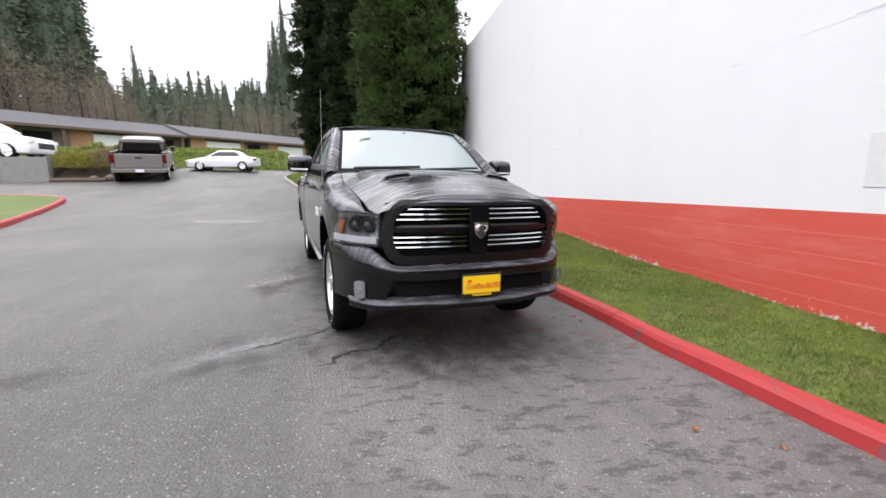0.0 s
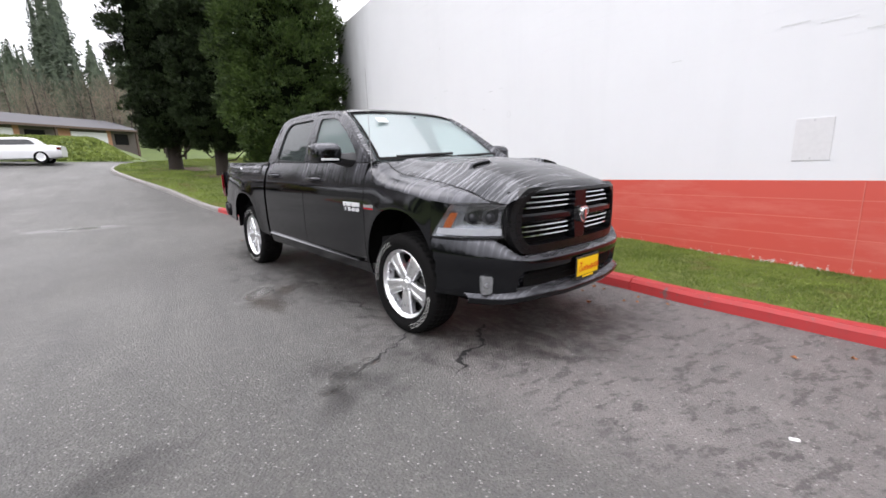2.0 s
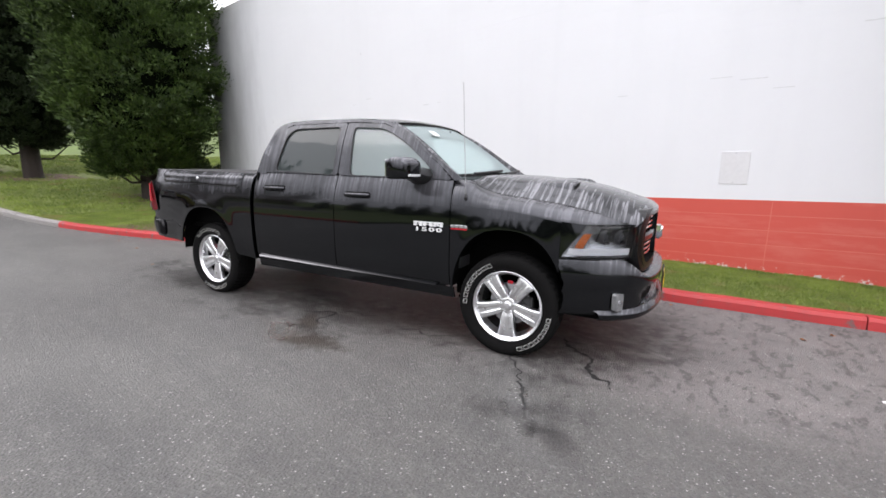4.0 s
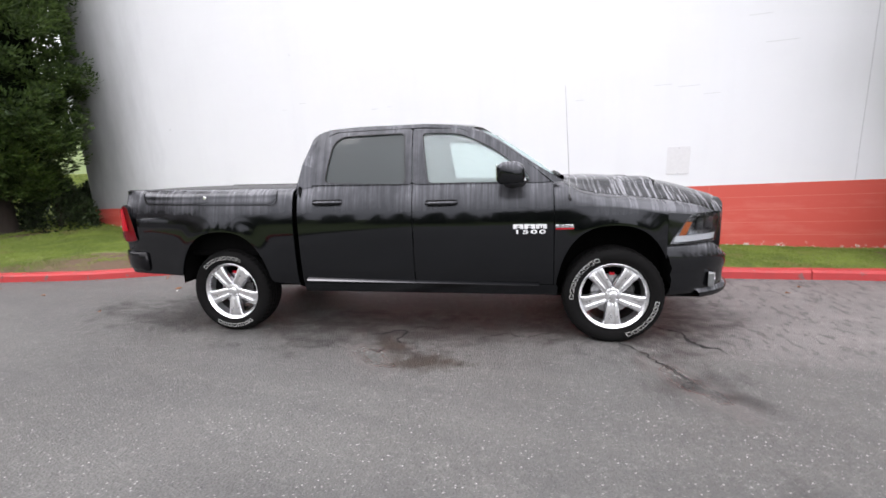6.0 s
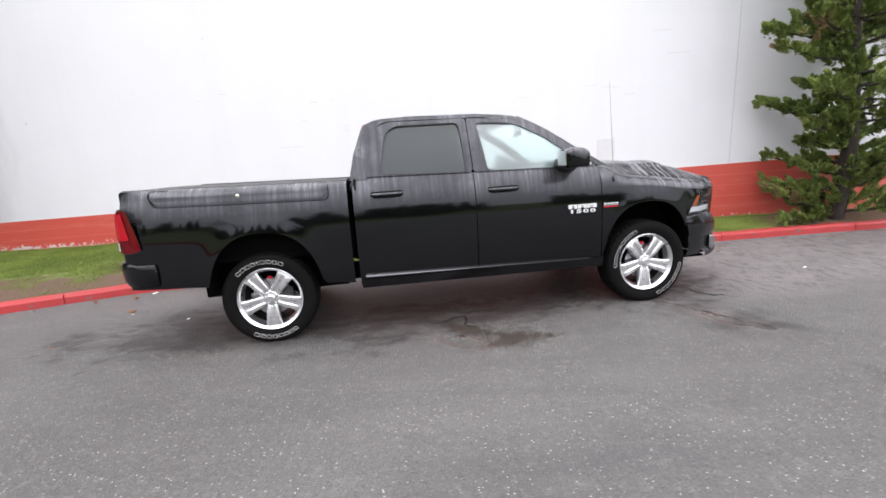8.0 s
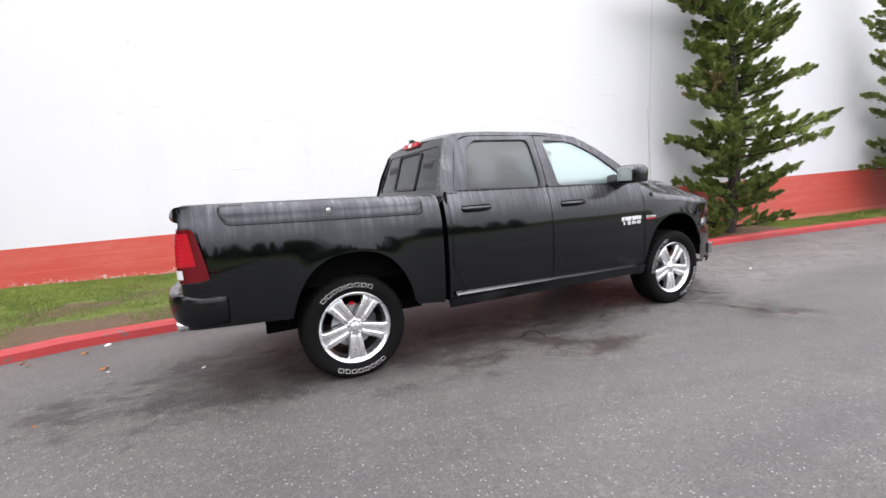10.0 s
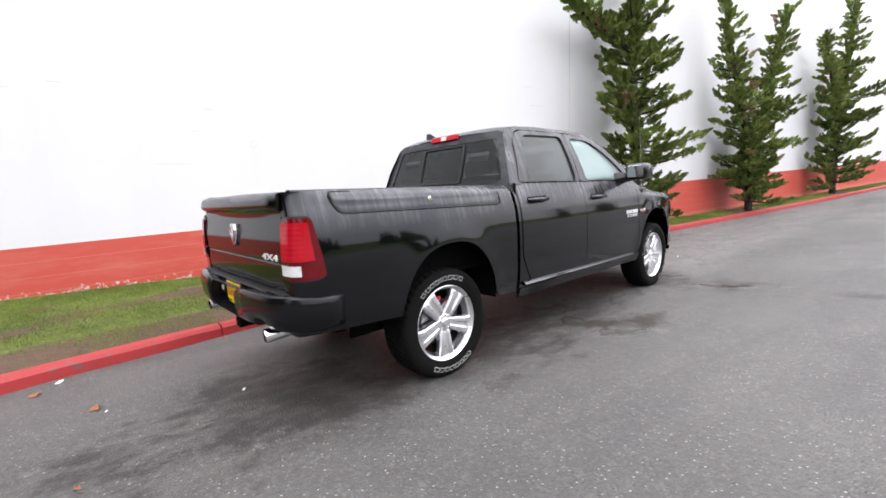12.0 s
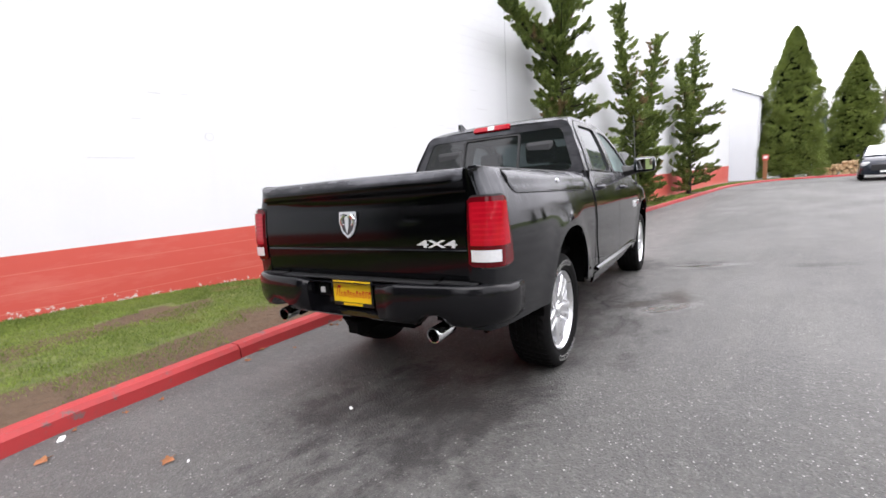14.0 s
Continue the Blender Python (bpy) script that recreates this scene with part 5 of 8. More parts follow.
        part("well_wall", new_box(*sorted((s * 0.60, s * 0.62)), -0.6, 0.6, 0.35, 1.02), LINER, t)
        part("well_wall", new_box(*sorted((s * 0.60, s * 0.62)), 2.9, 4.2, 0.40, 1.05), LINER, t)
        # rear of the wheel arch flap, exhaust tip
        bm = bmesh.new()
        lathe(bm, [(0.037, 0.072), (0.041, 0.073), (0.044, 0.067), (0.043, -0.07), (0.030, -0.09), (0.037, 0.06)], 28, "y")
        tip = part("exhaust_tip", bm, CHROME, t, "chrome exhaust tip", True)
        tip.matrix_basis = Matrix.Translation((s * 0.608, 4.695, 0.575)) @ pose(0, 0, 0, -4, 0, s * 6)
    # hood
    bm = bmesh.new()
    rows = []
    for i in range(31):
        rows.append([hood_at(-1 + j / 20, i / 30) for j in range(41)])
    quad_strip(bm, rows)
    bmesh.ops.recalc_face_normals(bm, faces=bm.faces[:])
    if sum(f.normal.z for f in bm.faces) < 0:
        bmesh.ops.reverse_faces(bm, faces=bm.faces[:])
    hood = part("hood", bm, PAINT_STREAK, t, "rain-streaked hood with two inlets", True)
    for s in (-1, 1):
        line = [Vector(hood_at(s, k / 40)) for k in range(40)]
        bm = bmesh.new()
        quad_strip(bm, [[(p.x + s * 0.0035, p.y, p.z + 0.0015), (p.x, p.y, p.z + 0.0035), (p.x - s * 0.0035, p.y, p.z + 0.0045)] for p in line])
        part("hood_gap", bm, GAP_BLACK, hood)
    for s in (-1, 1):
        bm = bmesh.new()
        rows = []
        for y, h in ((-0.372, -0.006), (-0.368, 0.016), (-0.352, 0.025), (-0.32, 0.026), (-0.26, 0.021), (-0.18, 0.012), (-0.08, 0.001), (-0.06, -0.004)):
            rows.append([(s * x, y, hood_z(x, y) + h * min(1.0, 0.0 + ease(0.325, 0.365, x)) * ease(0.585, 0.545, x) - 0.003 * (x < 0.33 or x > 0.58)) for x in np.linspace(0.325, 0.585, 17)])
        quad_strip(bm, rows)
        bmesh.ops.recalc_face_normals(bm, faces=bm.faces[:])
        part("hood_inlet", bm, PAINT_STREAK, hood, smooth=True)
        bm = bmesh.new()
        quad_strip(bm, [[(s * x, -0.3735 - 0.004 * (h > 0.01), hood_z(x, -0.373) + h) for x in np.linspace(0.360, 0.550, 9)] for h in (-0.006, 0.004, 0.017, 0.020)])
        part("inlet_mouth", bm, GAP_BLACK, hood)
    # cowl and wipers
    bm = bmesh.new()
    quad_strip(bm, [[(x, 0.33 + 0.10 * (x / 0.8) ** 2 + d, 1.362 - 0.025 * (abs(x) / 0.8) ** 2 + dz) for x in np.linspace(-0.86, 0.86, 25)] for d, dz in ((0.0, 0.0), (0.09, 0.005), (0.12, 0.02))])
    part("cowl", bm, TRIM_BLACK, t)
    for x0, x1 in ((-0.66, 0.0), (0.05, 0.66)):
        bm = bmesh.new()
        tube(bm, [(x0 + (x1 - x0) * k / 8, 0.40 + 0.05 * (abs(x0 + (x1 - x0) * k / 8) / 0.8) ** 2 + 0.03 * k / 8, 1.418 + 0.026 * k / 8) for k in range(9)], 0.013, 6)
        wiper = part("wiper", bm, TRIM_BLACK, t)
    # windscreen, pillars, roof
    def screen(u, v, inset=0.0):
        xb, xt = 0.795 - inset, 0.665 - inset
        x = u * (xb + (xt - xb) * v)
        yb = 0.40 + 0.15 * (u * u) * 0.9
        yt = 1.10 + 0.10 * u * u
        zb, zt = 1.395 - 0.012 * u * u, 1.882 - 0.026 * u * u
        bow = 0.018 * math.sin(math.pi * v)
        return (x, yb + (yt - yb) * v - bow, zb + (zt - zb) * v + bow * 0.8)
    bm = bmesh.new()
    quad_strip(bm, [[screen(-1 + 2 * i / 24, j / 12) for i in range(25)] for j in range(13)])
    bmesh.ops.recalc_face_normals(bm, faces=bm.faces[:])
    ws = part("windscreen", bm, GLASS_SCREEN, t, smooth=True)
    ws.visible_shadow = False
    bm = bmesh.new()
    for edge in ("side", "top", "bottom"):
        for k in (-1, 1):
            if edge == "side":
                quad_strip(bm, [[tuple(Vector(screen(k * f, j / 12)) + Vector((0, -0.004, 0.004))) for f in (1.0, 0.965)] for j in range(13)])
            elif k == 1:
                quad_strip(bm, [[tuple(Vector(screen(-1 + 2 * i / 24, g)) + Vector((0, -0.004, 0.004))) for g in ((1, 0.94) if edge == "top" else (0, 0.05))] for i in range(25)])
    part("screen_band", bm, GAP_BLACK, t)
    part("inspection_sticker", new_box(-0.30, -0.18, 0.0, 0.002, -0.035, 0.035), STICKER, t).matrix_basis = Matrix.Translation((-0.22, 0.93, 1.775)) @ pose(0, 0, 0, -53, 0, 0)
    for s in (-1, 1):
        bm = bmesh.new()
        side = [(0.42, 1.372), (0.68, 1.540), (0.96, 1.735), (1.10, 1.812), (1.27, 1.874)]
        rows = []
        for j in range(13):
            v = j / 12
            w = resample(side + side[::-1], 48)
            q = w[min(23, round(v * 23.6))]
            a = Vector((s * upper_x(q[1]), q[0], q[1]))
            b = Vector(screen(s * 1.0, v))
            m = (a + b) / 2 + Vector((s * 0.012, -0.016, 0.012))
            rows.append([a, a.lerp(m, 0.6), m, m.lerp(b, 0.6), b])
        quad_strip(bm, rows)
        bmesh.ops.recalc_face_normals(bm, faces=bm.faces[:])
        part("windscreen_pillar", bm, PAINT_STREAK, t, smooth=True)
    bm = bmesh.new()
    rows = []
    edge = [(1.10, 1.20, 1.853), (1.16, 1.27, 1.874), (1.32, 1.40, 1.891), (1.6, 1.62, 1.908), (2.2, 2.2, 1.916), (2.45, 2.45, 1.905), (2.55, 2.55, 1.888), (2.625, 2.62, 1.850)]
    for y, ye, ze in edge:
        row = []
        xr = upper_x(ze)
        for j in range(33):
            q = -1 + 2 * j / 32
            drop = (1 - abs(q) ** 3.2)
            crown = 0.032 if 1.25 < y < 2.5 else 0.030
            row.append((xr * q, y + (ye - y) * abs(q) ** 3 + (0.02 * (1 - q * q) if y > 2.5 else 0), ze + crown * drop))
        rows.append(row)
    quad_strip(bm, rows)
    bmesh.ops.recalc_face_normals(bm, faces=bm.faces[:])
    if sum(f.normal.z for f in bm.faces) < 0:
        bmesh.ops.reverse_faces(bm, faces=bm.faces[:])
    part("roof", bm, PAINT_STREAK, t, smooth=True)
    bm = bmesh.new()
    prism(bm, [(2.30, 0.0), (2.48, 0.0), (2.47, 0.055), (2.44, 0.06), (2.36, 0.02)], "x", -0.014, 0.014)
    bmesh.ops.translate(bm, vec=(0.44, 0.02, 1.93), verts=bm.verts[:])
    part("roof_antenna", bm, PAINT, t)
    # back of the cab
    def back(p, d):
        x, z = p[0], p[1]
        return (x, 2.785 - 0.31 * (z - 1.385) - 0.016 * (x / 0.9) ** 2 - d, z)
    outer = rounded([(-0.925, 1.30), (-0.912, 1.385), (-0.762, 1.80), (-0.70, 1.868), (0.70, 1.868), (0.762, 1.80), (0.912, 1.385), (0.925, 1.30)], 0.02)
    inner = rounded([(-0.80, 1.42), (-0.675, 1.80), (0.675, 1.80), (0.80, 1.42)], 0.05)
    bm = bmesh.new()
    ring(bm, outer, inner, back, 0.03, 96)
    part("cab_back", bm, PAINT, t)
    bm = bmesh.new()
    fan(bm, inner, lambda p, d: back(p, 0.008))
    part("rear_window", bm, GLASS_REAR, t).visible_shadow = False
    for a, b in ((-0.30, 0.30),):
        loop = rounded([(a, 1.43), (a, 1.79), (b, 1.79), (b, 1.43)], 0.03)
        bm = bmesh.new()
        ring(bm, loop, [Vector((p[0] * 0.93, 1.61 + (p[1] - 1.61) * 0.92)) for p in loop], lambda p, d: back(p, d - 0.006), 0.02, 72)
        part("slider_frame", bm, TRIM_BLACK, t)
    bm = bmesh.new()
    box(bm, -0.19, 0.19, -0.012, 0.03, -0.025, 0.025, 0, 0.008)
    stop = part("high_stop_lamp", bm, RED_BRIGHT, t, "red high-mounted stop lamp with a clear middle")
    stop.matrix_basis = Matrix.Translation((0, 2.632, 1.868)) @ pose(0, 0, 0, 15, 0, 0)
    part("cargo_lens", new_box(-0.035, 0.035, 0.028, 0.034, -0.02, 0.02, 0.002), LENS_CLEAR, stop)
    part("cab_wall", new_box(-0.93, 0.93, 2.735, 2.75, 0.5, 1.40), GAP_BLACK, t)
    # bed
    bm = bmesh.new()
    box(bm, -0.84, 0.84, 2.80, 2.83, 0.70, 1.385)
    box(bm, -0.84, 0.84, 2.83, 4.63, 0.78, 0.80)
    for s in (-1, 1):
        box(bm, *sorted((s * 0.79, s * 0.822)), 2.83, 4.60, 0.80, 1.384)
    part("bed_liner", bm, LINER, t)
    for s in (-1, 1):
        bm = bmesh.new()
        quad_strip(bm, [[(s * x, y, 1.386 + 0.018 * (y - 2.8) + h) for x, h in ((0.848, -0.004), (0.83, 0.006), (0.79, 0.006), (0.78, -0.01))] for y in np.linspace(2.815, 4.622, 20)])
        part("bed_rail", bm, TRIM_BLACK, t)
    bm = bmesh.new()
    quad_strip(bm, [[(x, y, 1.380 + 0.018 * (y - 2.8) + 0.012 * (1 - (x / 0.8) ** 2)) for x in np.linspace(-0.785, 0.785, 15)] for y in np.linspace(2.84, 4.60, 9)])
    part("bed_cover", bm, VINYL, t, "black soft cover over the bed", True)
    # tailgate
    bm = bmesh.new()
    rows = []
    for z, y in ((0.835, 4.655), (0.85, 4.676), (0.86, 4.680), (0.88, 4.6822), (0.94, 4.684), (0.998, 4.685), (1.003, 4.6845), (1.010, 4.682), (1.017, 4.6865), (1.022, 4.687), (1.06, 4.6868), (1.12, 4.6858), (1.155, 4.6835), (1.19, 4.6790), (1.24, 4.6710), (1.29, 4.6625), (1.304, 4.6612), (1.309, 4.664), (1.317, 4.686), (1.328, 4.704), (1.342, 4.711), (1.358, 4.7105), (1.380, 4.7045), (1.400, 4.694), (1.414, 4.676), (1.420, 4.650), (1.418, 4.60)):
        rows.append([(x, (4.684 + (y - 4.684) * ease(0.792, 0.735, abs(x)) if z > 1.31 and y > 4.684 else y) - 0.002 * (abs(x) / 0.77) ** 4 + (0.012 * (1 - (x / 0.784) ** 2) if z > 1.3 else 0), z - (0.003 * (x / 0.77) ** 2 if z > 1.35 else 0)) for x in np.linspace(-0.784, 0.784, 31)])
    vs, _ = quad_strip(bm, rows)
    for k in (0, -1):
        bm.faces.new([r[k] for r in vs])
    bmesh.ops.recalc_face_normals(bm, faces=bm.faces[:])
    if sum(f.normal.y for f in bm.faces) < 0:
        bmesh.ops.reverse_faces(bm, faces=bm.faces[:])
    gate = part("tailgate", bm, PAINT_BEADED, t, smooth=True)
    shield_badge(gate, Matrix.Translation((0, 4.689, 1.155)) @ pose(0, 0, 0, -4, 0, 180) @ Matrix.Diagonal((1, 0.5, 1, 1)), 0.135)
    bm = text_mesh("4X4", 0.096, 0.006, 0.002)
    bmesh.ops.transform(bm, matrix=Matrix.Translation((-0.61, 4.684, 1.022)) @ pose(0, 0, 0, 0, 0, 180) @ Matrix.Diagonal((1.5, 1, 0.56, 1)), verts=bm.verts[:])
    part("four_by_four_sign", bm, BADGE_SILVER, gate, "chrome 4X4 lettering")
    # rear bumper, swept round the corners
    half = [(0.0, 4.815), (0.10, 4.815), (0.20, 4.815), (0.268, 4.815), (0.272, 4.815), (0.40, 4.812), (0.50, 4.806), (0.55, 4.802), (0.60, 4.797), (0.65, 4.790), (0.70, 4.782), (0.78, 4.762), (0.86, 4.726), (0.915, 4.68), (0.95, 4.62), (0.968, 4.56), (0.975, 4.50), (0.976, 4.42)]
    line = [Vector((-x, y, 0)) for x, y in half[:0:-1]] + [Vector((x, y, 0)) for x, y in half]
    bm = bmesh.new()
    rows = []
    for z, o in ((0.815, -0.14), (0.834, -0.06), (0.840, -0.034), (0.839, -0.018), (0.833, -0.006), (0.822, 0.0), (0.78, 0.006), (0.72, 0.004), (0.665, -0.004), (0.635, -0.018), (0.617, -0.045), (0.61, -0.11)):
        row = []
        for k, p in enumerate(line):
            d = (line[min(k + 1, len(line) - 1)] - line[max(k - 1, 0)]).normalized()
            n = Vector((-d.y, d.x, 0))
            if n.dot(p - Vector((0, 4.2, 0))) < 0:
                n = -n
            q = p + n * o
            if abs(p.x) < 0.27 and 0.66 < z < 0.835 and o > -0.03:
                q.y -= 0.085
            notch = 0.055 * ease(0.10, 0.05, abs(abs(p.x) - 0.61)) * ease(0.70, 0.62, z)
            row.append((q.x, q.y, z + notch - (0.016 if abs(p.x) < 0.30 and z > 0.81 else 0.022 * ease(0.93, 0.972, abs(p.x)) if z > 0.8 else 0)))
        rows.append(row)
    vs, _ = quad_strip(bm, rows)
    for k in (0, -1):
        bm.faces.new([r[k] for r in vs])
    bmesh.ops.recalc_face_normals(bm, faces=bm.faces[:])
    if sum(f.normal.y for f in bm.faces) < 0:
        bmesh.ops.reverse_faces(bm, faces=bm.faces[:])
    bumper = part("rear_bumper", bm, GLOSS_BLACK, t)
    for f in bumper.data.polygons:
        f.use_smooth = abs(f.center.x) > 0.28
    part("step_pad", new_box(-0.60, 0.60, 4.66, 4.735, 0.829, 0.840, 0.004), TRIM_BLACK, bumper)
    for s in (-1, 1):
        part("bumper_end_pad", new_box(*sorted((s * 0.62, s * 0.84)), 4.62, 4.715, 0.832, 0.844, 0.004), TRIM_BLACK, bumper)
    dealer_plate(t, Matrix.Translation((-0.03, 4.748, 0.758)) @ pose(0, 0, 0, 0, 0, 180) @ Matrix.Scale(0.95, 4))
    part("hitch_socket", new_box(0.165, 0.245, 4.715, 4.752, 0.725, 0.805, 0.01), GAP_BLACK, bumper)
    part("socket_cover", new_box(0.187, 0.223, 4.748, 4.760, 0.747, 0.783, 0.006), PLATE_GREY, bumper)
    bm = new_box(-0.04, 0.04, 4.30, 4.74, 0.50, 0.575, 0.006)
    box(bm, -0.30, 0.30, 4.45, 4.53, 0.50, 0.57)
    part("tow_hitch", bm, LINER, t)
    # underbody
    bm = bmesh.new()
    for s in (-1, 1):
        box(bm, *sorted((s * 0.42, s * 0.52)), -0.7, 2.9, 0.42, 0.58)
        box(bm, *sorted((s * 0.42, s * 0.52)), 2.9, 4.45, 0.54, 0.66)
        tube(bm, [(s * 0.60, 4.64, 0.562), (s * 0.57, 4.40, 0.60), (s * 0.5, 4.0, 0.68)], 0.033, 10)
    box(bm, -0.60, 0.60, -0.7, 2.72, 0.44, 0.56)
    box(bm, -0.86, 0.86, 0.62, 2.72, 0.46, 0.52)
    box(bm, -0.85, 0.85, 2.8, 4.6, 0.76, 0.79)
    part("chassis", bm, LINER, t)
    bm = bmesh.new()
    tube(bm, [(-0.75, 3.569, 0.41), (0.75, 3.569, 0.41)], 0.05, 12)
    lathe(bm, [(0.001, -0.14), (0.10, -0.12), (0.15, 0.0), (0.10, 0.12), (0.001, 0.14)], 16, "y")
    bmesh.ops.translate(bm, vec=(0, 3.569, 0.41), verts=[v for v in bm.verts if abs(v.co.y) < 0.3])
    part("rear_axle", bm, DARK_METAL, t)
    bm = bmesh.new()
    tube(bm, [(-0.75, 0, 0.40), (0.75, 0, 0.40)], 0.04, 10)
    part("front_axle", bm, DARK_METAL, t)
    # grille: surround, crossbars and chrome slats
    bm = bmesh.new()
    go = rounded([(-0.585, 1.178), (0.585, 1.178), (0.694, 1.070), (0.712, 0.87), (0.63, 0.722), (-0.63, 0.722), (-0.712, 0.87), (-0.694, 1.070)], 0.085, 6)
    gi = rounded([(-0.535, 1.136), (0.535, 1.136), (0.622, 1.045), (0.632, 0.88), (0.575, 0.782), (-0.575, 0.782), (-0.632, 0.88), (-0.622, 1.045)], 0.06, 6)
    gm = [Vector(p) * 0.5 + Vector(q) * 0.5 for p, q in zip(go, gi)]

    def on_face(p, d):
        return (p[0], front_y(p[0], 0.010) + d + 0.45 * max(0, p[1] - 1.14), p[1])
    ring(bm, go, gm, lambda p, d: on_face(p, d), 0.06, 140)
    grille = part("grille", bm, SATIN_BLACK, t, "gloss black crosshair grille with chrome slats", True)
    bm = bmesh.new()
    ring(bm, gm, gi, lambda p, d: on_face(p, d - 0.004), 0.10, 140)
    part("grille_lip", bm, SATIN_BLACK, grille, smooth=True)
    bm = bmesh.new()
    quad_strip(bm, [[(x, front_y(x) + 0.075, z) for x in np.linspace(-0.66, 0.66, 21)] for z in (0.76, 1.15)])
    part("grille_mesh", bm, GAP_BLACK, grille)
    bm = bmesh.new()
    bar(bm, [(x, front_y(x, 0.0), 0.966) for x in np.linspace(-0.63, 0.63, 21)], 0.066, 0.06)
    part("crossbar", bm, GLOSS_BLACK, grille)
    bm = bmesh.new()
    prism(bm, [tuple(p) for p in rounded([(-0.060, 0.780), (0.060, 0.780), (0.085, 0.966), (0.070, 1.138), (-0.070, 1.138), (-0.085, 0.966)], 0.01)], "y", -0.962, -0.88)
    part("crossbar", bm, GLOSS_BLACK, grille)
    for s in (-1, 1):
        for z, xa, xb in ((1.110, 0.082, 0.535), (1.074, 0.086, 0.585), (1.038, 0.090, 0.606), (0.912, 0.090, 0.620), (0.877, 0.086, 0.618), (0.842, 0.082, 0.605)):
            bm = bmesh.new()
            rows = []
            for k in range(13):
                x = xa + (xb - xa) * k / 12
                y = front_y(x, -0.014)
                rows.append([(s * x, y + d, z + h) for d, h in ((0.03, -0.0055), (0.002, -0.0055), (0.0, -0.004), (0.0028, 0.004), (0.005, 0.0055), (0.03, 0.006))])
            vs, _ = quad_strip(bm, rows)
            bm.faces.new(vs[0])
            bm.faces.new(vs[-1])
            bmesh.ops.recalc_face_normals(bm, faces=bm.faces[:])
            part("slat", bm, CHROME, grille)
    shield_badge(grille, Matrix.Translation((0, -0.975, 0.958)), 0.105)
    # front bumper
    def fb(x, out=0.0):
        return front_y(x) - 0.078 * (1 - (abs(x) / 1.0) ** 4) - out
    def end_x(z):
        y = ARCHES[0][0] - ARCHES[0][1] * max(0.0, 1 - (max(0, z - 0.41) / ARCHES[0][2]) ** 2) ** 0.4 - 0.012
        k = 0.985
        while k > 0.7 and lerp_table(FRONT, k) > y + 0.02:
            k -= 0.005
        return k
    xs = np.linspace(-0.985, 0.985, 47)
    bm = bmesh.new()
    rows = []
    for z, o in ((0.842, -0.085), (0.836, -0.066), (0.815, -0.046), (0.785, -0.026), (0.755, -0.010), (0.735, -0.002), (0.720, 0.003), (0.70, 0.005), (0.66, 0.005), (0.632, 0.002), (0.622, -0.002), (0.612, -0.006), (0.60, -0.008), (0.56, -0.012), (0.52, -0.016), (0.50, -0.018), (0.490, -0.020), (0.478, -0.022), (0.45, -0.03), (0.43, -0.05)):
        row = []
        for x in xs * end_x(z) / 0.985:
            dip = ease(0.80, 0.60, abs(x)) * max(0.0, z - 0.69) * 0.82
            deep = 0.055 * ease(0.67, 0.63, abs(x) + 0.8 * max(0, z - 0.55)) if 0.485 < z < 0.615 else 0.0
            row.append((x, fb(x, o - deep), z - dip))
        rows.append(row)
    quad_strip(bm, rows)
    bmesh.ops.recalc_face_normals(bm, faces=bm.faces[:])
    if sum(f.normal.y for f in bm.faces) > 0:
        bmesh.ops.reverse_faces(bm, faces=bm.faces[:])
    fbmp = part("front_bumper", bm, PAINT, t, smooth=True)
    bm = bmesh.new()
    rows = []
    for z, o in ((0.484, -0.024), (0.474, 0.000), (0.462, 0.018), (0.452, 0.023), (0.430, 0.020), (0.414, 0.006), (0.406, -0.04)):
        rows.append([(x * 0.93, fb(x * 0.93, o), z - 0.022 * ease(0.60, 0.95, abs(x)) - 0.010 * ease(0.50, 0.30, abs(x))) for x in xs * 0.985])
    quad_strip(bm, rows)
    bmesh.ops.recalc_face_normals(bm, faces=bm.faces[:])
    part("chin_spoiler", bm, PAINT, fbmp, smooth=True)
    bm = bmesh.new()
    quad_strip(bm, [[(x, fb(x, 0.0) + 0.062, z) for x in np.linspace(-0.60, 0.60, 19)] for z in (0.497, 0.61)])
    part("lower_intake", bm, GAP_BLACK, fbmp)
    for z in (0.545, 0.585):
        bm = bmesh.new()
        bar(bm, [(x, fb(x, -0.052), z) for x in np.linspace(-0.56, 0.56, 19)], 0.007, 0.008)
        part("intake_bar", bm, GAP_BLACK, fbmp)
    part("splash_panel", new_box(-0.80, 0.80, -0.72, 0.5, 0.37, 0.39), LINER, t)
    part("radiator_wall", new_box(-0.68, 0.68, -0.72, -0.70, 0.40, 1.12), GAP_BLACK, t)
    dealer_plate(t, Matrix.Translation((-0.015, -1.052, 0.572)) @ Matrix.Scale(0.96, 4))
    # whip antenna on the near fender, door signs
    bm = bmesh.new()
    tube(bm, [(-0.958, 0.375, 1.215), (-0.968, 0.376, 1.235), (-0.962, 0.378, 1.262)], [0.012, 0.013, 0.007], 10)
    ant = part("antenna_base", bm, TRIM_BLACK, t)
    bm = bmesh.new()
    tube(bm, [(-0.962, 0.378, 1.26), (-0.955, 0.40, 1.70), (-0.950, 0.42, 2.10)], [0.0032, 0.0024, 0.0016], 6)
    part("whip", bm, BRAKE_STEEL, ant)
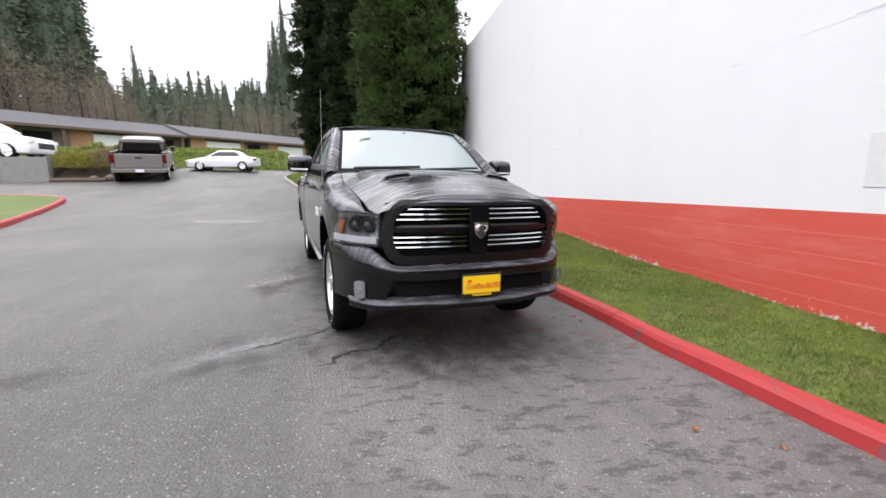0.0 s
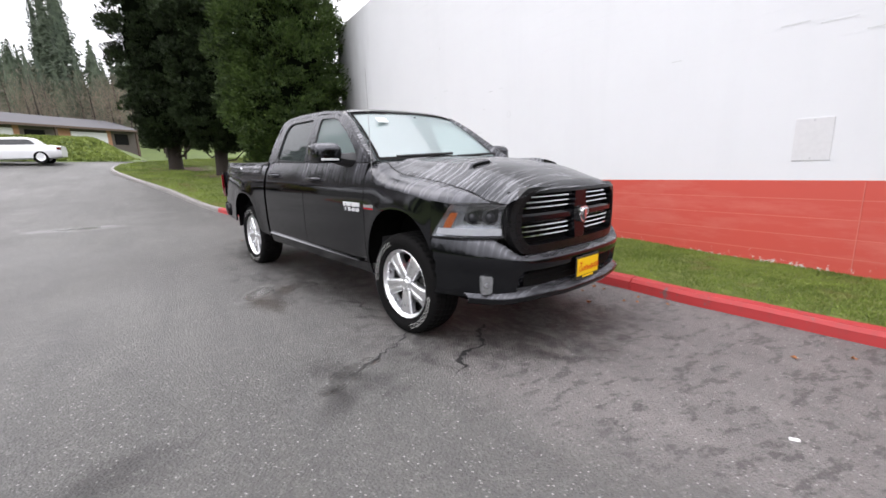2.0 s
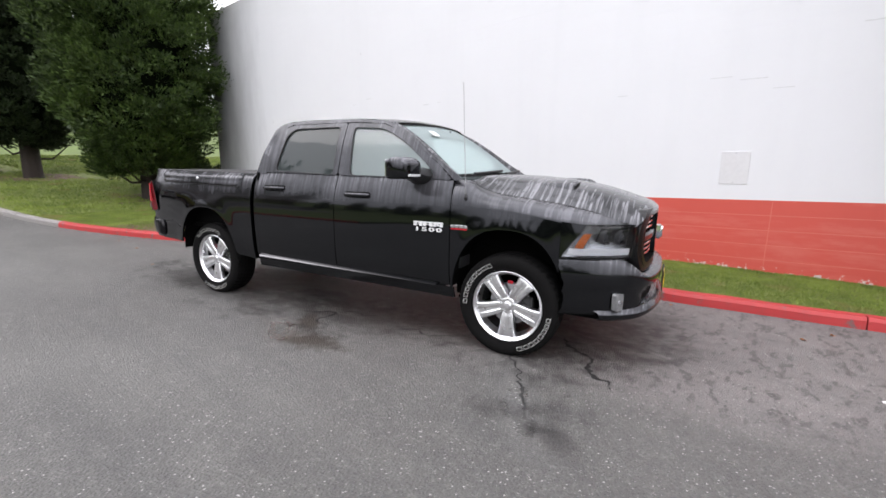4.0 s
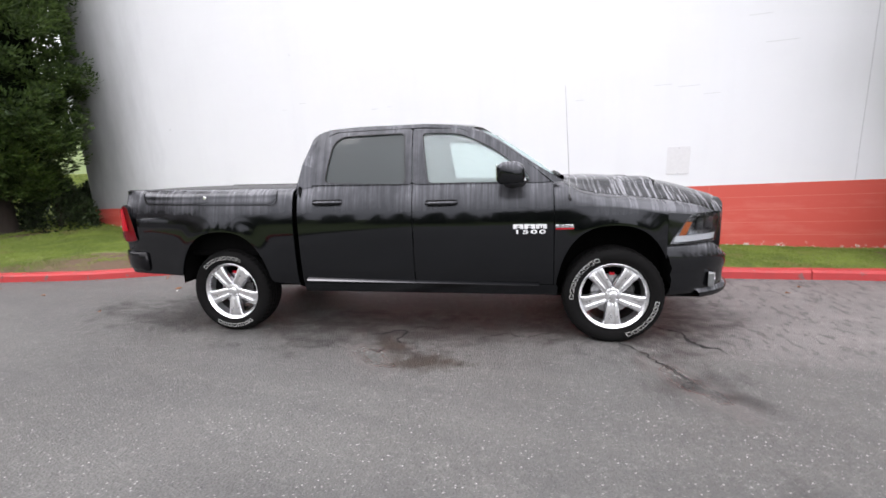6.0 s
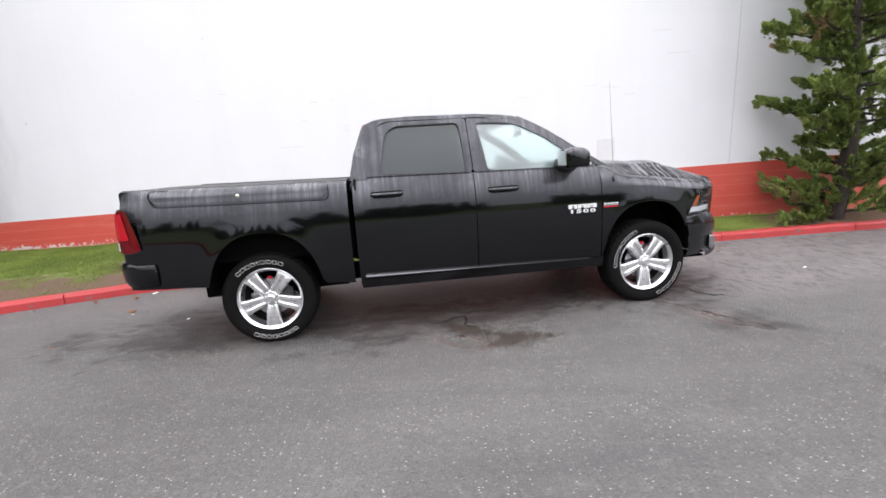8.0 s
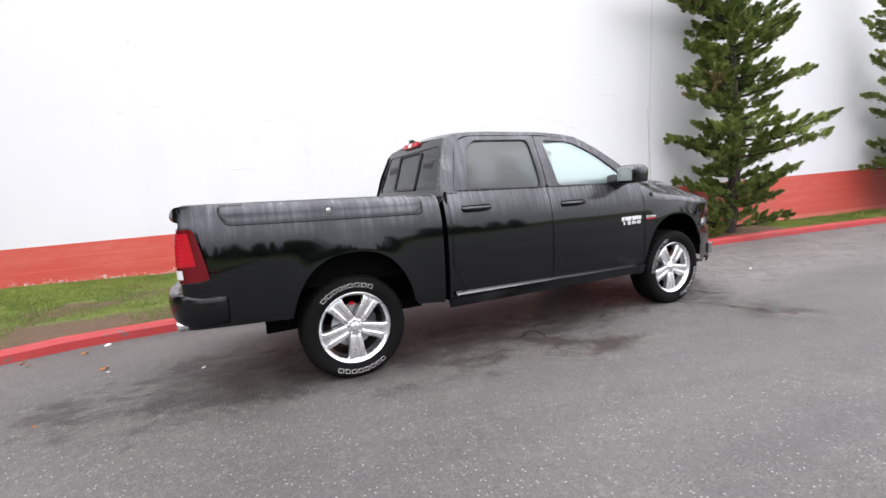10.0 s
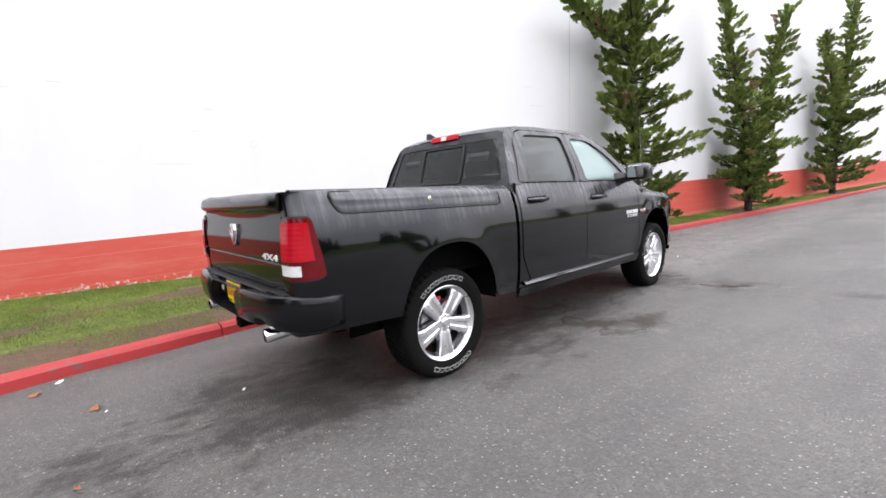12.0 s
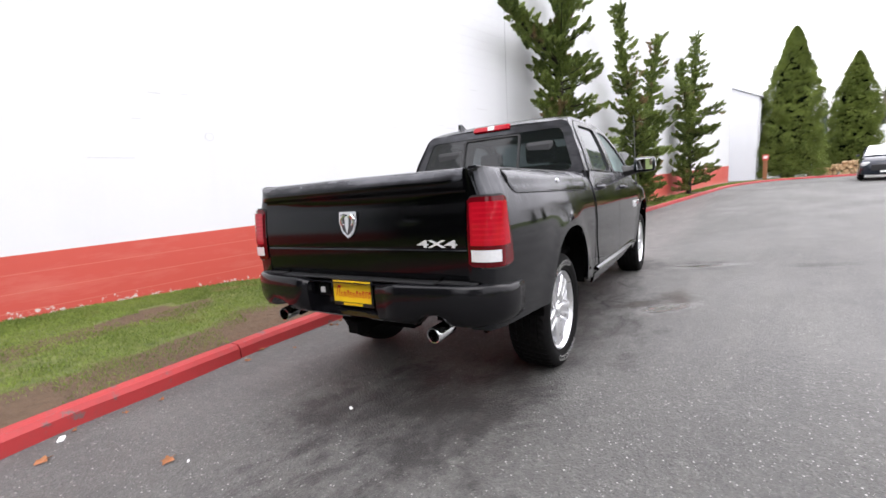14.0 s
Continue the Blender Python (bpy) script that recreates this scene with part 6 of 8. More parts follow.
    for s in (-1, 1):
        bm = bmesh.new()
        x = s * (side_x(0.68, 0.99) + 0.003)
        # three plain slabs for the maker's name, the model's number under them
        for k, (ya, yb) in enumerate(((0.833, 0.748), (0.742, 0.654), (0.648, 0.560))):
            bm = bmesh.new()
            for a, b, c, d in ((0.0, 1.0, 1.017, 1.030), (0.0, 0.34, 0.992, 1.017), (0.66, 1.0, 0.992, 1.017)) + (((0.34, 0.66, 1.003, 1.008),) if k < 2 else ((0.42, 0.58, 0.998, 1.017),)):
                box(bm, *sorted((x - s * 0.004, x + s * 0.004)), ya + (yb - ya) * b, ya + (yb - ya) * a, c, d, 0, 0.001)
            part("name_badge", bm, BADGE_SILVER, t, "chrome block badge")
        for k, digit in enumerate("1500"):
            bm = text_mesh(digit, 0.052, 0.004, 0.0016)
            bmesh.ops.transform(bm, matrix=Matrix.Translation((x, 0.697 + s * (k - 1.5) * 0.068, 0.952)) @ pose(0, 0, 0, 0, 0, s * 90) @ Matrix.Diagonal((2.0, 1, 0.86, 1)), verts=bm.verts[:])
            part("badge_digit", bm, BADGE_SILVER, t, "chrome number on the door")
        x2 = s * (side_x(0.41, 1.0) + 0.003)
        for k in range(4):
            part("engine_badge", new_box(*sorted((x2 - s * 0.003, x2 + s * 0.003)), 0.456 - 0.037 * k, 0.488 - 0.037 * k, 0.998, 1.022, 0.002), CHROME, t, "small chrome block badge")
        part("badge_underline", new_box(*sorted((x2 - s * 0.003, x2 + s * 0.003)), 0.345, 0.488, 0.984, 0.994, 0.001), RED_BRIGHT, t)
    # cabin
    bm = bmesh.new()
    box(bm, -0.84, 0.84, 0.55, 2.70, 0.52, 0.60)
    part("cabin_floor", bm, LINER, t)
    bm = bmesh.new()
    prism(bm, [(0.48, 0.6), (0.48, 1.36), (0.60, 1.385), (0.80, 1.37), (0.90, 1.30), (0.92, 1.0), (0.85, 0.6)], "x", -0.82, 0.82)
    bmesh.ops.bevel(bm, geom=[e for e in bm.edges if e.calc_length() > 1], offset=0.03, segments=2, affect="EDGES")
    part("dashboard", bm, INTERIOR, t)
    bm = bmesh.new()
    pts = [(0.40 + 0.185 * math.cos(a), 0.185 * math.sin(a)) for a in np.linspace(0, 2 * math.pi, 33)]
    tube(bm, [(x, 1.04 - 0.38 * v, 1.27 + 0.9 * v) for x, v in pts], 0.016, 8)
    tube(bm, [(0.40, 0.85, 1.20), (0.40, 1.03, 1.27)], 0.035, 8)
    for a in (0.3, 2.84, 4.71):
        tube(bm, [(0.40, 1.03, 1.27), (0.40 + 0.18 * math.cos(a), 1.04 - 0.38 * 0.18 * math.sin(a), 1.27 + 0.9 * 0.18 * math.sin(a))], 0.02, 6)
    part("steering_wheel", bm, INTERIOR, t, smooth=True)
    for y, xs2 in ((1.45, (-0.42, 0.42)), (2.30, (-0.48, 0.48))):
        for x in xs2:
            bm = bmesh.new()
            box(bm, x - 0.27, x + 0.27, y - 0.28, y + 0.25, 0.78, 0.95, 0, 0.05)
            seat = part("seat", bm, INTERIOR, t)
            bm = bmesh.new()
            vs = box(bm, x - 0.26, x + 0.26, y + 0.16, y + 0.32, 0.92, 1.50, 0, 0.05)
            bmesh.ops.transform(bm, matrix=Matrix.Translation((0, y + 0.2, 0.9)) @ pose(0, 0, 0, -12, 0, 0) @ Matrix.Translation((0, -y - 0.2, -0.9)), verts=bm.verts[:])
            part("backrest", bm, INTERIOR, seat)
            bm = bmesh.new()
            box(bm, x - 0.14, x + 0.14, y + 0.30, y + 0.40, 1.50, 1.70, 0, 0.04)
            part("headrest", bm, INTERIOR, seat)
    bm = bmesh.new()
    box(bm, -0.12, 0.12, 0.965, 0.985, 1.72, 1.79, 0, 0.012)
    tube(bm, [(0, 0.99, 1.755), (0, 1.0, 1.83)], 0.012, 6)
    part("rear_view_mirror", bm, INTERIOR, t)
    bm = bmesh.new()
    quad_strip(bm, [[(x, y, 1.862) for x in (-0.66, 0.66)] for y in (1.18, 2.58)])
    part("headliner", bm, HEADLINER, t)
    first = None
    for x, y, turn in ((0.942, 0.016, 48), (0.898, 3.572, 0)):
        for s in (-1, 1):
            w = truck_wheel(t, x, y, s, first, turn)
            first = first or w
    return t


truck()


# ---- plants ----
def leaves_mesh(name, centres, dirs, sizes, rng, width=0.28, fold=0.25):
    """Many small leaf blades, each two triangles with a slight fold, as one mesh."""
    n = len(centres)
    c, d = np.asarray(centres, float), np.asarray(dirs, float)
    d /= np.linalg.norm(d, axis=1, keepdims=True) + 1e-9
    side = np.cross(d, rng.normal(size=(n, 3)))
    side /= np.linalg.norm(side, axis=1, keepdims=True) + 1e-9
    up = np.cross(side, d)
    s = np.asarray(sizes, float)[:, None]
    a = c - d * s * 0.5
    b = c + d * s * 0.5
    l = c + side * s * width + up * s * fold * 0.3
    r = c - side * s * width + up * s * fold * 0.3
    verts = np.stack([a, l, b, r], 1).reshape(-1, 3)
    k = np.arange(n) * 4
    loops = np.stack([k, k + 1, k + 2, k, k + 2, k + 3], 1).reshape(-1).astype(np.int32)
    me = bpy.data.meshes.new(name)
    me.vertices.add(len(verts))
    me.vertices.foreach_set("co", verts.ravel())
    me.loops.add(len(loops))
    me.loops.foreach_set("vertex_index", loops)
    me.polygons.add(n * 2)
    me.polygons.foreach_set("loop_start", np.arange(n * 2, dtype=np.int32) * 3)
    me.polygons.foreach_set("loop_total", np.full(n * 2, 3, np.int32))
    me.update(calc_edges=True)
    return me


def clumps(rng, centres, radii, per, flat=0.7, lift=0.5, out=None, size=0.1):
    """Leaf places in clumps: more of them near each clump's skin, pointing outwards and up."""
    C, D, S = [], [], []
    for (p, r), k in zip(zip(centres, radii), range(len(centres))):
        v = rng.normal(size=(per, 3))
        v /= np.linalg.norm(v, axis=1, keepdims=True)
        rad = r * rng.uniform(0.35, 1.0, (per, 1)) ** 0.5
        q = v * rad
        q[:, 2] *= flat
        C.append(np.asarray(p) + q)
        d = v.copy()
        d[:, 2] += lift
        if out is not None:
            d[:, :2] += out[k][:2]
        D.append(d + rng.normal(scale=0.35, size=(per, 3)))
        S.append(size * rng.uniform(0.6, 1.4, per))
    return np.concatenate(C), np.concatenate(D), np.concatenate(S)


def trunk_part(parent, pts, radii, seg=12, name="trunk"):
    bm = bmesh.new()
    tube(bm, pts, radii, seg)
    bmesh.ops.recalc_face_normals(bm, faces=bm.faces[:])
    return part(name, bm, BARK, parent, smooth=True)


def columnar_cedar(x, y, height, radius, foot, material, label, seed, count=420, leaf=0.17, per=130, core=True, cone=False):
    """A dense column of scale-leaved sprays over a fluted trunk."""
    rng = np.random.default_rng(seed)
    z0 = ground_z(x, y) + 0.1
    t = thing("cedar", label, "tree", Matrix.Translation((x, y, z0)))
    trunk_part(t, [(0, 0, -0.2), (0, 0, 0.15), (0.05, 0, foot + 1.5), (0, 0.05, height * 0.6), (0, 0, height * 0.95)], [radius * 0.22, radius * 0.16, radius * 0.13, radius * 0.08, 0.03], 14)
    for k in range(5):
        a = rng.uniform(0, 6.28)
        trunk_part(t, [(0, 0, foot * 0.5 + 0.1 * k), (0.6 * math.cos(a), 0.6 * math.sin(a), foot * 0.55 + 0.05 * k), (1.3 * math.cos(a), 1.3 * math.sin(a), foot + 0.2)], [0.05, 0.035, 0.012], 6, "limb")

    def prof(h):
        u = (h - foot) / (height - foot)
        if cone:
            waist = 1 - 0.10 * math.exp(-((u - 0.36) / 0.03) ** 2)
            return radius * (1 - u ** 1.9) ** 0.85 * (0.9 + 0.1 * min(1, 4 * u)) * waist + 0.04
        return radius * min(1.0, 0.55 + 3.5 * u) * (1 - max(0, u - 0.25) ** 1.5 * 0.95)
    cs, rs, outs = [], [], []
    for k in range(count):
        h = foot + (height - foot) * rng.uniform(0, 1) ** 1.15
        a = rng.uniform(0, 2 * math.pi)
        w = prof(h) * (0.90 + 0.16 * math.sin(3 * a + h * 1.1) * math.sin(h * 2.1 + a)) * (rng.uniform(0.86, 1.03) if cone else rng.uniform(0.62, 1.06) ** 0.8)
        cs.append((w * math.cos(a), w * math.sin(a), h))
        rs.append(rng.uniform(0.24, 0.46) * radius / 2.2 * ((0.25 + 0.45 * prof(h) / radius) if cone else 1.0))
        outs.append((0.7 * math.cos(a), 0.7 * math.sin(a)))
    C, D, S = clumps(rng, cs, rs, per, 0.7, 0.7, outs, leaf)
    me = leaves_mesh("crown", C, D, S, rng, 0.16)
    me.materials.append(material)
    new("crown", me).parent = t
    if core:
        # near-black shell standing in for the shade inside the crown
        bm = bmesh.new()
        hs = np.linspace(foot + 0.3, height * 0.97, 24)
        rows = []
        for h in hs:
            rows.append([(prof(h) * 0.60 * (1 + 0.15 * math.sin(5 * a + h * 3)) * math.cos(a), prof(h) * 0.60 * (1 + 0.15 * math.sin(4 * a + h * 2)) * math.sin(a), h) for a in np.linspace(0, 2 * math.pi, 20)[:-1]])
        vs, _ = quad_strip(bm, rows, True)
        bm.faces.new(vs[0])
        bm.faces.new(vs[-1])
        part("crown_shade_core", bm, CORE, t)
    return t


def sprays(rng, bases, ways, lengths, radii, per, size):
    """Leaf places along pointed sprays: thick at the foot of each, thin at its tip."""
    C, D, S = [], [], []
    for p, w, n, r in zip(bases, ways, lengths, radii):
        w = np.asarray(w, float)
        w /= np.linalg.norm(w) + 1e-9
        k = max(8, int(per * (n / 0.3) * (r / 0.1)))
        u = rng.uniform(0, 1, (k, 1)) ** 0.8
        v = rng.normal(size=(k, 3))
        v -= (v @ w)[:, None] * w
        v /= np.linalg.norm(v, axis=1, keepdims=True) + 1e-9
        C.append(np.asarray(p) + w * n * u + v * r * rng.uniform(0.2, 1, (k, 1)) * (1.05 - u) ** 0.7)
        D.append(w + v * 0.7 + rng.normal(scale=0.3, size=(k, 3)) + np.array([0, 0, 0.25]))
        S.append(size * rng.uniform(0.6, 1.4, k))
    return np.concatenate(C), np.concatenate(D), np.concatenate(S)


def juniper(x, y, leaders, label, seed, leaf=0.078, per=120):
    """A windswept upright juniper: leaning leaders, tiers of boughs that curve up, feathery pointed sprays with gaps.
    Each leader is (points, reach low, reach high, lowest foliage)."""
    rng = np.random.default_rng(seed)
    z0 = wall_z(y) + 0.02
    t = thing("juniper", label, "tree", Matrix.Translation((x, y, z0)), "junipers by the wall")
    bases, ways, lengths, radii = [], [], [], []

    def spray(q, way, n, r):
        q = Vector(q)
        q[0] = min(q[0], WALL_X - 0.16 - x)
        if q[0] + way[0] * n > WALL_X - 0.1 - x:
            way = (way[0] * 0.2, way[1], way[2])
        bases.append(tuple(q))
        ways.append(tuple(way))
        lengths.append(n)
        radii.append(r)
    for pts, low, high, start in leaders:
        line = smooth_line(pts, 0.21)
        n = len(line)
        main = pts is leaders[0][0]
        girth = 0.12 if main else 0.07
        trunk_part(t, [tuple(p) for p in line], [max(0.012, girth * (1 - i / n) ** 0.7) for i in range(n)], 8, "trunk" if main else "leader")
        turn = rng.uniform(0, 6.28)
        for i, p in enumerate(line):
            u = i / (n - 1)
            if p[2] < start:
                continue
            up = (line[min(i + 1, n - 1)] - line[max(i - 1, 0)]).normalized()
            tier = 0.45 + 0.75 * abs(math.sin(i * 0.62 + seed * 1.3)) ** 1.5
            reach0 = (low + (high - low) * u ** 0.75) * tier
            for _ in range(3):
                a = rng.uniform(0, 6.28)
                spray(p, up * 0.9 + Vector((0.5 * math.cos(a), 0.8 * math.sin(a), 0.25)), rng.uniform(0.22, 0.38), rng.uniform(0.07, 0.11))
            for _ in range(4 if u < 0.7 else 3):
                turn += 2.4 + rng.normal(scale=0.5)
                reach = min(1.45, reach0 * rng.choice((0.4, 0.7, 0.95, 1.15)))
                ca, sa = math.cos(turn) * 0.55, math.sin(turn)
                k = max(0.6, math.hypot(ca, sa))
                ca, sa = ca / k, sa / k
                rise = reach * rng.uniform(-0.05, 0.40)
                end = p + Vector((reach * ca, reach * sa, rise))
                end[0] = min(end[0], WALL_X - 0.25 - x)
                low_mid = p.lerp(end, 0.5) - Vector((0, 0, 0.06 * reach))
                if reach > 0.5:
                    trunk_part(t, [tuple(p), tuple(low_mid), tuple(end)], [0.026, 0.018, 0.006], 5, "branch")
                m = max(2, int(reach / 0.10))
                out = Vector((ca, sa, 0.25))
                for k in range(m):
                    f = 0.18 + 0.82 * (k + rng.uniform(0, 1)) / m
                    q = (1 - f) ** 2 * p + 2 * f * (1 - f) * low_mid + f * f * end
                    side = Vector((-sa, ca, 0)) * rng.uniform(-0.9, 0.9)
                    spray(q + Vector(rng.normal(scale=0.03, size=3)), out * (0.4 + 0.6 * f) + side + Vector((0, 0, rng.uniform(0.15, 0.9))), rng.uniform(0.20, 0.36) * (1.1 - 0.3 * f), rng.uniform(0.065, 0.105))
    C, D, S = sprays(rng, bases, ways, lengths, radii, per, leaf)
    me = leaves_mesh("foliage", C, D, S, rng, 0.19)
    me.materials.append(JUNIPER)
    new("foliage", me).parent = t
    return t


def round_shrub(x, y, z, r, h, material, label, seed, per=1500, leaf=0.07, name="shrub", group=""):
    rng = np.random.default_rng(seed)
    t = thing(name, label, "shrub", Matrix.Translation((x, y, z)), group)
    v = rng.normal(size=(per, 3))
    v /= np.linalg.norm(v, axis=1, keepdims=True)
    v[:, 2] = np.abs(v[:, 2])
    bump = 1 + 0.18 * np.sin(v[:, 0] * 5 + seed) * np.sin(v[:, 1] * 6)
    q = v * (rng.uniform(0.55, 1, (per, 1)) ** 0.4) * bump[:, None] * np.array([r, r, h])
    me = leaves_mesh("foliage", q, v + np.array([0, 0, 0.5]) + rng.normal(scale=0.4, size=(per, 3)), leaf * rng.uniform(0.6, 1.4, per), rng, 0.3)
    me.materials.append(material)
    new("foliage", me).parent = t
    trunk_part(t, [(0, 0, -0.15), (0.03, 0, h * 0.3), (0, 0.02, h * 0.7)], [r * 0.1, r * 0.07, r * 0.03], 6, "stem")
    return t


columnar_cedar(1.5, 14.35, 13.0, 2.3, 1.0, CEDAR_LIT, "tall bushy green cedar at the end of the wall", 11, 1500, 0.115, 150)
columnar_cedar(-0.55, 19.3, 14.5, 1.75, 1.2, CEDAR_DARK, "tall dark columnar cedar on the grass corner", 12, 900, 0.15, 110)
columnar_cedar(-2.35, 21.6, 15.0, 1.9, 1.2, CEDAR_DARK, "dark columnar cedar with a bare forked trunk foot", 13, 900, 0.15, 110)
for k, (x, y, r) in enumerate(((2.6, 13.95, 0.85), (4.0, 14.9, 0.8))):
    round_shrub(x, y, ground_z(x, y) + 0.1, r, 1.35 - 0.3 * k, CEDAR_DARK, "dark clipped shrub by the wall's corner", 30 + k, 5200, 0.085)
juniper(2.55, -4.7, [([(0, 0, -0.1), (0.03, -0.1, 1.2), (0.0, 0.05, 2.6), (0.08, 0.1, 4.2), (0.05, -0.1, 5.6), (0.05, -0.3, 7.9)], 1.75, 0.80, 0.10), ([(0.0, 0.1, 4.2), (0.1, 0.9, 4.6), (0.1, 1.7, 4.85), (0.05, 2.4, 5.1)], 0.45, 0.2, 0.5)], "tall dense upright juniper against the white wall", 21, 0.062, 260)
juniper(2.6, -10.9, [([(0, 0, -0.1), (0.0, 0.1, 1.0), (0.0, 0.5, 2.4), (0.0, 1.2, 3.9), (0.05, 1.75, 5.2), (0.05, 2.05, 6.6)], 1.5, 0.20, 0.12), ([(0, 0.0, 0.9), (0.0, -0.6, 2.4), (0.1, -1.1, 3.8), (0.1, -1.6, 5.0), (0.05, -2.0, 6.5)], 1.5, 0.24, 0.45)], "two-stemmed juniper leaning apart, with brown tips", 22)
juniper(2.7, -18.5, [([(0, 0, -0.1), (0.0, 0.1, 1.4), (0.0, -0.1, 3.2), (0.05, -0.4, 5.2), (0.05, -0.9, 7.8)], 2.1, 0.35, 0.15), ([(0, 0.1, 3.0), (0.0, 1.2, 4.6), (0.0, 2.0, 6.0)], 0.9, 0.3, 0.5)], "spreading juniper near the wall's far end", 23)


# ---- grass blades, leaves, litter and cracks ----
def bare_at(x, y):
    """How bare the strip is: mud along the kerb behind the truck, mulch under the junipers."""
    k = 0.0
    best = min(range(0, len(KERB), 2), key=lambda i: (KERB[i][0] - x) ** 2 + (KERB[i][1] - y) ** 2)
    d = math.hypot(KERB[best][0] - x, KERB[best][1] - y)
    d += 0.65 * noise.noise(Vector((x * 1.1, y * 0.8, 7))) + 0.45 * noise.noise(Vector((x * 3.1, y * 2.6, 4)))
    patchy = 0.55 + 0.9 * (0.5 + noise.noise(Vector((x * 0.9, y * 0.6, 2))))
    k = max(k, patchy * ease(3.2, 4.6, y) * ease(11.5, 8.5, y) * (1.1 * ease(1.05, 0.40, d) + 1.0 * math.exp(-((d - 1.25) / 0.30) ** 2) * max(0.0, 0.60 + 2.0 * noise.noise(Vector((x * 1.4, y * 0.9, 11))))))
    for cy, r in ((-4.7, 1.6), (-10.9, 1.3), (-18.5, 1.2)):
        k = max(k, ease(r, r * 0.6, math.hypot((x - 2.6) * 1.3, y - cy)))
    for cx, cy, r in ((1.42, 14.4, 1.3), (-0.55, 19.3, 1.2), (-2.35, 21.6, 1.2)):
        k = max(k, 0.9 * ease(r, r * 0.5, math.hypot(x - cx, y - cy)))
    return k


def dress_lawn():
    ob = bpy.data.objects["lawn"]
    at = ob.data.attributes.new("bare", "FLOAT", "POINT")
    at.data.foreach_set("value", [bare_at(v.co.x, v.co.y) for v in ob.data.vertices])
    rng = np.random.default_rng(3)
    C, D, S = [], [], []
    for a, b in zip(LAWN_ROWS, LAWN_ROWS[1:]):
        for i in range(len(a) - 1):
            p, q, r, w = Vector(a[i]), Vector(a[i + 1]), Vector(b[i]), Vector(b[i + 1])
            area = ((q - p).cross(r - p)).length
            near = p[1] > -9 and p[1] < 13
            n = int(area * (6800 if near else 700 if p[1] < 26 else 0))
            if n == 0:
                continue
            u, v = rng.uniform(size=n), rng.uniform(size=n)
            pts = [(p * (1 - s) * (1 - t) + q * s * (1 - t) + r * (1 - s) * t + w * s * t) for s, t in zip(u, v)]
            k = bare_at(p[0], p[1])
            for o in pts:
                patch = noise.noise(Vector((o[0] * 2.2, o[1] * 2.2, 0)))
                if rng.uniform() < k * 1.05 + patch * 0.6 * (k > 0.05):
                    continue
                C.append(tuple(o))
                s = (0.027 if near else 0.07) * (1 + 0.35 * patch)
                S.append(s * rng.uniform(0.6, 1.4))
    C, S = np.array(C), np.array(S)
    D = rng.normal(scale=0.5, size=(len(C), 3))
    D[:, 2] = 1
    C[:, 2] += S * 0.35
    me = leaves_mesh("grass_blades", C, D, S, rng, 0.10, 0.1)
    me.materials.append(BLADE)
    tagged(new("grass_blades", me), "short damp green grass blades on the strip", "grass", kind="stuff")


dress_lawn()


def flat_leaf(rng, size):
    bm = bmesh.new()
    pts = []
    for k in range(10):
        a = 2 * math.pi * k / 10
        r = size * (0.5 if k % 2 else 0.95) * rng.uniform(0.75, 1.1)
        pts.append(bm.verts.new((r * math.cos(a), r * math.sin(a) * 0.8, 0.012 + 0.010 * rng.uniform(-1, 1))))
    c = bm.verts.new((0, 0, 0.004))
    for k in range(10):
        bm.faces.new((c, pts[k], pts[(k + 1) % 10]))
    return bm


def litter():
    rng = random.Random(8)
    meshes = [mesh_of(flat_leaf(rng, s), "leaf", LEAF_BROWN) for s in (0.03, 0.04, 0.055, 0.03)]
    spots = [(-1.52, 5.68, 3), (-0.43, 5.75, 2), (0.2, 6.2, 2), (1.1, -1.9, 1), (0.9, -0.3, 1), (-1.2, 7.4, 1)]
    for i in range(8, len(KERB) - 20):
        p, n = KERB[i], NORMALS[i]
        if -9 < p[1] < 10:
            for _ in range(rng.choice((0, 1, 2, 3))):
                d = 0.03 + 0.22 * rng.random() ** 2
                spots.append((p[0] - n[0] * d + rng.uniform(-0.2, 0.2), p[1] - n[1] * d + rng.uniform(-0.2, 0.2) , rng.choice((0, 0, 1, 3))))
    for x, y, k in spots[:150]:
        ob = new("fallen_leaf", meshes[k])
        ob.matrix_basis = Matrix.Translation((x, y, ground_z(x, y) + 0.002)) @ pose(0, 0, 0, 0, 0, rng.uniform(0, 360))
        tagged(ob, "curled reddish-brown leaf on the damp asphalt", "leaf", "leaves along the kerb")
    for x, y, s in ((-0.79, 4.83, 0.018), (0.02, -2.28, 0.022), (0.44, 6.10, 0.034), (-0.52, 5.68, 0.012)):
        bm = new_box(-s, s, -s * 0.5, s * 0.5, 0, s * 0.35, s * 0.12)
        ob = new("paper_scrap", mesh_of(bm, "paper_scrap", SIGN_WHITE))
        ob.matrix_basis = Matrix.Translation((x, y, ground_z(x, y))) @ pose(0, 0, 0, 0, 0, rng.uniform(0, 180))
        tagged(ob, "small crumpled white paper scrap on the asphalt", "litter")


litter()


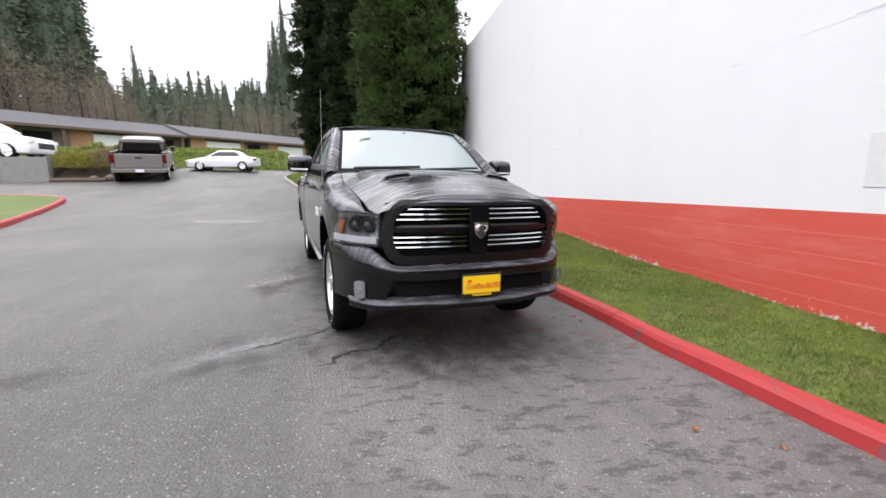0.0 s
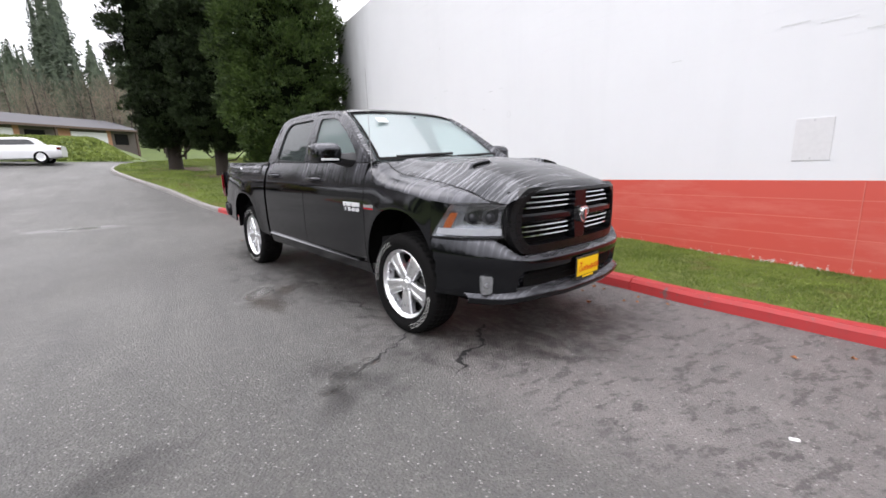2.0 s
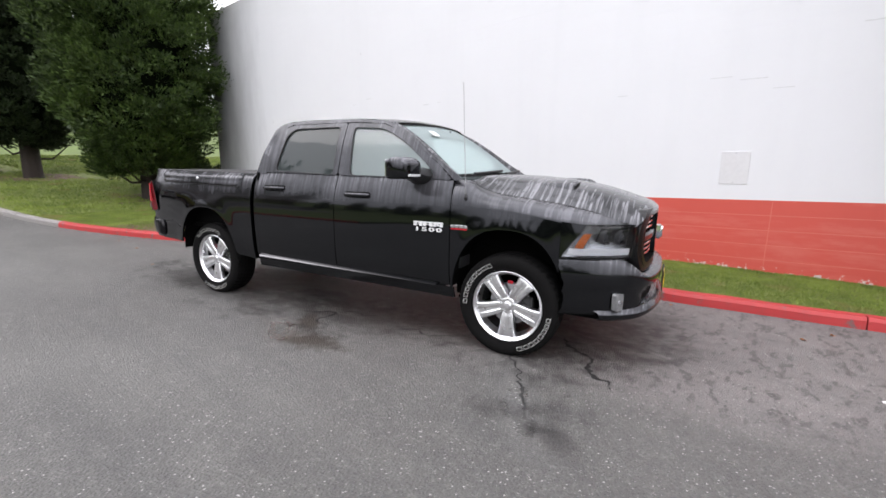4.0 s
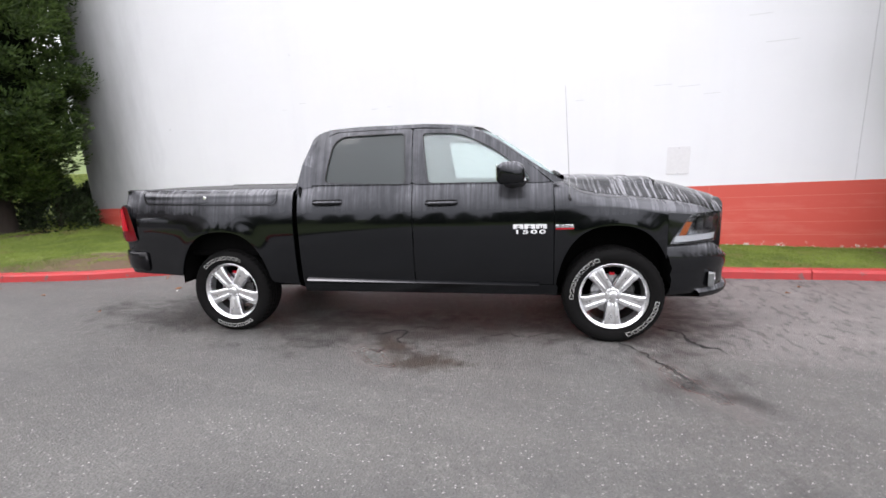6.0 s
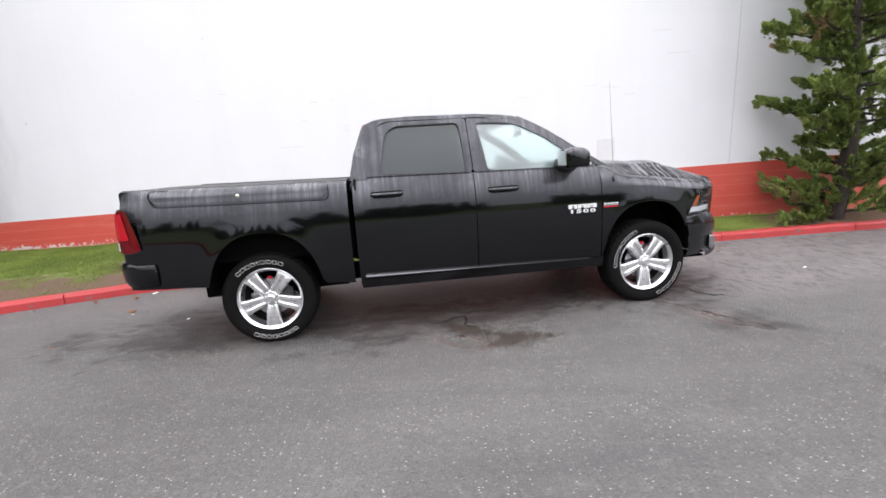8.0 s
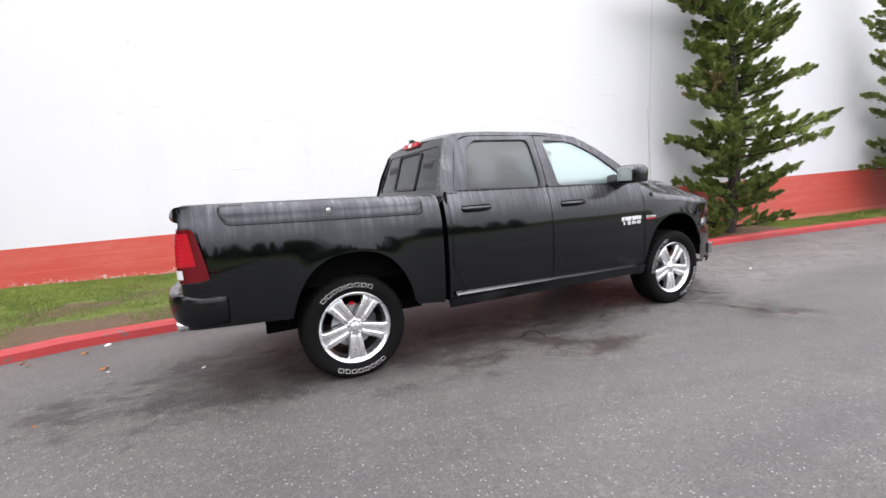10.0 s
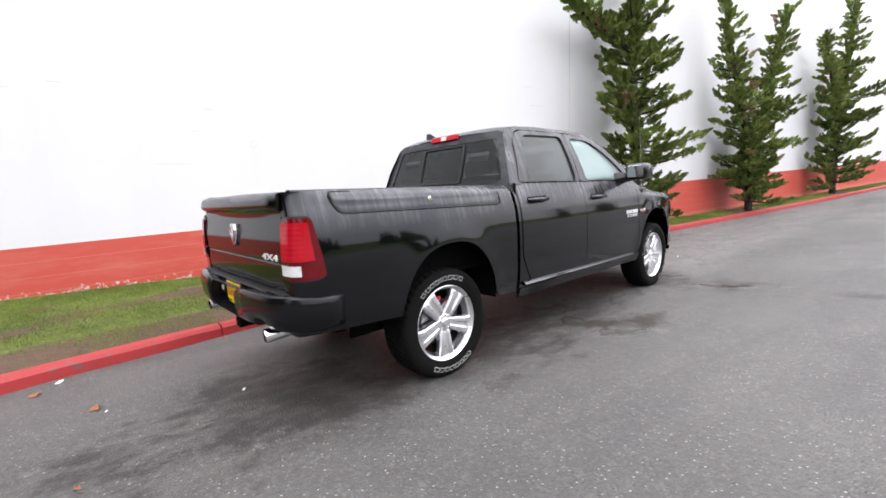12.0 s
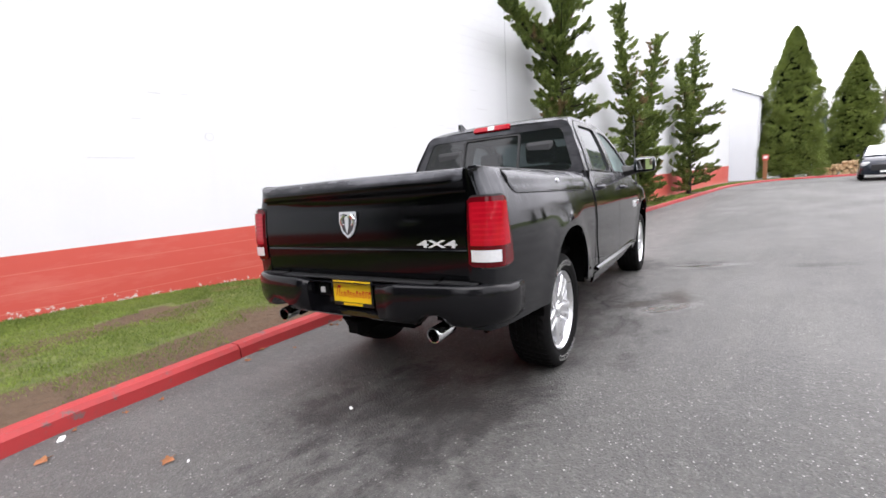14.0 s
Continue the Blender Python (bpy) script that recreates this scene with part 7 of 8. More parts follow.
def crack(name, pts, width, seed):
    rng = random.Random(seed)
    line = smooth_line([Vector((x, y, 0)) for x, y in pts], 0.035)
    bm = bmesh.new()
    rows = []
    for i, p in enumerate(line):
        d = (line[min(i + 1, len(line) - 1)] - line[max(i - 1, 0)]).normalized()
        n = Vector((-d[1], d[0], 0))
        w = width * rng.uniform(0.15, 1.0) * min(1, (len(line) - i) / 8, (i + 1) / 4)
        c = p + n * rng.uniform(-0.018, 0.018)
        rows.append([(*(c + n * w)[:2], ground_z(c[0], c[1]) + 0.004), (*(c - n * w)[:2], ground_z(c[0], c[1]) + 0.004)])
    quad_strip(bm, rows)
    tagged(structure(name, bm, CRACK, "open crack in the asphalt", "crack"))


crack("asphalt_crack", [(-0.30, -0.22), (-0.48, -0.36), (-0.59, -0.57), (-0.78, -0.60), (-0.91, -0.71), (-0.90, -0.78), (-1.02, -0.84)], 0.023, 1)
crack("asphalt_crack", [(-0.85, 0.06), (-1.04, -0.12), (-1.16, -0.24), (-1.28, -0.29), (-1.49, -0.43), (-1.70, -0.54)], 0.011, 2)
crack("asphalt_crack", [(-1.35, 2.14), (-1.31, 2.02), (-1.22, 1.93), (-1.16, 1.82), (-1.30, 1.81), (-1.44, 1.77), (-1.47, 1.60)], 0.016, 3)
crack("asphalt_crack", [(-1.16, 1.82), (-1.02, 1.70), (-1.05, 1.55), (-0.86, 1.40)], 0.012, 4)
crack("asphalt_crack", [(-1.2, 1.1), (-1.0, 0.9), (-1.05, 0.7), (-0.8, 0.45)], 0.010, 5)


# ---- the lot's far side: island, terrace, bank, garages ----
def kerbed_island():
    line = smooth_line([Vector(p) for p in ((-7.9, 5.0), (-8.95, 8.0), (-10.3, 11.1), (-11.15, 13.6), (-11.55, 14.7), (-12.3, 15.25), (-14.4, 15.7), (-20, 16.2), (-28, 16.5))], 0.5)
    hold = tagged(new("island_kerb"), "faded red concrete kerb round a grass island", "kerb", kind="structure")
    nor = kerb_normals(line)
    i = 0
    while i < len(line) - 1:
        j = min(len(line) - 1, i + 4)
        bm = bmesh.new()
        rows = []
        for k in range(i, j + 1):
            p, n = line[k], nor[k]
            z = ground_z(p[0], p[1])
            rows.append([(p[0] + n[0] * u, p[1] + n[1] * u, z + h) for u, h in ((0, -0.1), (0.02, 0.11), (0.05, 0.14), (0.14, 0.14), (0.16, 0.12), (0.16, -0.1))])
        vs, _ = quad_strip(bm, rows)
        bm.faces.new(vs[0])
        bm.faces.new(vs[-1])
        bmesh.ops.recalc_face_normals(bm, faces=bm.faces[:])
        part("kerb_stone", bm, KERB_RED, hold)
        i = j
    bm = bmesh.new()
    rows = [[(p[0] + n[0] * 0.15 + (-30 - p[0]) * t, p[1] + n[1] * 0.15 + (2 - p[1]) * t * 0.5, ground_z(p[0] + (-30 - p[0]) * t, p[1] + (2 - p[1]) * t * 0.5) + 0.125) for t in np.linspace(0, 1, 8)] for p, n in zip(line, nor)]
    quad_strip(bm, rows)
    structure("island_grass", bm, GRASS_FAR, "grass island in the lot", "lawn", True)


def terrace():
    z = ground_z(-16, 20)
    hold = tagged(new("retaining_wall"), "low grey concrete retaining wall below a parked car", "wall", kind="structure")
    for k in range(6):
        x1 = -15.3 - 2.0 * k
        part("wall_block", new_box(x1 - 1.985, x1, 20.1, 20.45, z - 0.3, z + 1.20, 0.015), CONCRETE, hold)
    bm = bmesh.new()
    box(bm, -30, -15.35, 20.45, 29, z - 0.3, z + 1.14)
    structure("terrace", bm, ASPHALT, "raised asphalt parking terrace", "pavement")
    # planted bed with timber edging
    bm = bmesh.new()
    rows = []
    for x in np.linspace(-15.35, -11.9, 10):
        t = (x + 15.35) / 3.45
        rows.append([(x, y, ground_z(x, y) + 0.05 + (0.8 * (1 - t) + 0.05) * ease(20.2, 22.4, y)) for y in (20.3, 20.8, 21.4, 22.2, 24, 26.5)])
    quad_strip(bm, rows)
    structure("planted_bed", bm, SOIL, "sloping mulched bed", "bed", True)
    for k, (x0, y0, x1, y1) in enumerate(((-15.3, 20.15, -12.9, 20.2), (-12.9, 20.2, -11.9, 21.2), (-11.9, 21.2, -11.7, 24.0))):
        bm = bmesh.new()
        za, zb = ground_z(x0, y0), ground_z(x1, y1)
        tube(bm, [(x0, y0, za + 0.08), (x1, y1, zb + 0.08)], 0.13, 6)
        ob = new("timber_edging", mesh_of(bm, "timber_edging", TIMBER))
        tagged(ob, "dark weathered timber edging of a planted bed", "edging")
    for k, (x, y, r, h, mat) in enumerate(((-14.9, 20.9, 0.7, 0.8, SHRUB), (-14.1, 20.8, 0.75, 0.8, SHRUB), (-13.1, 21.0, 0.85, 1.0, TAN_SHRUB), (-14.4, 22.4, 1.0, 1.1, HEDGE), (-13.3, 22.8, 0.9, 1.0, HEDGE), (-12.5, 20.8, 0.4, 0.45, HEDGE))):
        round_shrub(x, y, ground_z(x, y) + 0.15 + 0.45 * (x < -12.8), r, h, mat, ("yellow-green rounded shrub in the bed", "yellow-green rounded shrub in the bed", "brown twiggy shrub in the bed", "green leafy shrub in the bed", "green leafy shrub in the bed", "small green shrub at the bed's edge")[k], 50 + k, 2600, 0.10, "shrub", "shrubs in the bed")
    for x, y, r in ((-12.9, 20.5, 0.2), (-13.6, 20.45, 0.16)):
        bm = bmesh.new()
        bmesh.ops.create_icosphere(bm, subdivisions=2, radius=r)
        for v in bm.verts:
            v.co *= 1 + 0.25 * noise.noise(v.co * 6 + Vector((x, y, 0)))
            v.co.z *= 0.7
        ob = new("boulder", mesh_of(bm, "boulder", CONCRETE))
        ob.location = (x, y, ground_z(x, y) + r * 0.4 + 0.1)
        tagged(ob, "grey boulder at the edge of the bed", "stone")


def bank_z(x, y):
    return ground_z(x, y) + 1.35 * ease(26.9 - 0.06 * (x + 9), 31.5, y) * ease(-4.2, -6.8, x) + 0.0


def bank():
    bm = bmesh.new()
    xs, ys = np.arange(-40, -3.9, 0.6), list(np.arange(26.4, 33, 0.6)) + [36, 42, 50, 60]
    sheet(bm, xs, ys, lambda x, y: bank_z(x, y) + 0.03 + 0.06 * noise.noise(Vector((x, y, 0))))
    structure("grass_bank", bm, GRASS_FAR, "ivy-green grass bank below the garages", "bank", True)
    rng = np.random.default_rng(9)
    n = 26000
    C = np.stack([rng.uniform(-26, -4.2, n), rng.uniform(26.7, 34, n), np.zeros(n)], 1)
    C = C[C[:, 0] < -4.4 - 0.25 * np.maximum(0, 28 - C[:, 1])]
    C[:, 2] = [bank_z(x, y) + 0.08 for x, y, _ in C]
    D = rng.normal(scale=0.8, size=(len(C), 3)) + np.array([0, -0.4, 1])
    me = leaves_mesh("bank_plants", C, D, rng.uniform(0.12, 0.26, len(C)), rng, 0.3)
    me.materials.append(HEDGE)
    tagged(new("bank_plants", me), "low green ground cover on the bank", "plants", kind="stuff")


def garages():
    """Long low garage row, stepping back behind the bank."""
    u, n = Vector((0.63, 0.776, 0)).normalized(), Vector((0.776, -0.63, 0)).normalized()
    for k in range(4):
        base = Vector((-31.0, 31.0, 0)) + u * (10.2 * k) - n * (0.6 * (k % 2))
        z = 3.1 + 0.05 * k
        m = Matrix.Translation((base[0], base[1], z)) @ Matrix(((u[0], -n[0], 0, 0), (u[1], -n[1], 0, 0), (0, 0, 1, 0), (0, 0, 0, 1)))
        t = thing("garage_row", "low brown garage with white doors and a grey shingle roof", "garage", m, "garages behind the bank")
        bm = bmesh.new()
        box(bm, 0, 10, 0.25, 7.5, -0.8, 2.55)
        part("wall", bm, DARK_WALL, t)
        bm = bmesh.new()
        prism(bm, [(-0.7, 2.42), (-0.7, 2.55), (3.9, 3.95), (8.3, 2.55), (8.3, 2.42)], "x", -0.3, 10.1)
        part("roof", bm, SHINGLE, t)
        part("fascia", new_box(-0.3, 10.1, -0.74, -0.70, 2.36, 2.58), TIMBER, t)
        for x in (0.0, 6.0):
            part("side_panel", new_box(x, x + (1.7 if x == 0 else 0.5), 0.16, 0.28, -0.6, 2.45), BROWN_WALL, t)
        door = part("garage_door", new_box(1.75, 5.95, 0.12, 0.24, -0.6, 2.15), DOOR_WHITE, t)
        for j in range(4):
            part("door_panel", new_box(1.80, 5.90, 0.095, 0.12, -0.55 + 0.66 * j, 0.06 + 0.66 * j, 0.01), DOOR_WHITE, door)
        part("window", new_box(7.0, 8.8, 0.18, 0.26, 0.9, 2.1), GAP_BLACK, t)
        part("post", new_box(9.2, 9.4, -0.6, -0.4, -0.8, 2.45), TIMBER, t)


kerbed_island()
terrace()
bank()
garages()


# ---- parked cars ----
def side_loft(bm, sections, mi=0):
    """A car shell from cross-sections along y: (y, half width low, half width high, z low, z mid, z high)."""
    rows = []
    for y, wl, wm, wh, zl, zm, zh in sections:
        half = [(0, zl), (wl * 0.9, zl), (wl, zl + 0.05), (wm, zm), (wm * 0.995, zm + (zh - zm) * 0.55), (wh, zh - 0.02), (wh * 0.85, zh), (0, zh + 0.015)]
        rows.append([(x, y, z) for x, z in half] + [(-x, y, z) for x, z in half[-2:0:-1]])
    vs, _ = quad_strip(bm, rows, True, mi)
    bm.faces.new(vs[0])
    bm.faces.new(vs[-1])
    bmesh.ops.recalc_face_normals(bm, faces=bm.faces[:])


def car_wheels(t, ys, track, r):
    for y in ys:
        for s in (-1, 1):
            bm = bmesh.new()
            lathe(bm, [(r * 0.62, -0.10), (r * 0.95, -0.11), (r, -0.07), (r, 0.07), (r * 0.95, 0.11), (r * 0.64, 0.10), (r * 0.62, -0.10)], 28, "x")
            w = part("tyre", bm, RUBBER, t, smooth=True)
            w.location = (s * track, y, r)
            bm = bmesh.new()
            lathe(bm, [(0.001, 0.06), (r * 0.16, 0.07), (r * 0.2, 0.05), (r * 0.58, 0.075), (r * 0.65, 0.095), (r * 0.66, 0.0)], 20, "x")
            for k in range(5):
                a = 2 * math.pi * k / 5
                tube(bm, [(0.075, r * 0.15 * math.cos(a), r * 0.15 * math.sin(a)), (0.09, r * 0.6 * math.cos(a), r * 0.6 * math.sin(a))], r * 0.08, 5)
            h = part("rim", bm, CHROME_RIM, w)
            h.matrix_basis = pose(0, 0, 0, 0, 0, 0 if s > 0 else 180)
            bm = bmesh.new()
            lathe(bm, [(r * 1.12, -0.06), (r * 1.14, 0.02), (r * 1.08, 0.02), (r * 0.9, -0.06)], 28, "x")
            a = part("wheel_arch", bm, GAP_BLACK, t)
            a.matrix_basis = Matrix.Translation((s * track, y, r + 0.02)) @ pose(0, 0, 0, 0, 0, 0 if s > 0 else 180)


def silver_pickup(m):
    t = thing("pickup_truck", "silver crew cab pickup parked with its open bed towards the lot", "truck", m)
    bm = bmesh.new()
    side_loft(bm, [(-2.75, 0.75, 0.80, 0.72, 0.5, 0.75, 1.02), (-2.6, 0.92, 0.94, 0.84, 0.45, 0.75, 1.10), (-1.6, 0.96, 0.98, 0.86, 0.45, 0.8, 1.16), (-1.1, 0.96, 0.98, 0.88, 0.45, 0.8, 1.20), (1.05, 0.96, 0.98, 0.9, 0.45, 0.8, 1.22)])
    part("body", bm, SILVER, t, smooth=True)
    bm = bmesh.new()
    side_loft(bm, [(-0.95, 0.86, 0.85, 0.80, 1.10, 1.15, 1.22), (-0.25, 0.88, 0.80, 0.68, 1.10, 1.5, 1.84), (0.75, 0.88, 0.80, 0.68, 1.10, 1.5, 1.86), (1.05, 0.88, 0.82, 0.72, 1.10, 1.45, 1.74)])
    part("cab", bm, SILVER, t, smooth=True)
    for s in (-1, 1):
        part("bed_side", new_box(*sorted((s * 0.84, s * 0.97)), 1.08, 2.72, 0.52, 1.24, 0.02), SILVER, t)
        part("bed_rail", new_box(*sorted((s * 0.80, s * 0.98)), 1.08, 2.74, 1.235, 1.29, 0.01), TRIM_BLACK, t)
        part("taillight", new_box(*sorted((s * 0.82, s * 0.975)), 2.69, 2.755, 0.86, 1.20, 0.01), RED_LENS, t)
        bm = bmesh.new()
        vs = [bm.verts.new((s * x, y, z)) for x, y, z in ((0.885, -0.50, 1.28), (0.812, -0.10, 1.69), (0.812, 0.88, 1.69), (0.885, 0.98, 1.28))]
        bm.faces.new(vs)
        part("side_window", bm, GLASS_REAR, t)
        part("mirror", new_box(*sorted((s * 0.98, s * 1.16)), -0.62, -0.48, 1.18, 1.40, 0.03), TRIM_BLACK, t)
    part("bed_floor", new_box(-0.85, 0.85, 1.08, 2.70, 0.62, 0.68), LINER, t)
    part("tailgate", new_box(-0.81, 0.81, 2.66, 2.74, 0.66, 1.22, 0.015), SILVER, t)
    part("rear_bumper", new_box(-0.95, 0.95, 2.70, 2.90, 0.48, 0.64, 0.03), SILVER, t)
    part("tailgate_handle", new_box(-0.12, 0.12, 2.738, 2.748, 1.04, 1.10, 0.004), GAP_BLACK, t)
    part("number_plate", new_box(-0.15, 0.15, 2.895, 2.905, 0.50, 0.62), SIGN_WHITE, t)
    bm = bmesh.new()
    vs = [bm.verts.new(p) for p in ((-0.74, 1.058, 1.26), (-0.66, 1.058, 1.64), (0.66, 1.058, 1.64), (0.74, 1.058, 1.26))]
    bm.faces.new(vs)
    part("rear_window", bm, GLOSS_BLACK, t)
    part("bed_front", new_box(-0.84, 0.84, 1.08, 1.12, 0.68, 1.26), LINER, t)
    for y, z0, z1 in ((1.2, 1.24, 1.62),):
        bm = bmesh.new()
        tube(bm, [(-0.85, y, z0), (-0.78, y - 0.02, z1), (0.78, y - 0.02, z1), (0.85, y, z0)], 0.035, 8)
        part("bed_bar", bm, TRIM_BLACK, t)
    car_wheels(t, (-1.75, 1.85), 0.86, 0.38)
    return t


def saloon(m, paint, label, tall=0.0, kind="car"):
    t = thing("parked_car", label, kind, m)
    h = tall
    bm = bmesh.new()
    side_loft(bm, [(-2.35, 0.60, 0.68, 0.55, 0.28, 0.5, 0.66 + h * 0.5), (-2.2, 0.84, 0.86, 0.72, 0.24, 0.5, 0.76 + h * 0.6), (-1.4, 0.89, 0.91, 0.78, 0.24, 0.55, 0.90 + h * 0.7), (-0.9, 0.89, 0.91, 0.80, 0.24, 0.6, 0.97 + h * 0.7), (0.9, 0.89, 0.91, 0.80, 0.24, 0.6, 0.98 + h * 0.8), (1.9, 0.88, 0.90, 0.76, 0.26, 0.6, 0.98 + h), (2.3, 0.74, 0.80, 0.66, 0.34, 0.6, 0.92 + h)])
    part("body", bm, paint, t, smooth=True)
    bm = bmesh.new()
    back = 2.15 if tall else 1.55
    side_loft(bm, [(-1.05, 0.80, 0.78, 0.74, 0.90 + h * 0.6, 0.93 + h * 0.6, 0.97 + h * 0.7), (-0.2, 0.80, 0.70, 0.58, 0.90 + h * 0.6, 1.2 + h, 1.42 + h), (0.7, 0.80, 0.70, 0.58, 0.90 + h * 0.6, 1.2 + h, 1.44 + h), (back - 0.4, 0.80, 0.70, 0.58, 0.90 + h * 0.6, 1.15 + h, 1.36 + h), (back, 0.78, 0.74, 0.68, 0.88 + h * 0.6, 0.95 + h, 1.0 + h)])
    part("cabin", bm, paint, t, smooth=True)
    for s in (-1, 1):
        bm = bmesh.new()
        vs = [bm.verts.new((s * x, y, z)) for x, y, z in ((0.800, -0.70, 1.02 + h * 0.75), (0.715, -0.15, 1.32 + h), (0.715, back - 0.55, 1.30 + h), (0.795, back - 0.30, 1.03 + h * 0.8))]
        bm.faces.new(vs)
        part("side_window", bm, GLASS_REAR, t)
        part("headlight", new_box(*sorted((s * 0.55, s * 0.86)), -2.32, -2.1, 0.58 + h * 0.4, 0.72 + h * 0.5, 0.03), LENS_CLEAR, t)
        part("taillight", new_box(*sorted((s * 0.55, s * 0.84)), 2.1, 2.3, 0.70 + h * 0.6, 0.86 + h * 0.7, 0.03), RED_LENS, t)
        part("mirror", new_box(*sorted((s * 0.90, s * 1.05)), -0.72, -0.58, 0.95 + h * 0.7, 1.08 + h * 0.7, 0.03), paint, t)
    bm = bmesh.new()
    vs = [bm.verts.new(p) for p in ((-0.72, -1.02, 0.985 + h * 0.72), (-0.56, -0.27, 1.395 + h), (0.56, -0.27, 1.395 + h), (0.72, -1.02, 0.985 + h * 0.72))]
    bm.faces.new(vs)
    bmesh.ops.translate(bm, vec=(0, -0.03, 0.03), verts=bm.verts[:])
    part("windscreen", bm, GLASS_REAR, t)
    part("grille", new_box(-0.5, 0.5, -2.37, -2.3, 0.45, 0.62 + h * 0.4, 0.02), TRIM_BLACK, t)
    part("number_plate", new_box(-0.15, 0.15, -2.39, -2.36, 0.36, 0.45), SIGN_WHITE, t)
    car_wheels(t, (-1.4, 1.4), 0.80, 0.33 + tall * 0.06)
    return t


silver_pickup(Matrix.Translation((-12.1, 22.6, ground_z(-12.15, 22.35) - 0.05)) @ pose(0, 0, 0, -6.5, 0, 198) @ Matrix.Scale(1.16, 4))
saloon(Matrix.Translation((-19.2, 22.2, ground_z(-16, 20) + 1.14)) @ pose(0, 0, 0, 0, 0, 90) @ Matrix.Scale(1.15, 4), CAR_WHITE, "white hatchback parked on the raised terrace", 0.22)
saloon(Matrix.Translation((-8.9, 25.2, ground_z(-8.9, 25.2))) @ pose(0, 0, 0, 0, 0, -90) @ Matrix.Scale(0.85, 4), CAR_WHITE, "low white car on the back street")
saloon(Matrix.Translation((-4.55, -26.6, ground_z(-4.55, -26.6))) @ pose(0, 0, 0, 0, 0, 180), CAR_NAVY, "dark blue sport utility parked facing up the lane", 0.32)


# ---- the lane's far end ----
def far_end():
    bm = bmesh.new()
    prism(bm, [(2.2, 0.0), (2.2, 6.9), (4.2, 7.9), (13, 7.9), (13, 0.0)], "y", -50, -37.5)
    t = thing("white_annex", "white painted annex with a shallow gable roof", "building", Matrix.Translation((0, 0, 0.2)))
    part("wall", bm, WALL_WHITE, t)
    bm = bmesh.new()
    prism(bm, [(2.0, 6.85), (4.2, 7.95), (13.1, 7.95), (13.1, 8.05), (4.1, 8.05), (2.0, 6.95)], "y", -50.2, -37.3)
    part("roof", bm, TRIM_WHITE, t)
    part("downpipe", new_box(2.1, 2.2, -37.9, -37.8, 0.0, 6.6), TRIM_WHITE, t)
    x, y = 0.95, -31.3
    t = thing("sign_post", "small red and white sign on a wooden post", "sign", Matrix.Translation((x, y, ground_z(x, y) + 0.1)))
    part("post", new_box(-0.12, 0.12, -0.06, 0.06, -0.2, 1.70, 0.008), POST_WOOD, t)
    face = part("sign_face", new_box(-0.18, 0.18, 0.062, 0.075, 1.36, 1.74, 0.004), SIGN_RED, t)
    part("sign_band", new_box(-0.12, 0.12, 0.075, 0.079, 1.46, 1.66), SIGN_WHITE, face)
    rng = random.Random(4)
    t = thing("log_pile", "stacked pile of pale split firewood", "firewood", Matrix.Translation((-2.5, -40, ground_z(-2.5, -40))))
    for row in range(5):
        for k in range(12 - (row * 2 if row > 2 else row // 2)):
            bm = bmesh.new()
            r = rng.uniform(0.10, 0.14)
            tube(bm, [(0, -0.3, 0), (0, 0.3, 0)], r, 6)
            ob = part("log", bm, WOOD_PALE, t)
            ob.matrix_basis = Matrix.Translation((-1.5 + 0.26 * k + 0.13 * (row % 2) + rng.uniform(-0.06, 0.06), rng.uniform(-0.15, 0.15), 0.13 + 0.21 * row + rng.uniform(-0.03, 0.03))) @ pose(0, 0, 0, rng.uniform(-9, 9), rng.uniform(0, 60), rng.uniform(-25, 25))
    t = thing("pale_house", "pale house beyond the lane with a grey roof", "house", Matrix.Translation((-8.5, -66, 0.3)))
    part("wall", new_box(-4, 4, -4, 4, -0.5, 5.2), TRIM_WHITE, t)
    bm = bmesh.new()
    prism(bm, [(-4.6, 5.0), (0, 7.2), (4.6, 5.0), (4.6, 5.2), (0, 7.4), (-4.6, 5.2)], "y", -4.5, 4.5)
    part("roof", bm, SHINGLE, t)
    for x in (-2.2, 1.8):
        part("window", new_box(x - 0.6, x + 0.6, 4.0, 4.04, 1.6, 3.0), GAP_BLACK, t)


far_end()
columnar_cedar(0.25, -39.0, 11.6, 2.45, 0.1, HEDGE, "huge dense clipped conifer tapering to a point beside the lane", 41, 3000, 0.10, 60, cone=True)
columnar_cedar(-3.55, -46.5, 10.2, 2.2, 0.1, HEDGE, "dense pointed conifer beyond the log pile", 42, 2200, 0.11, 60, cone=True)


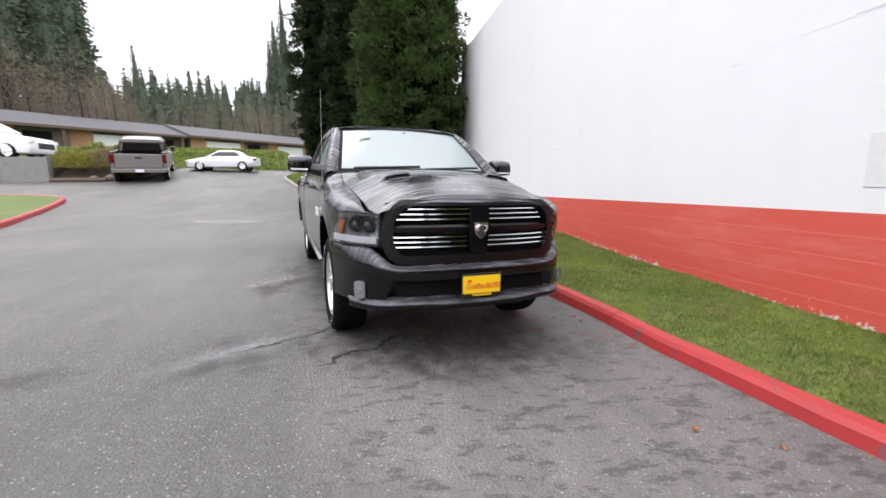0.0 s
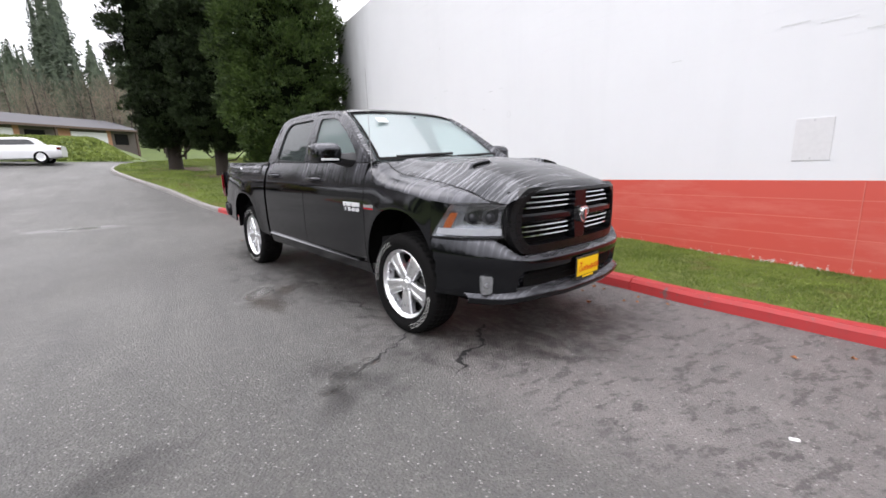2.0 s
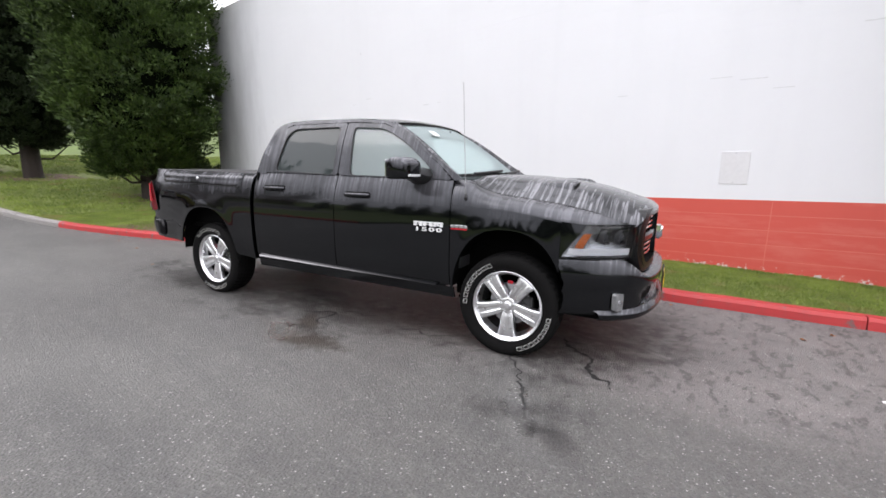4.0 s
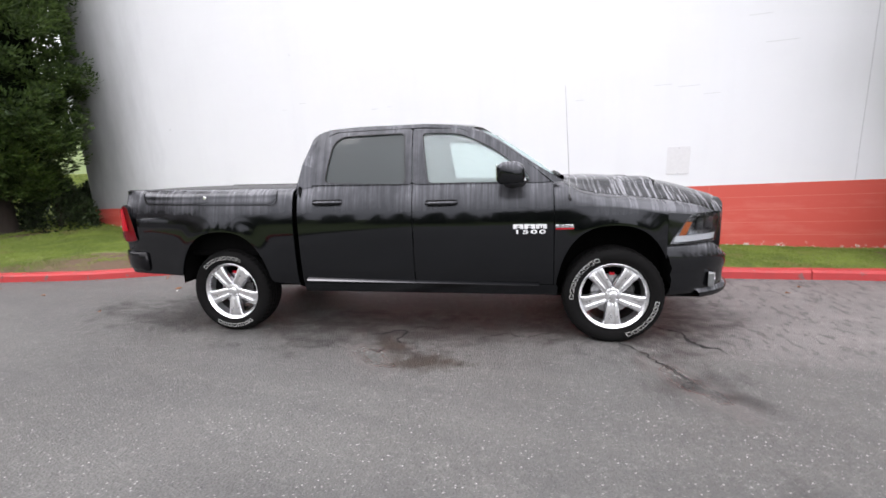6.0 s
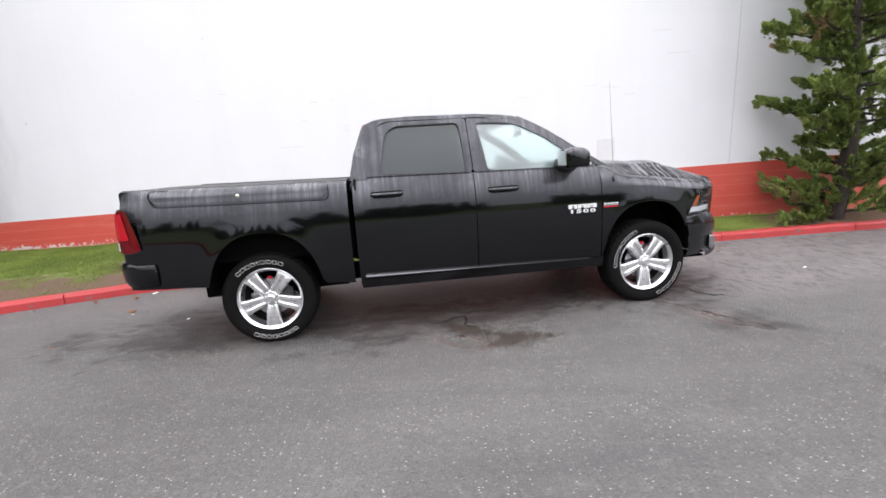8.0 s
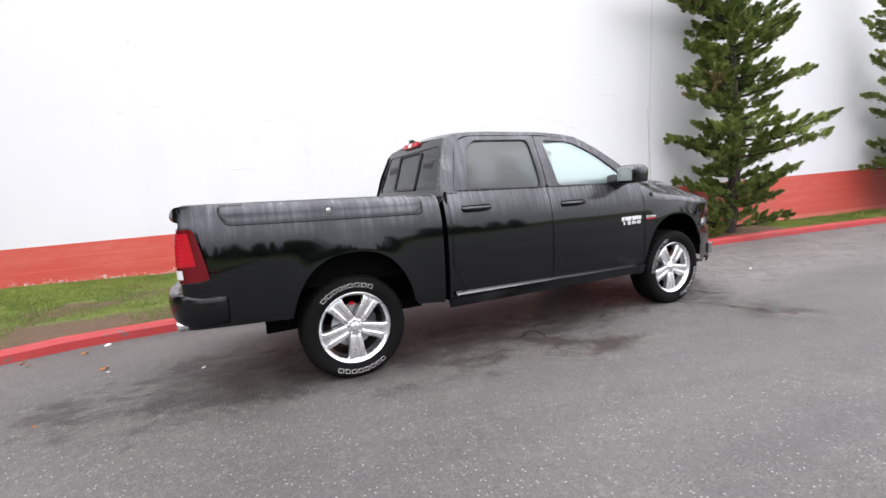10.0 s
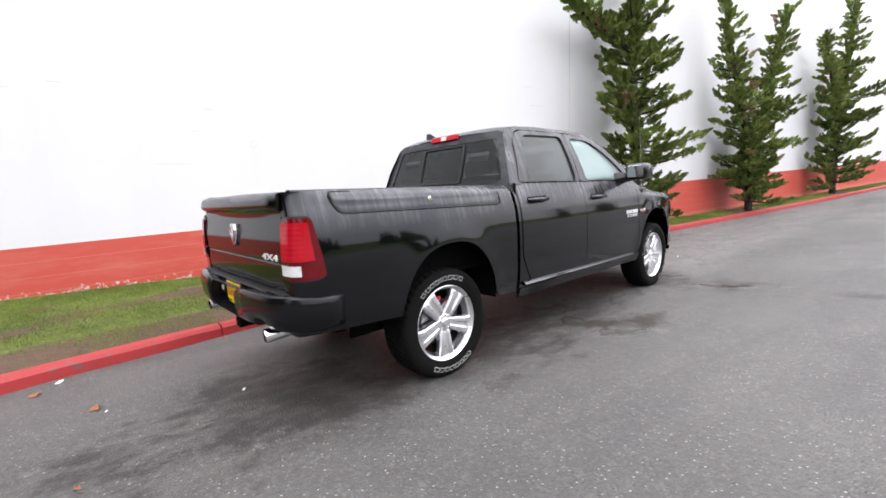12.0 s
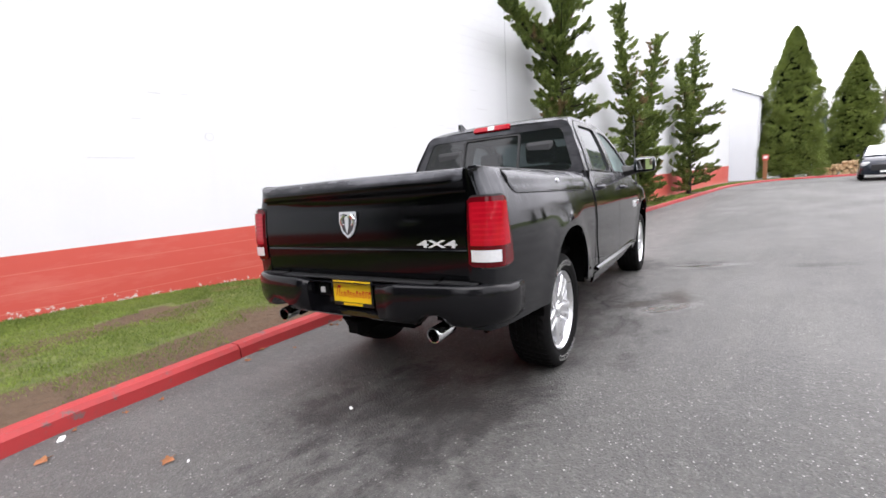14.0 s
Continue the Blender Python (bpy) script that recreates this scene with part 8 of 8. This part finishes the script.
# ---- woods ----
def woods():
    """Firs and bare trees on the hill and beyond the lot, as one body of wood."""
    rng = np.random.default_rng(77)
    C, D, S, twig = [], [], [], [[], [], []]
    bm = bmesh.new()
    cones = bmesh.new()

    def fir(x, y, h, bare=0.25, wide=0.16, fine=1):
        z0 = ground_z(x, y) + far_z(x, y) - 0.5
        tube(bm, [(x, y, z0), (x, y, z0 + h * 0.6), (x, y, z0 + h)], [h * 0.012 + 0.05, h * 0.008, 0.02], 5)
        tube(cones, [(x, y, z0 + bare * h + 0.04 * h), (x + 0.2, y, z0 + (0.5 + bare * 0.5) * h), (x, y, z0 + h * 0.97)], [0.52 * wide * h, 0.30 * wide * h, 0.03], 7)
        n = int(240 + h * 16) * fine * fine
        u = rng.uniform(0, 1, n) ** 1.25
        hh = bare * h + (1 - bare) * h * u
        layer = np.sin(hh * 5.0 / max(1, h / 14) + x) * 0.18 + 0.9
        r = wide * h * (1 - u) ** 0.85 * layer * rng.uniform(0.25, 1, n) ** 0.6 + 0.1
        a = rng.uniform(0, 2 * math.pi, n)
        C.append(np.stack([x + r * np.cos(a), y + r * np.sin(a), z0 + hh - r * 0.22], 1))
        D.append(np.stack([np.cos(a), np.sin(a), np.full(n, -0.35)], 1) + rng.normal(scale=0.25, size=(n, 3)))
        S.append((0.05 * h + 0.35) / fine ** 1.3 * rng.uniform(0.5, 1.2, n) * (1 - 0.55 * u))

    def bare(x, y, h):
        z0 = ground_z(x, y) + far_z(x, y) - 0.5
        tube(bm, [(x, y, z0), (x + 0.2, y, z0 + h * 0.5), (x, y, z0 + h * 0.9)], [0.16, 0.1, 0.02], 5)
        n = int(700 + h * 60)
        v = rng.normal(size=(n, 3))
        v /= np.linalg.norm(v, axis=1, keepdims=True)
        q = v * rng.uniform(0.2, 1, (n, 1)) ** 0.6 * np.array([h * 0.27, h * 0.27, h * 0.42])
        twig[0].append(q + np.array([x, y, z0 + h * 0.58]))
        twig[1].append(v + np.array([0, 0, 0.9]) + rng.normal(scale=0.3, size=(n, 3)))
        twig[2].append(h * 0.038 * rng.uniform(0.5, 1.3, n))

    def polar(az, d):
        return -0.64 + d * math.sin(math.radians(az)), -3.74 + d * math.cos(math.radians(az))
    for az, d, h in ((-40, 62, 32), (-38, 70, 34), (-36.5, 64, 30), (-35, 76, 36), (-33.5, 68, 33), (-32, 80, 36), (-30.5, 72, 31), (-29, 78, 37), (-28, 86, 34), (-42, 66, 30), (-45, 70, 32), (-50, 66, 30)):
        fir(*polar(az, d), h, 0.34, 0.10, 2)
    for az, d, h in ((-23.6, 92, 19), (-8.6, 118, 35), (-9.6, 122, 31), (-10.2, 128, 27)):
        fir(*polar(az, d), h, 0.35 if h > 25 else 0.15, 0.10 if h > 25 else 0.15, 2)
    for k in range(340):
        az = rng.uniform(-44, 14)
        d = rng.uniform(96, 150)
        fir(*polar(az, d), rng.uniform(11, 17) * (0.8 + d / 500), 0.03, 0.20)
    for k in range(70):
        bare(*polar(rng.uniform(-46, 2), rng.uniform(66, 94)), rng.uniform(7.5, 12))
    for k in range(60):
        bare(*polar(rng.uniform(-50, -25), rng.uniform(56, 70)), rng.uniform(8, 14))
    # unseen firs added across the road for the truck to mirror; beyond the lane
    for k in range(90):
        y = rng.uniform(-95, 60)
        fir(rng.uniform(-120, -75), y, rng.uniform(9, 19), 0.05, 0.20)
    for k in range(40):
        bare(rng.uniform(-45, 40), rng.uniform(-125, -88), rng.uniform(12, 17))
    for k in range(30):
        fir(rng.uniform(-45, 50), rng.uniform(-140, -95), rng.uniform(12, 17), 0.1, 0.18)
    me = leaves_mesh("far_woods", np.concatenate(C), np.concatenate(D), np.concatenate(S), rng, 0.22)
    me.materials.append(WOODS)
    tagged(new("wood_shade", mesh_of(cones, "wood_shade", WOODS)), "dense inner boughs of the far firs", "woods", kind="stuff")
    tagged(new("far_woods", me), "dark fir woods on the hill behind the lot", "woods", kind="stuff")
    me = leaves_mesh("bare_trees", *(np.concatenate(k) for k in twig), rng, 0.03)
    me.materials.append(TWIGS)
    tagged(new("bare_trees", me), "leafless brown trees at the edge of the woods", "trees", kind="stuff")
    tagged(new("wood_trunks", mesh_of(bm, "wood_trunks", BARK)), "straight trunks of the woods", "trunks", kind="stuff")


woods()
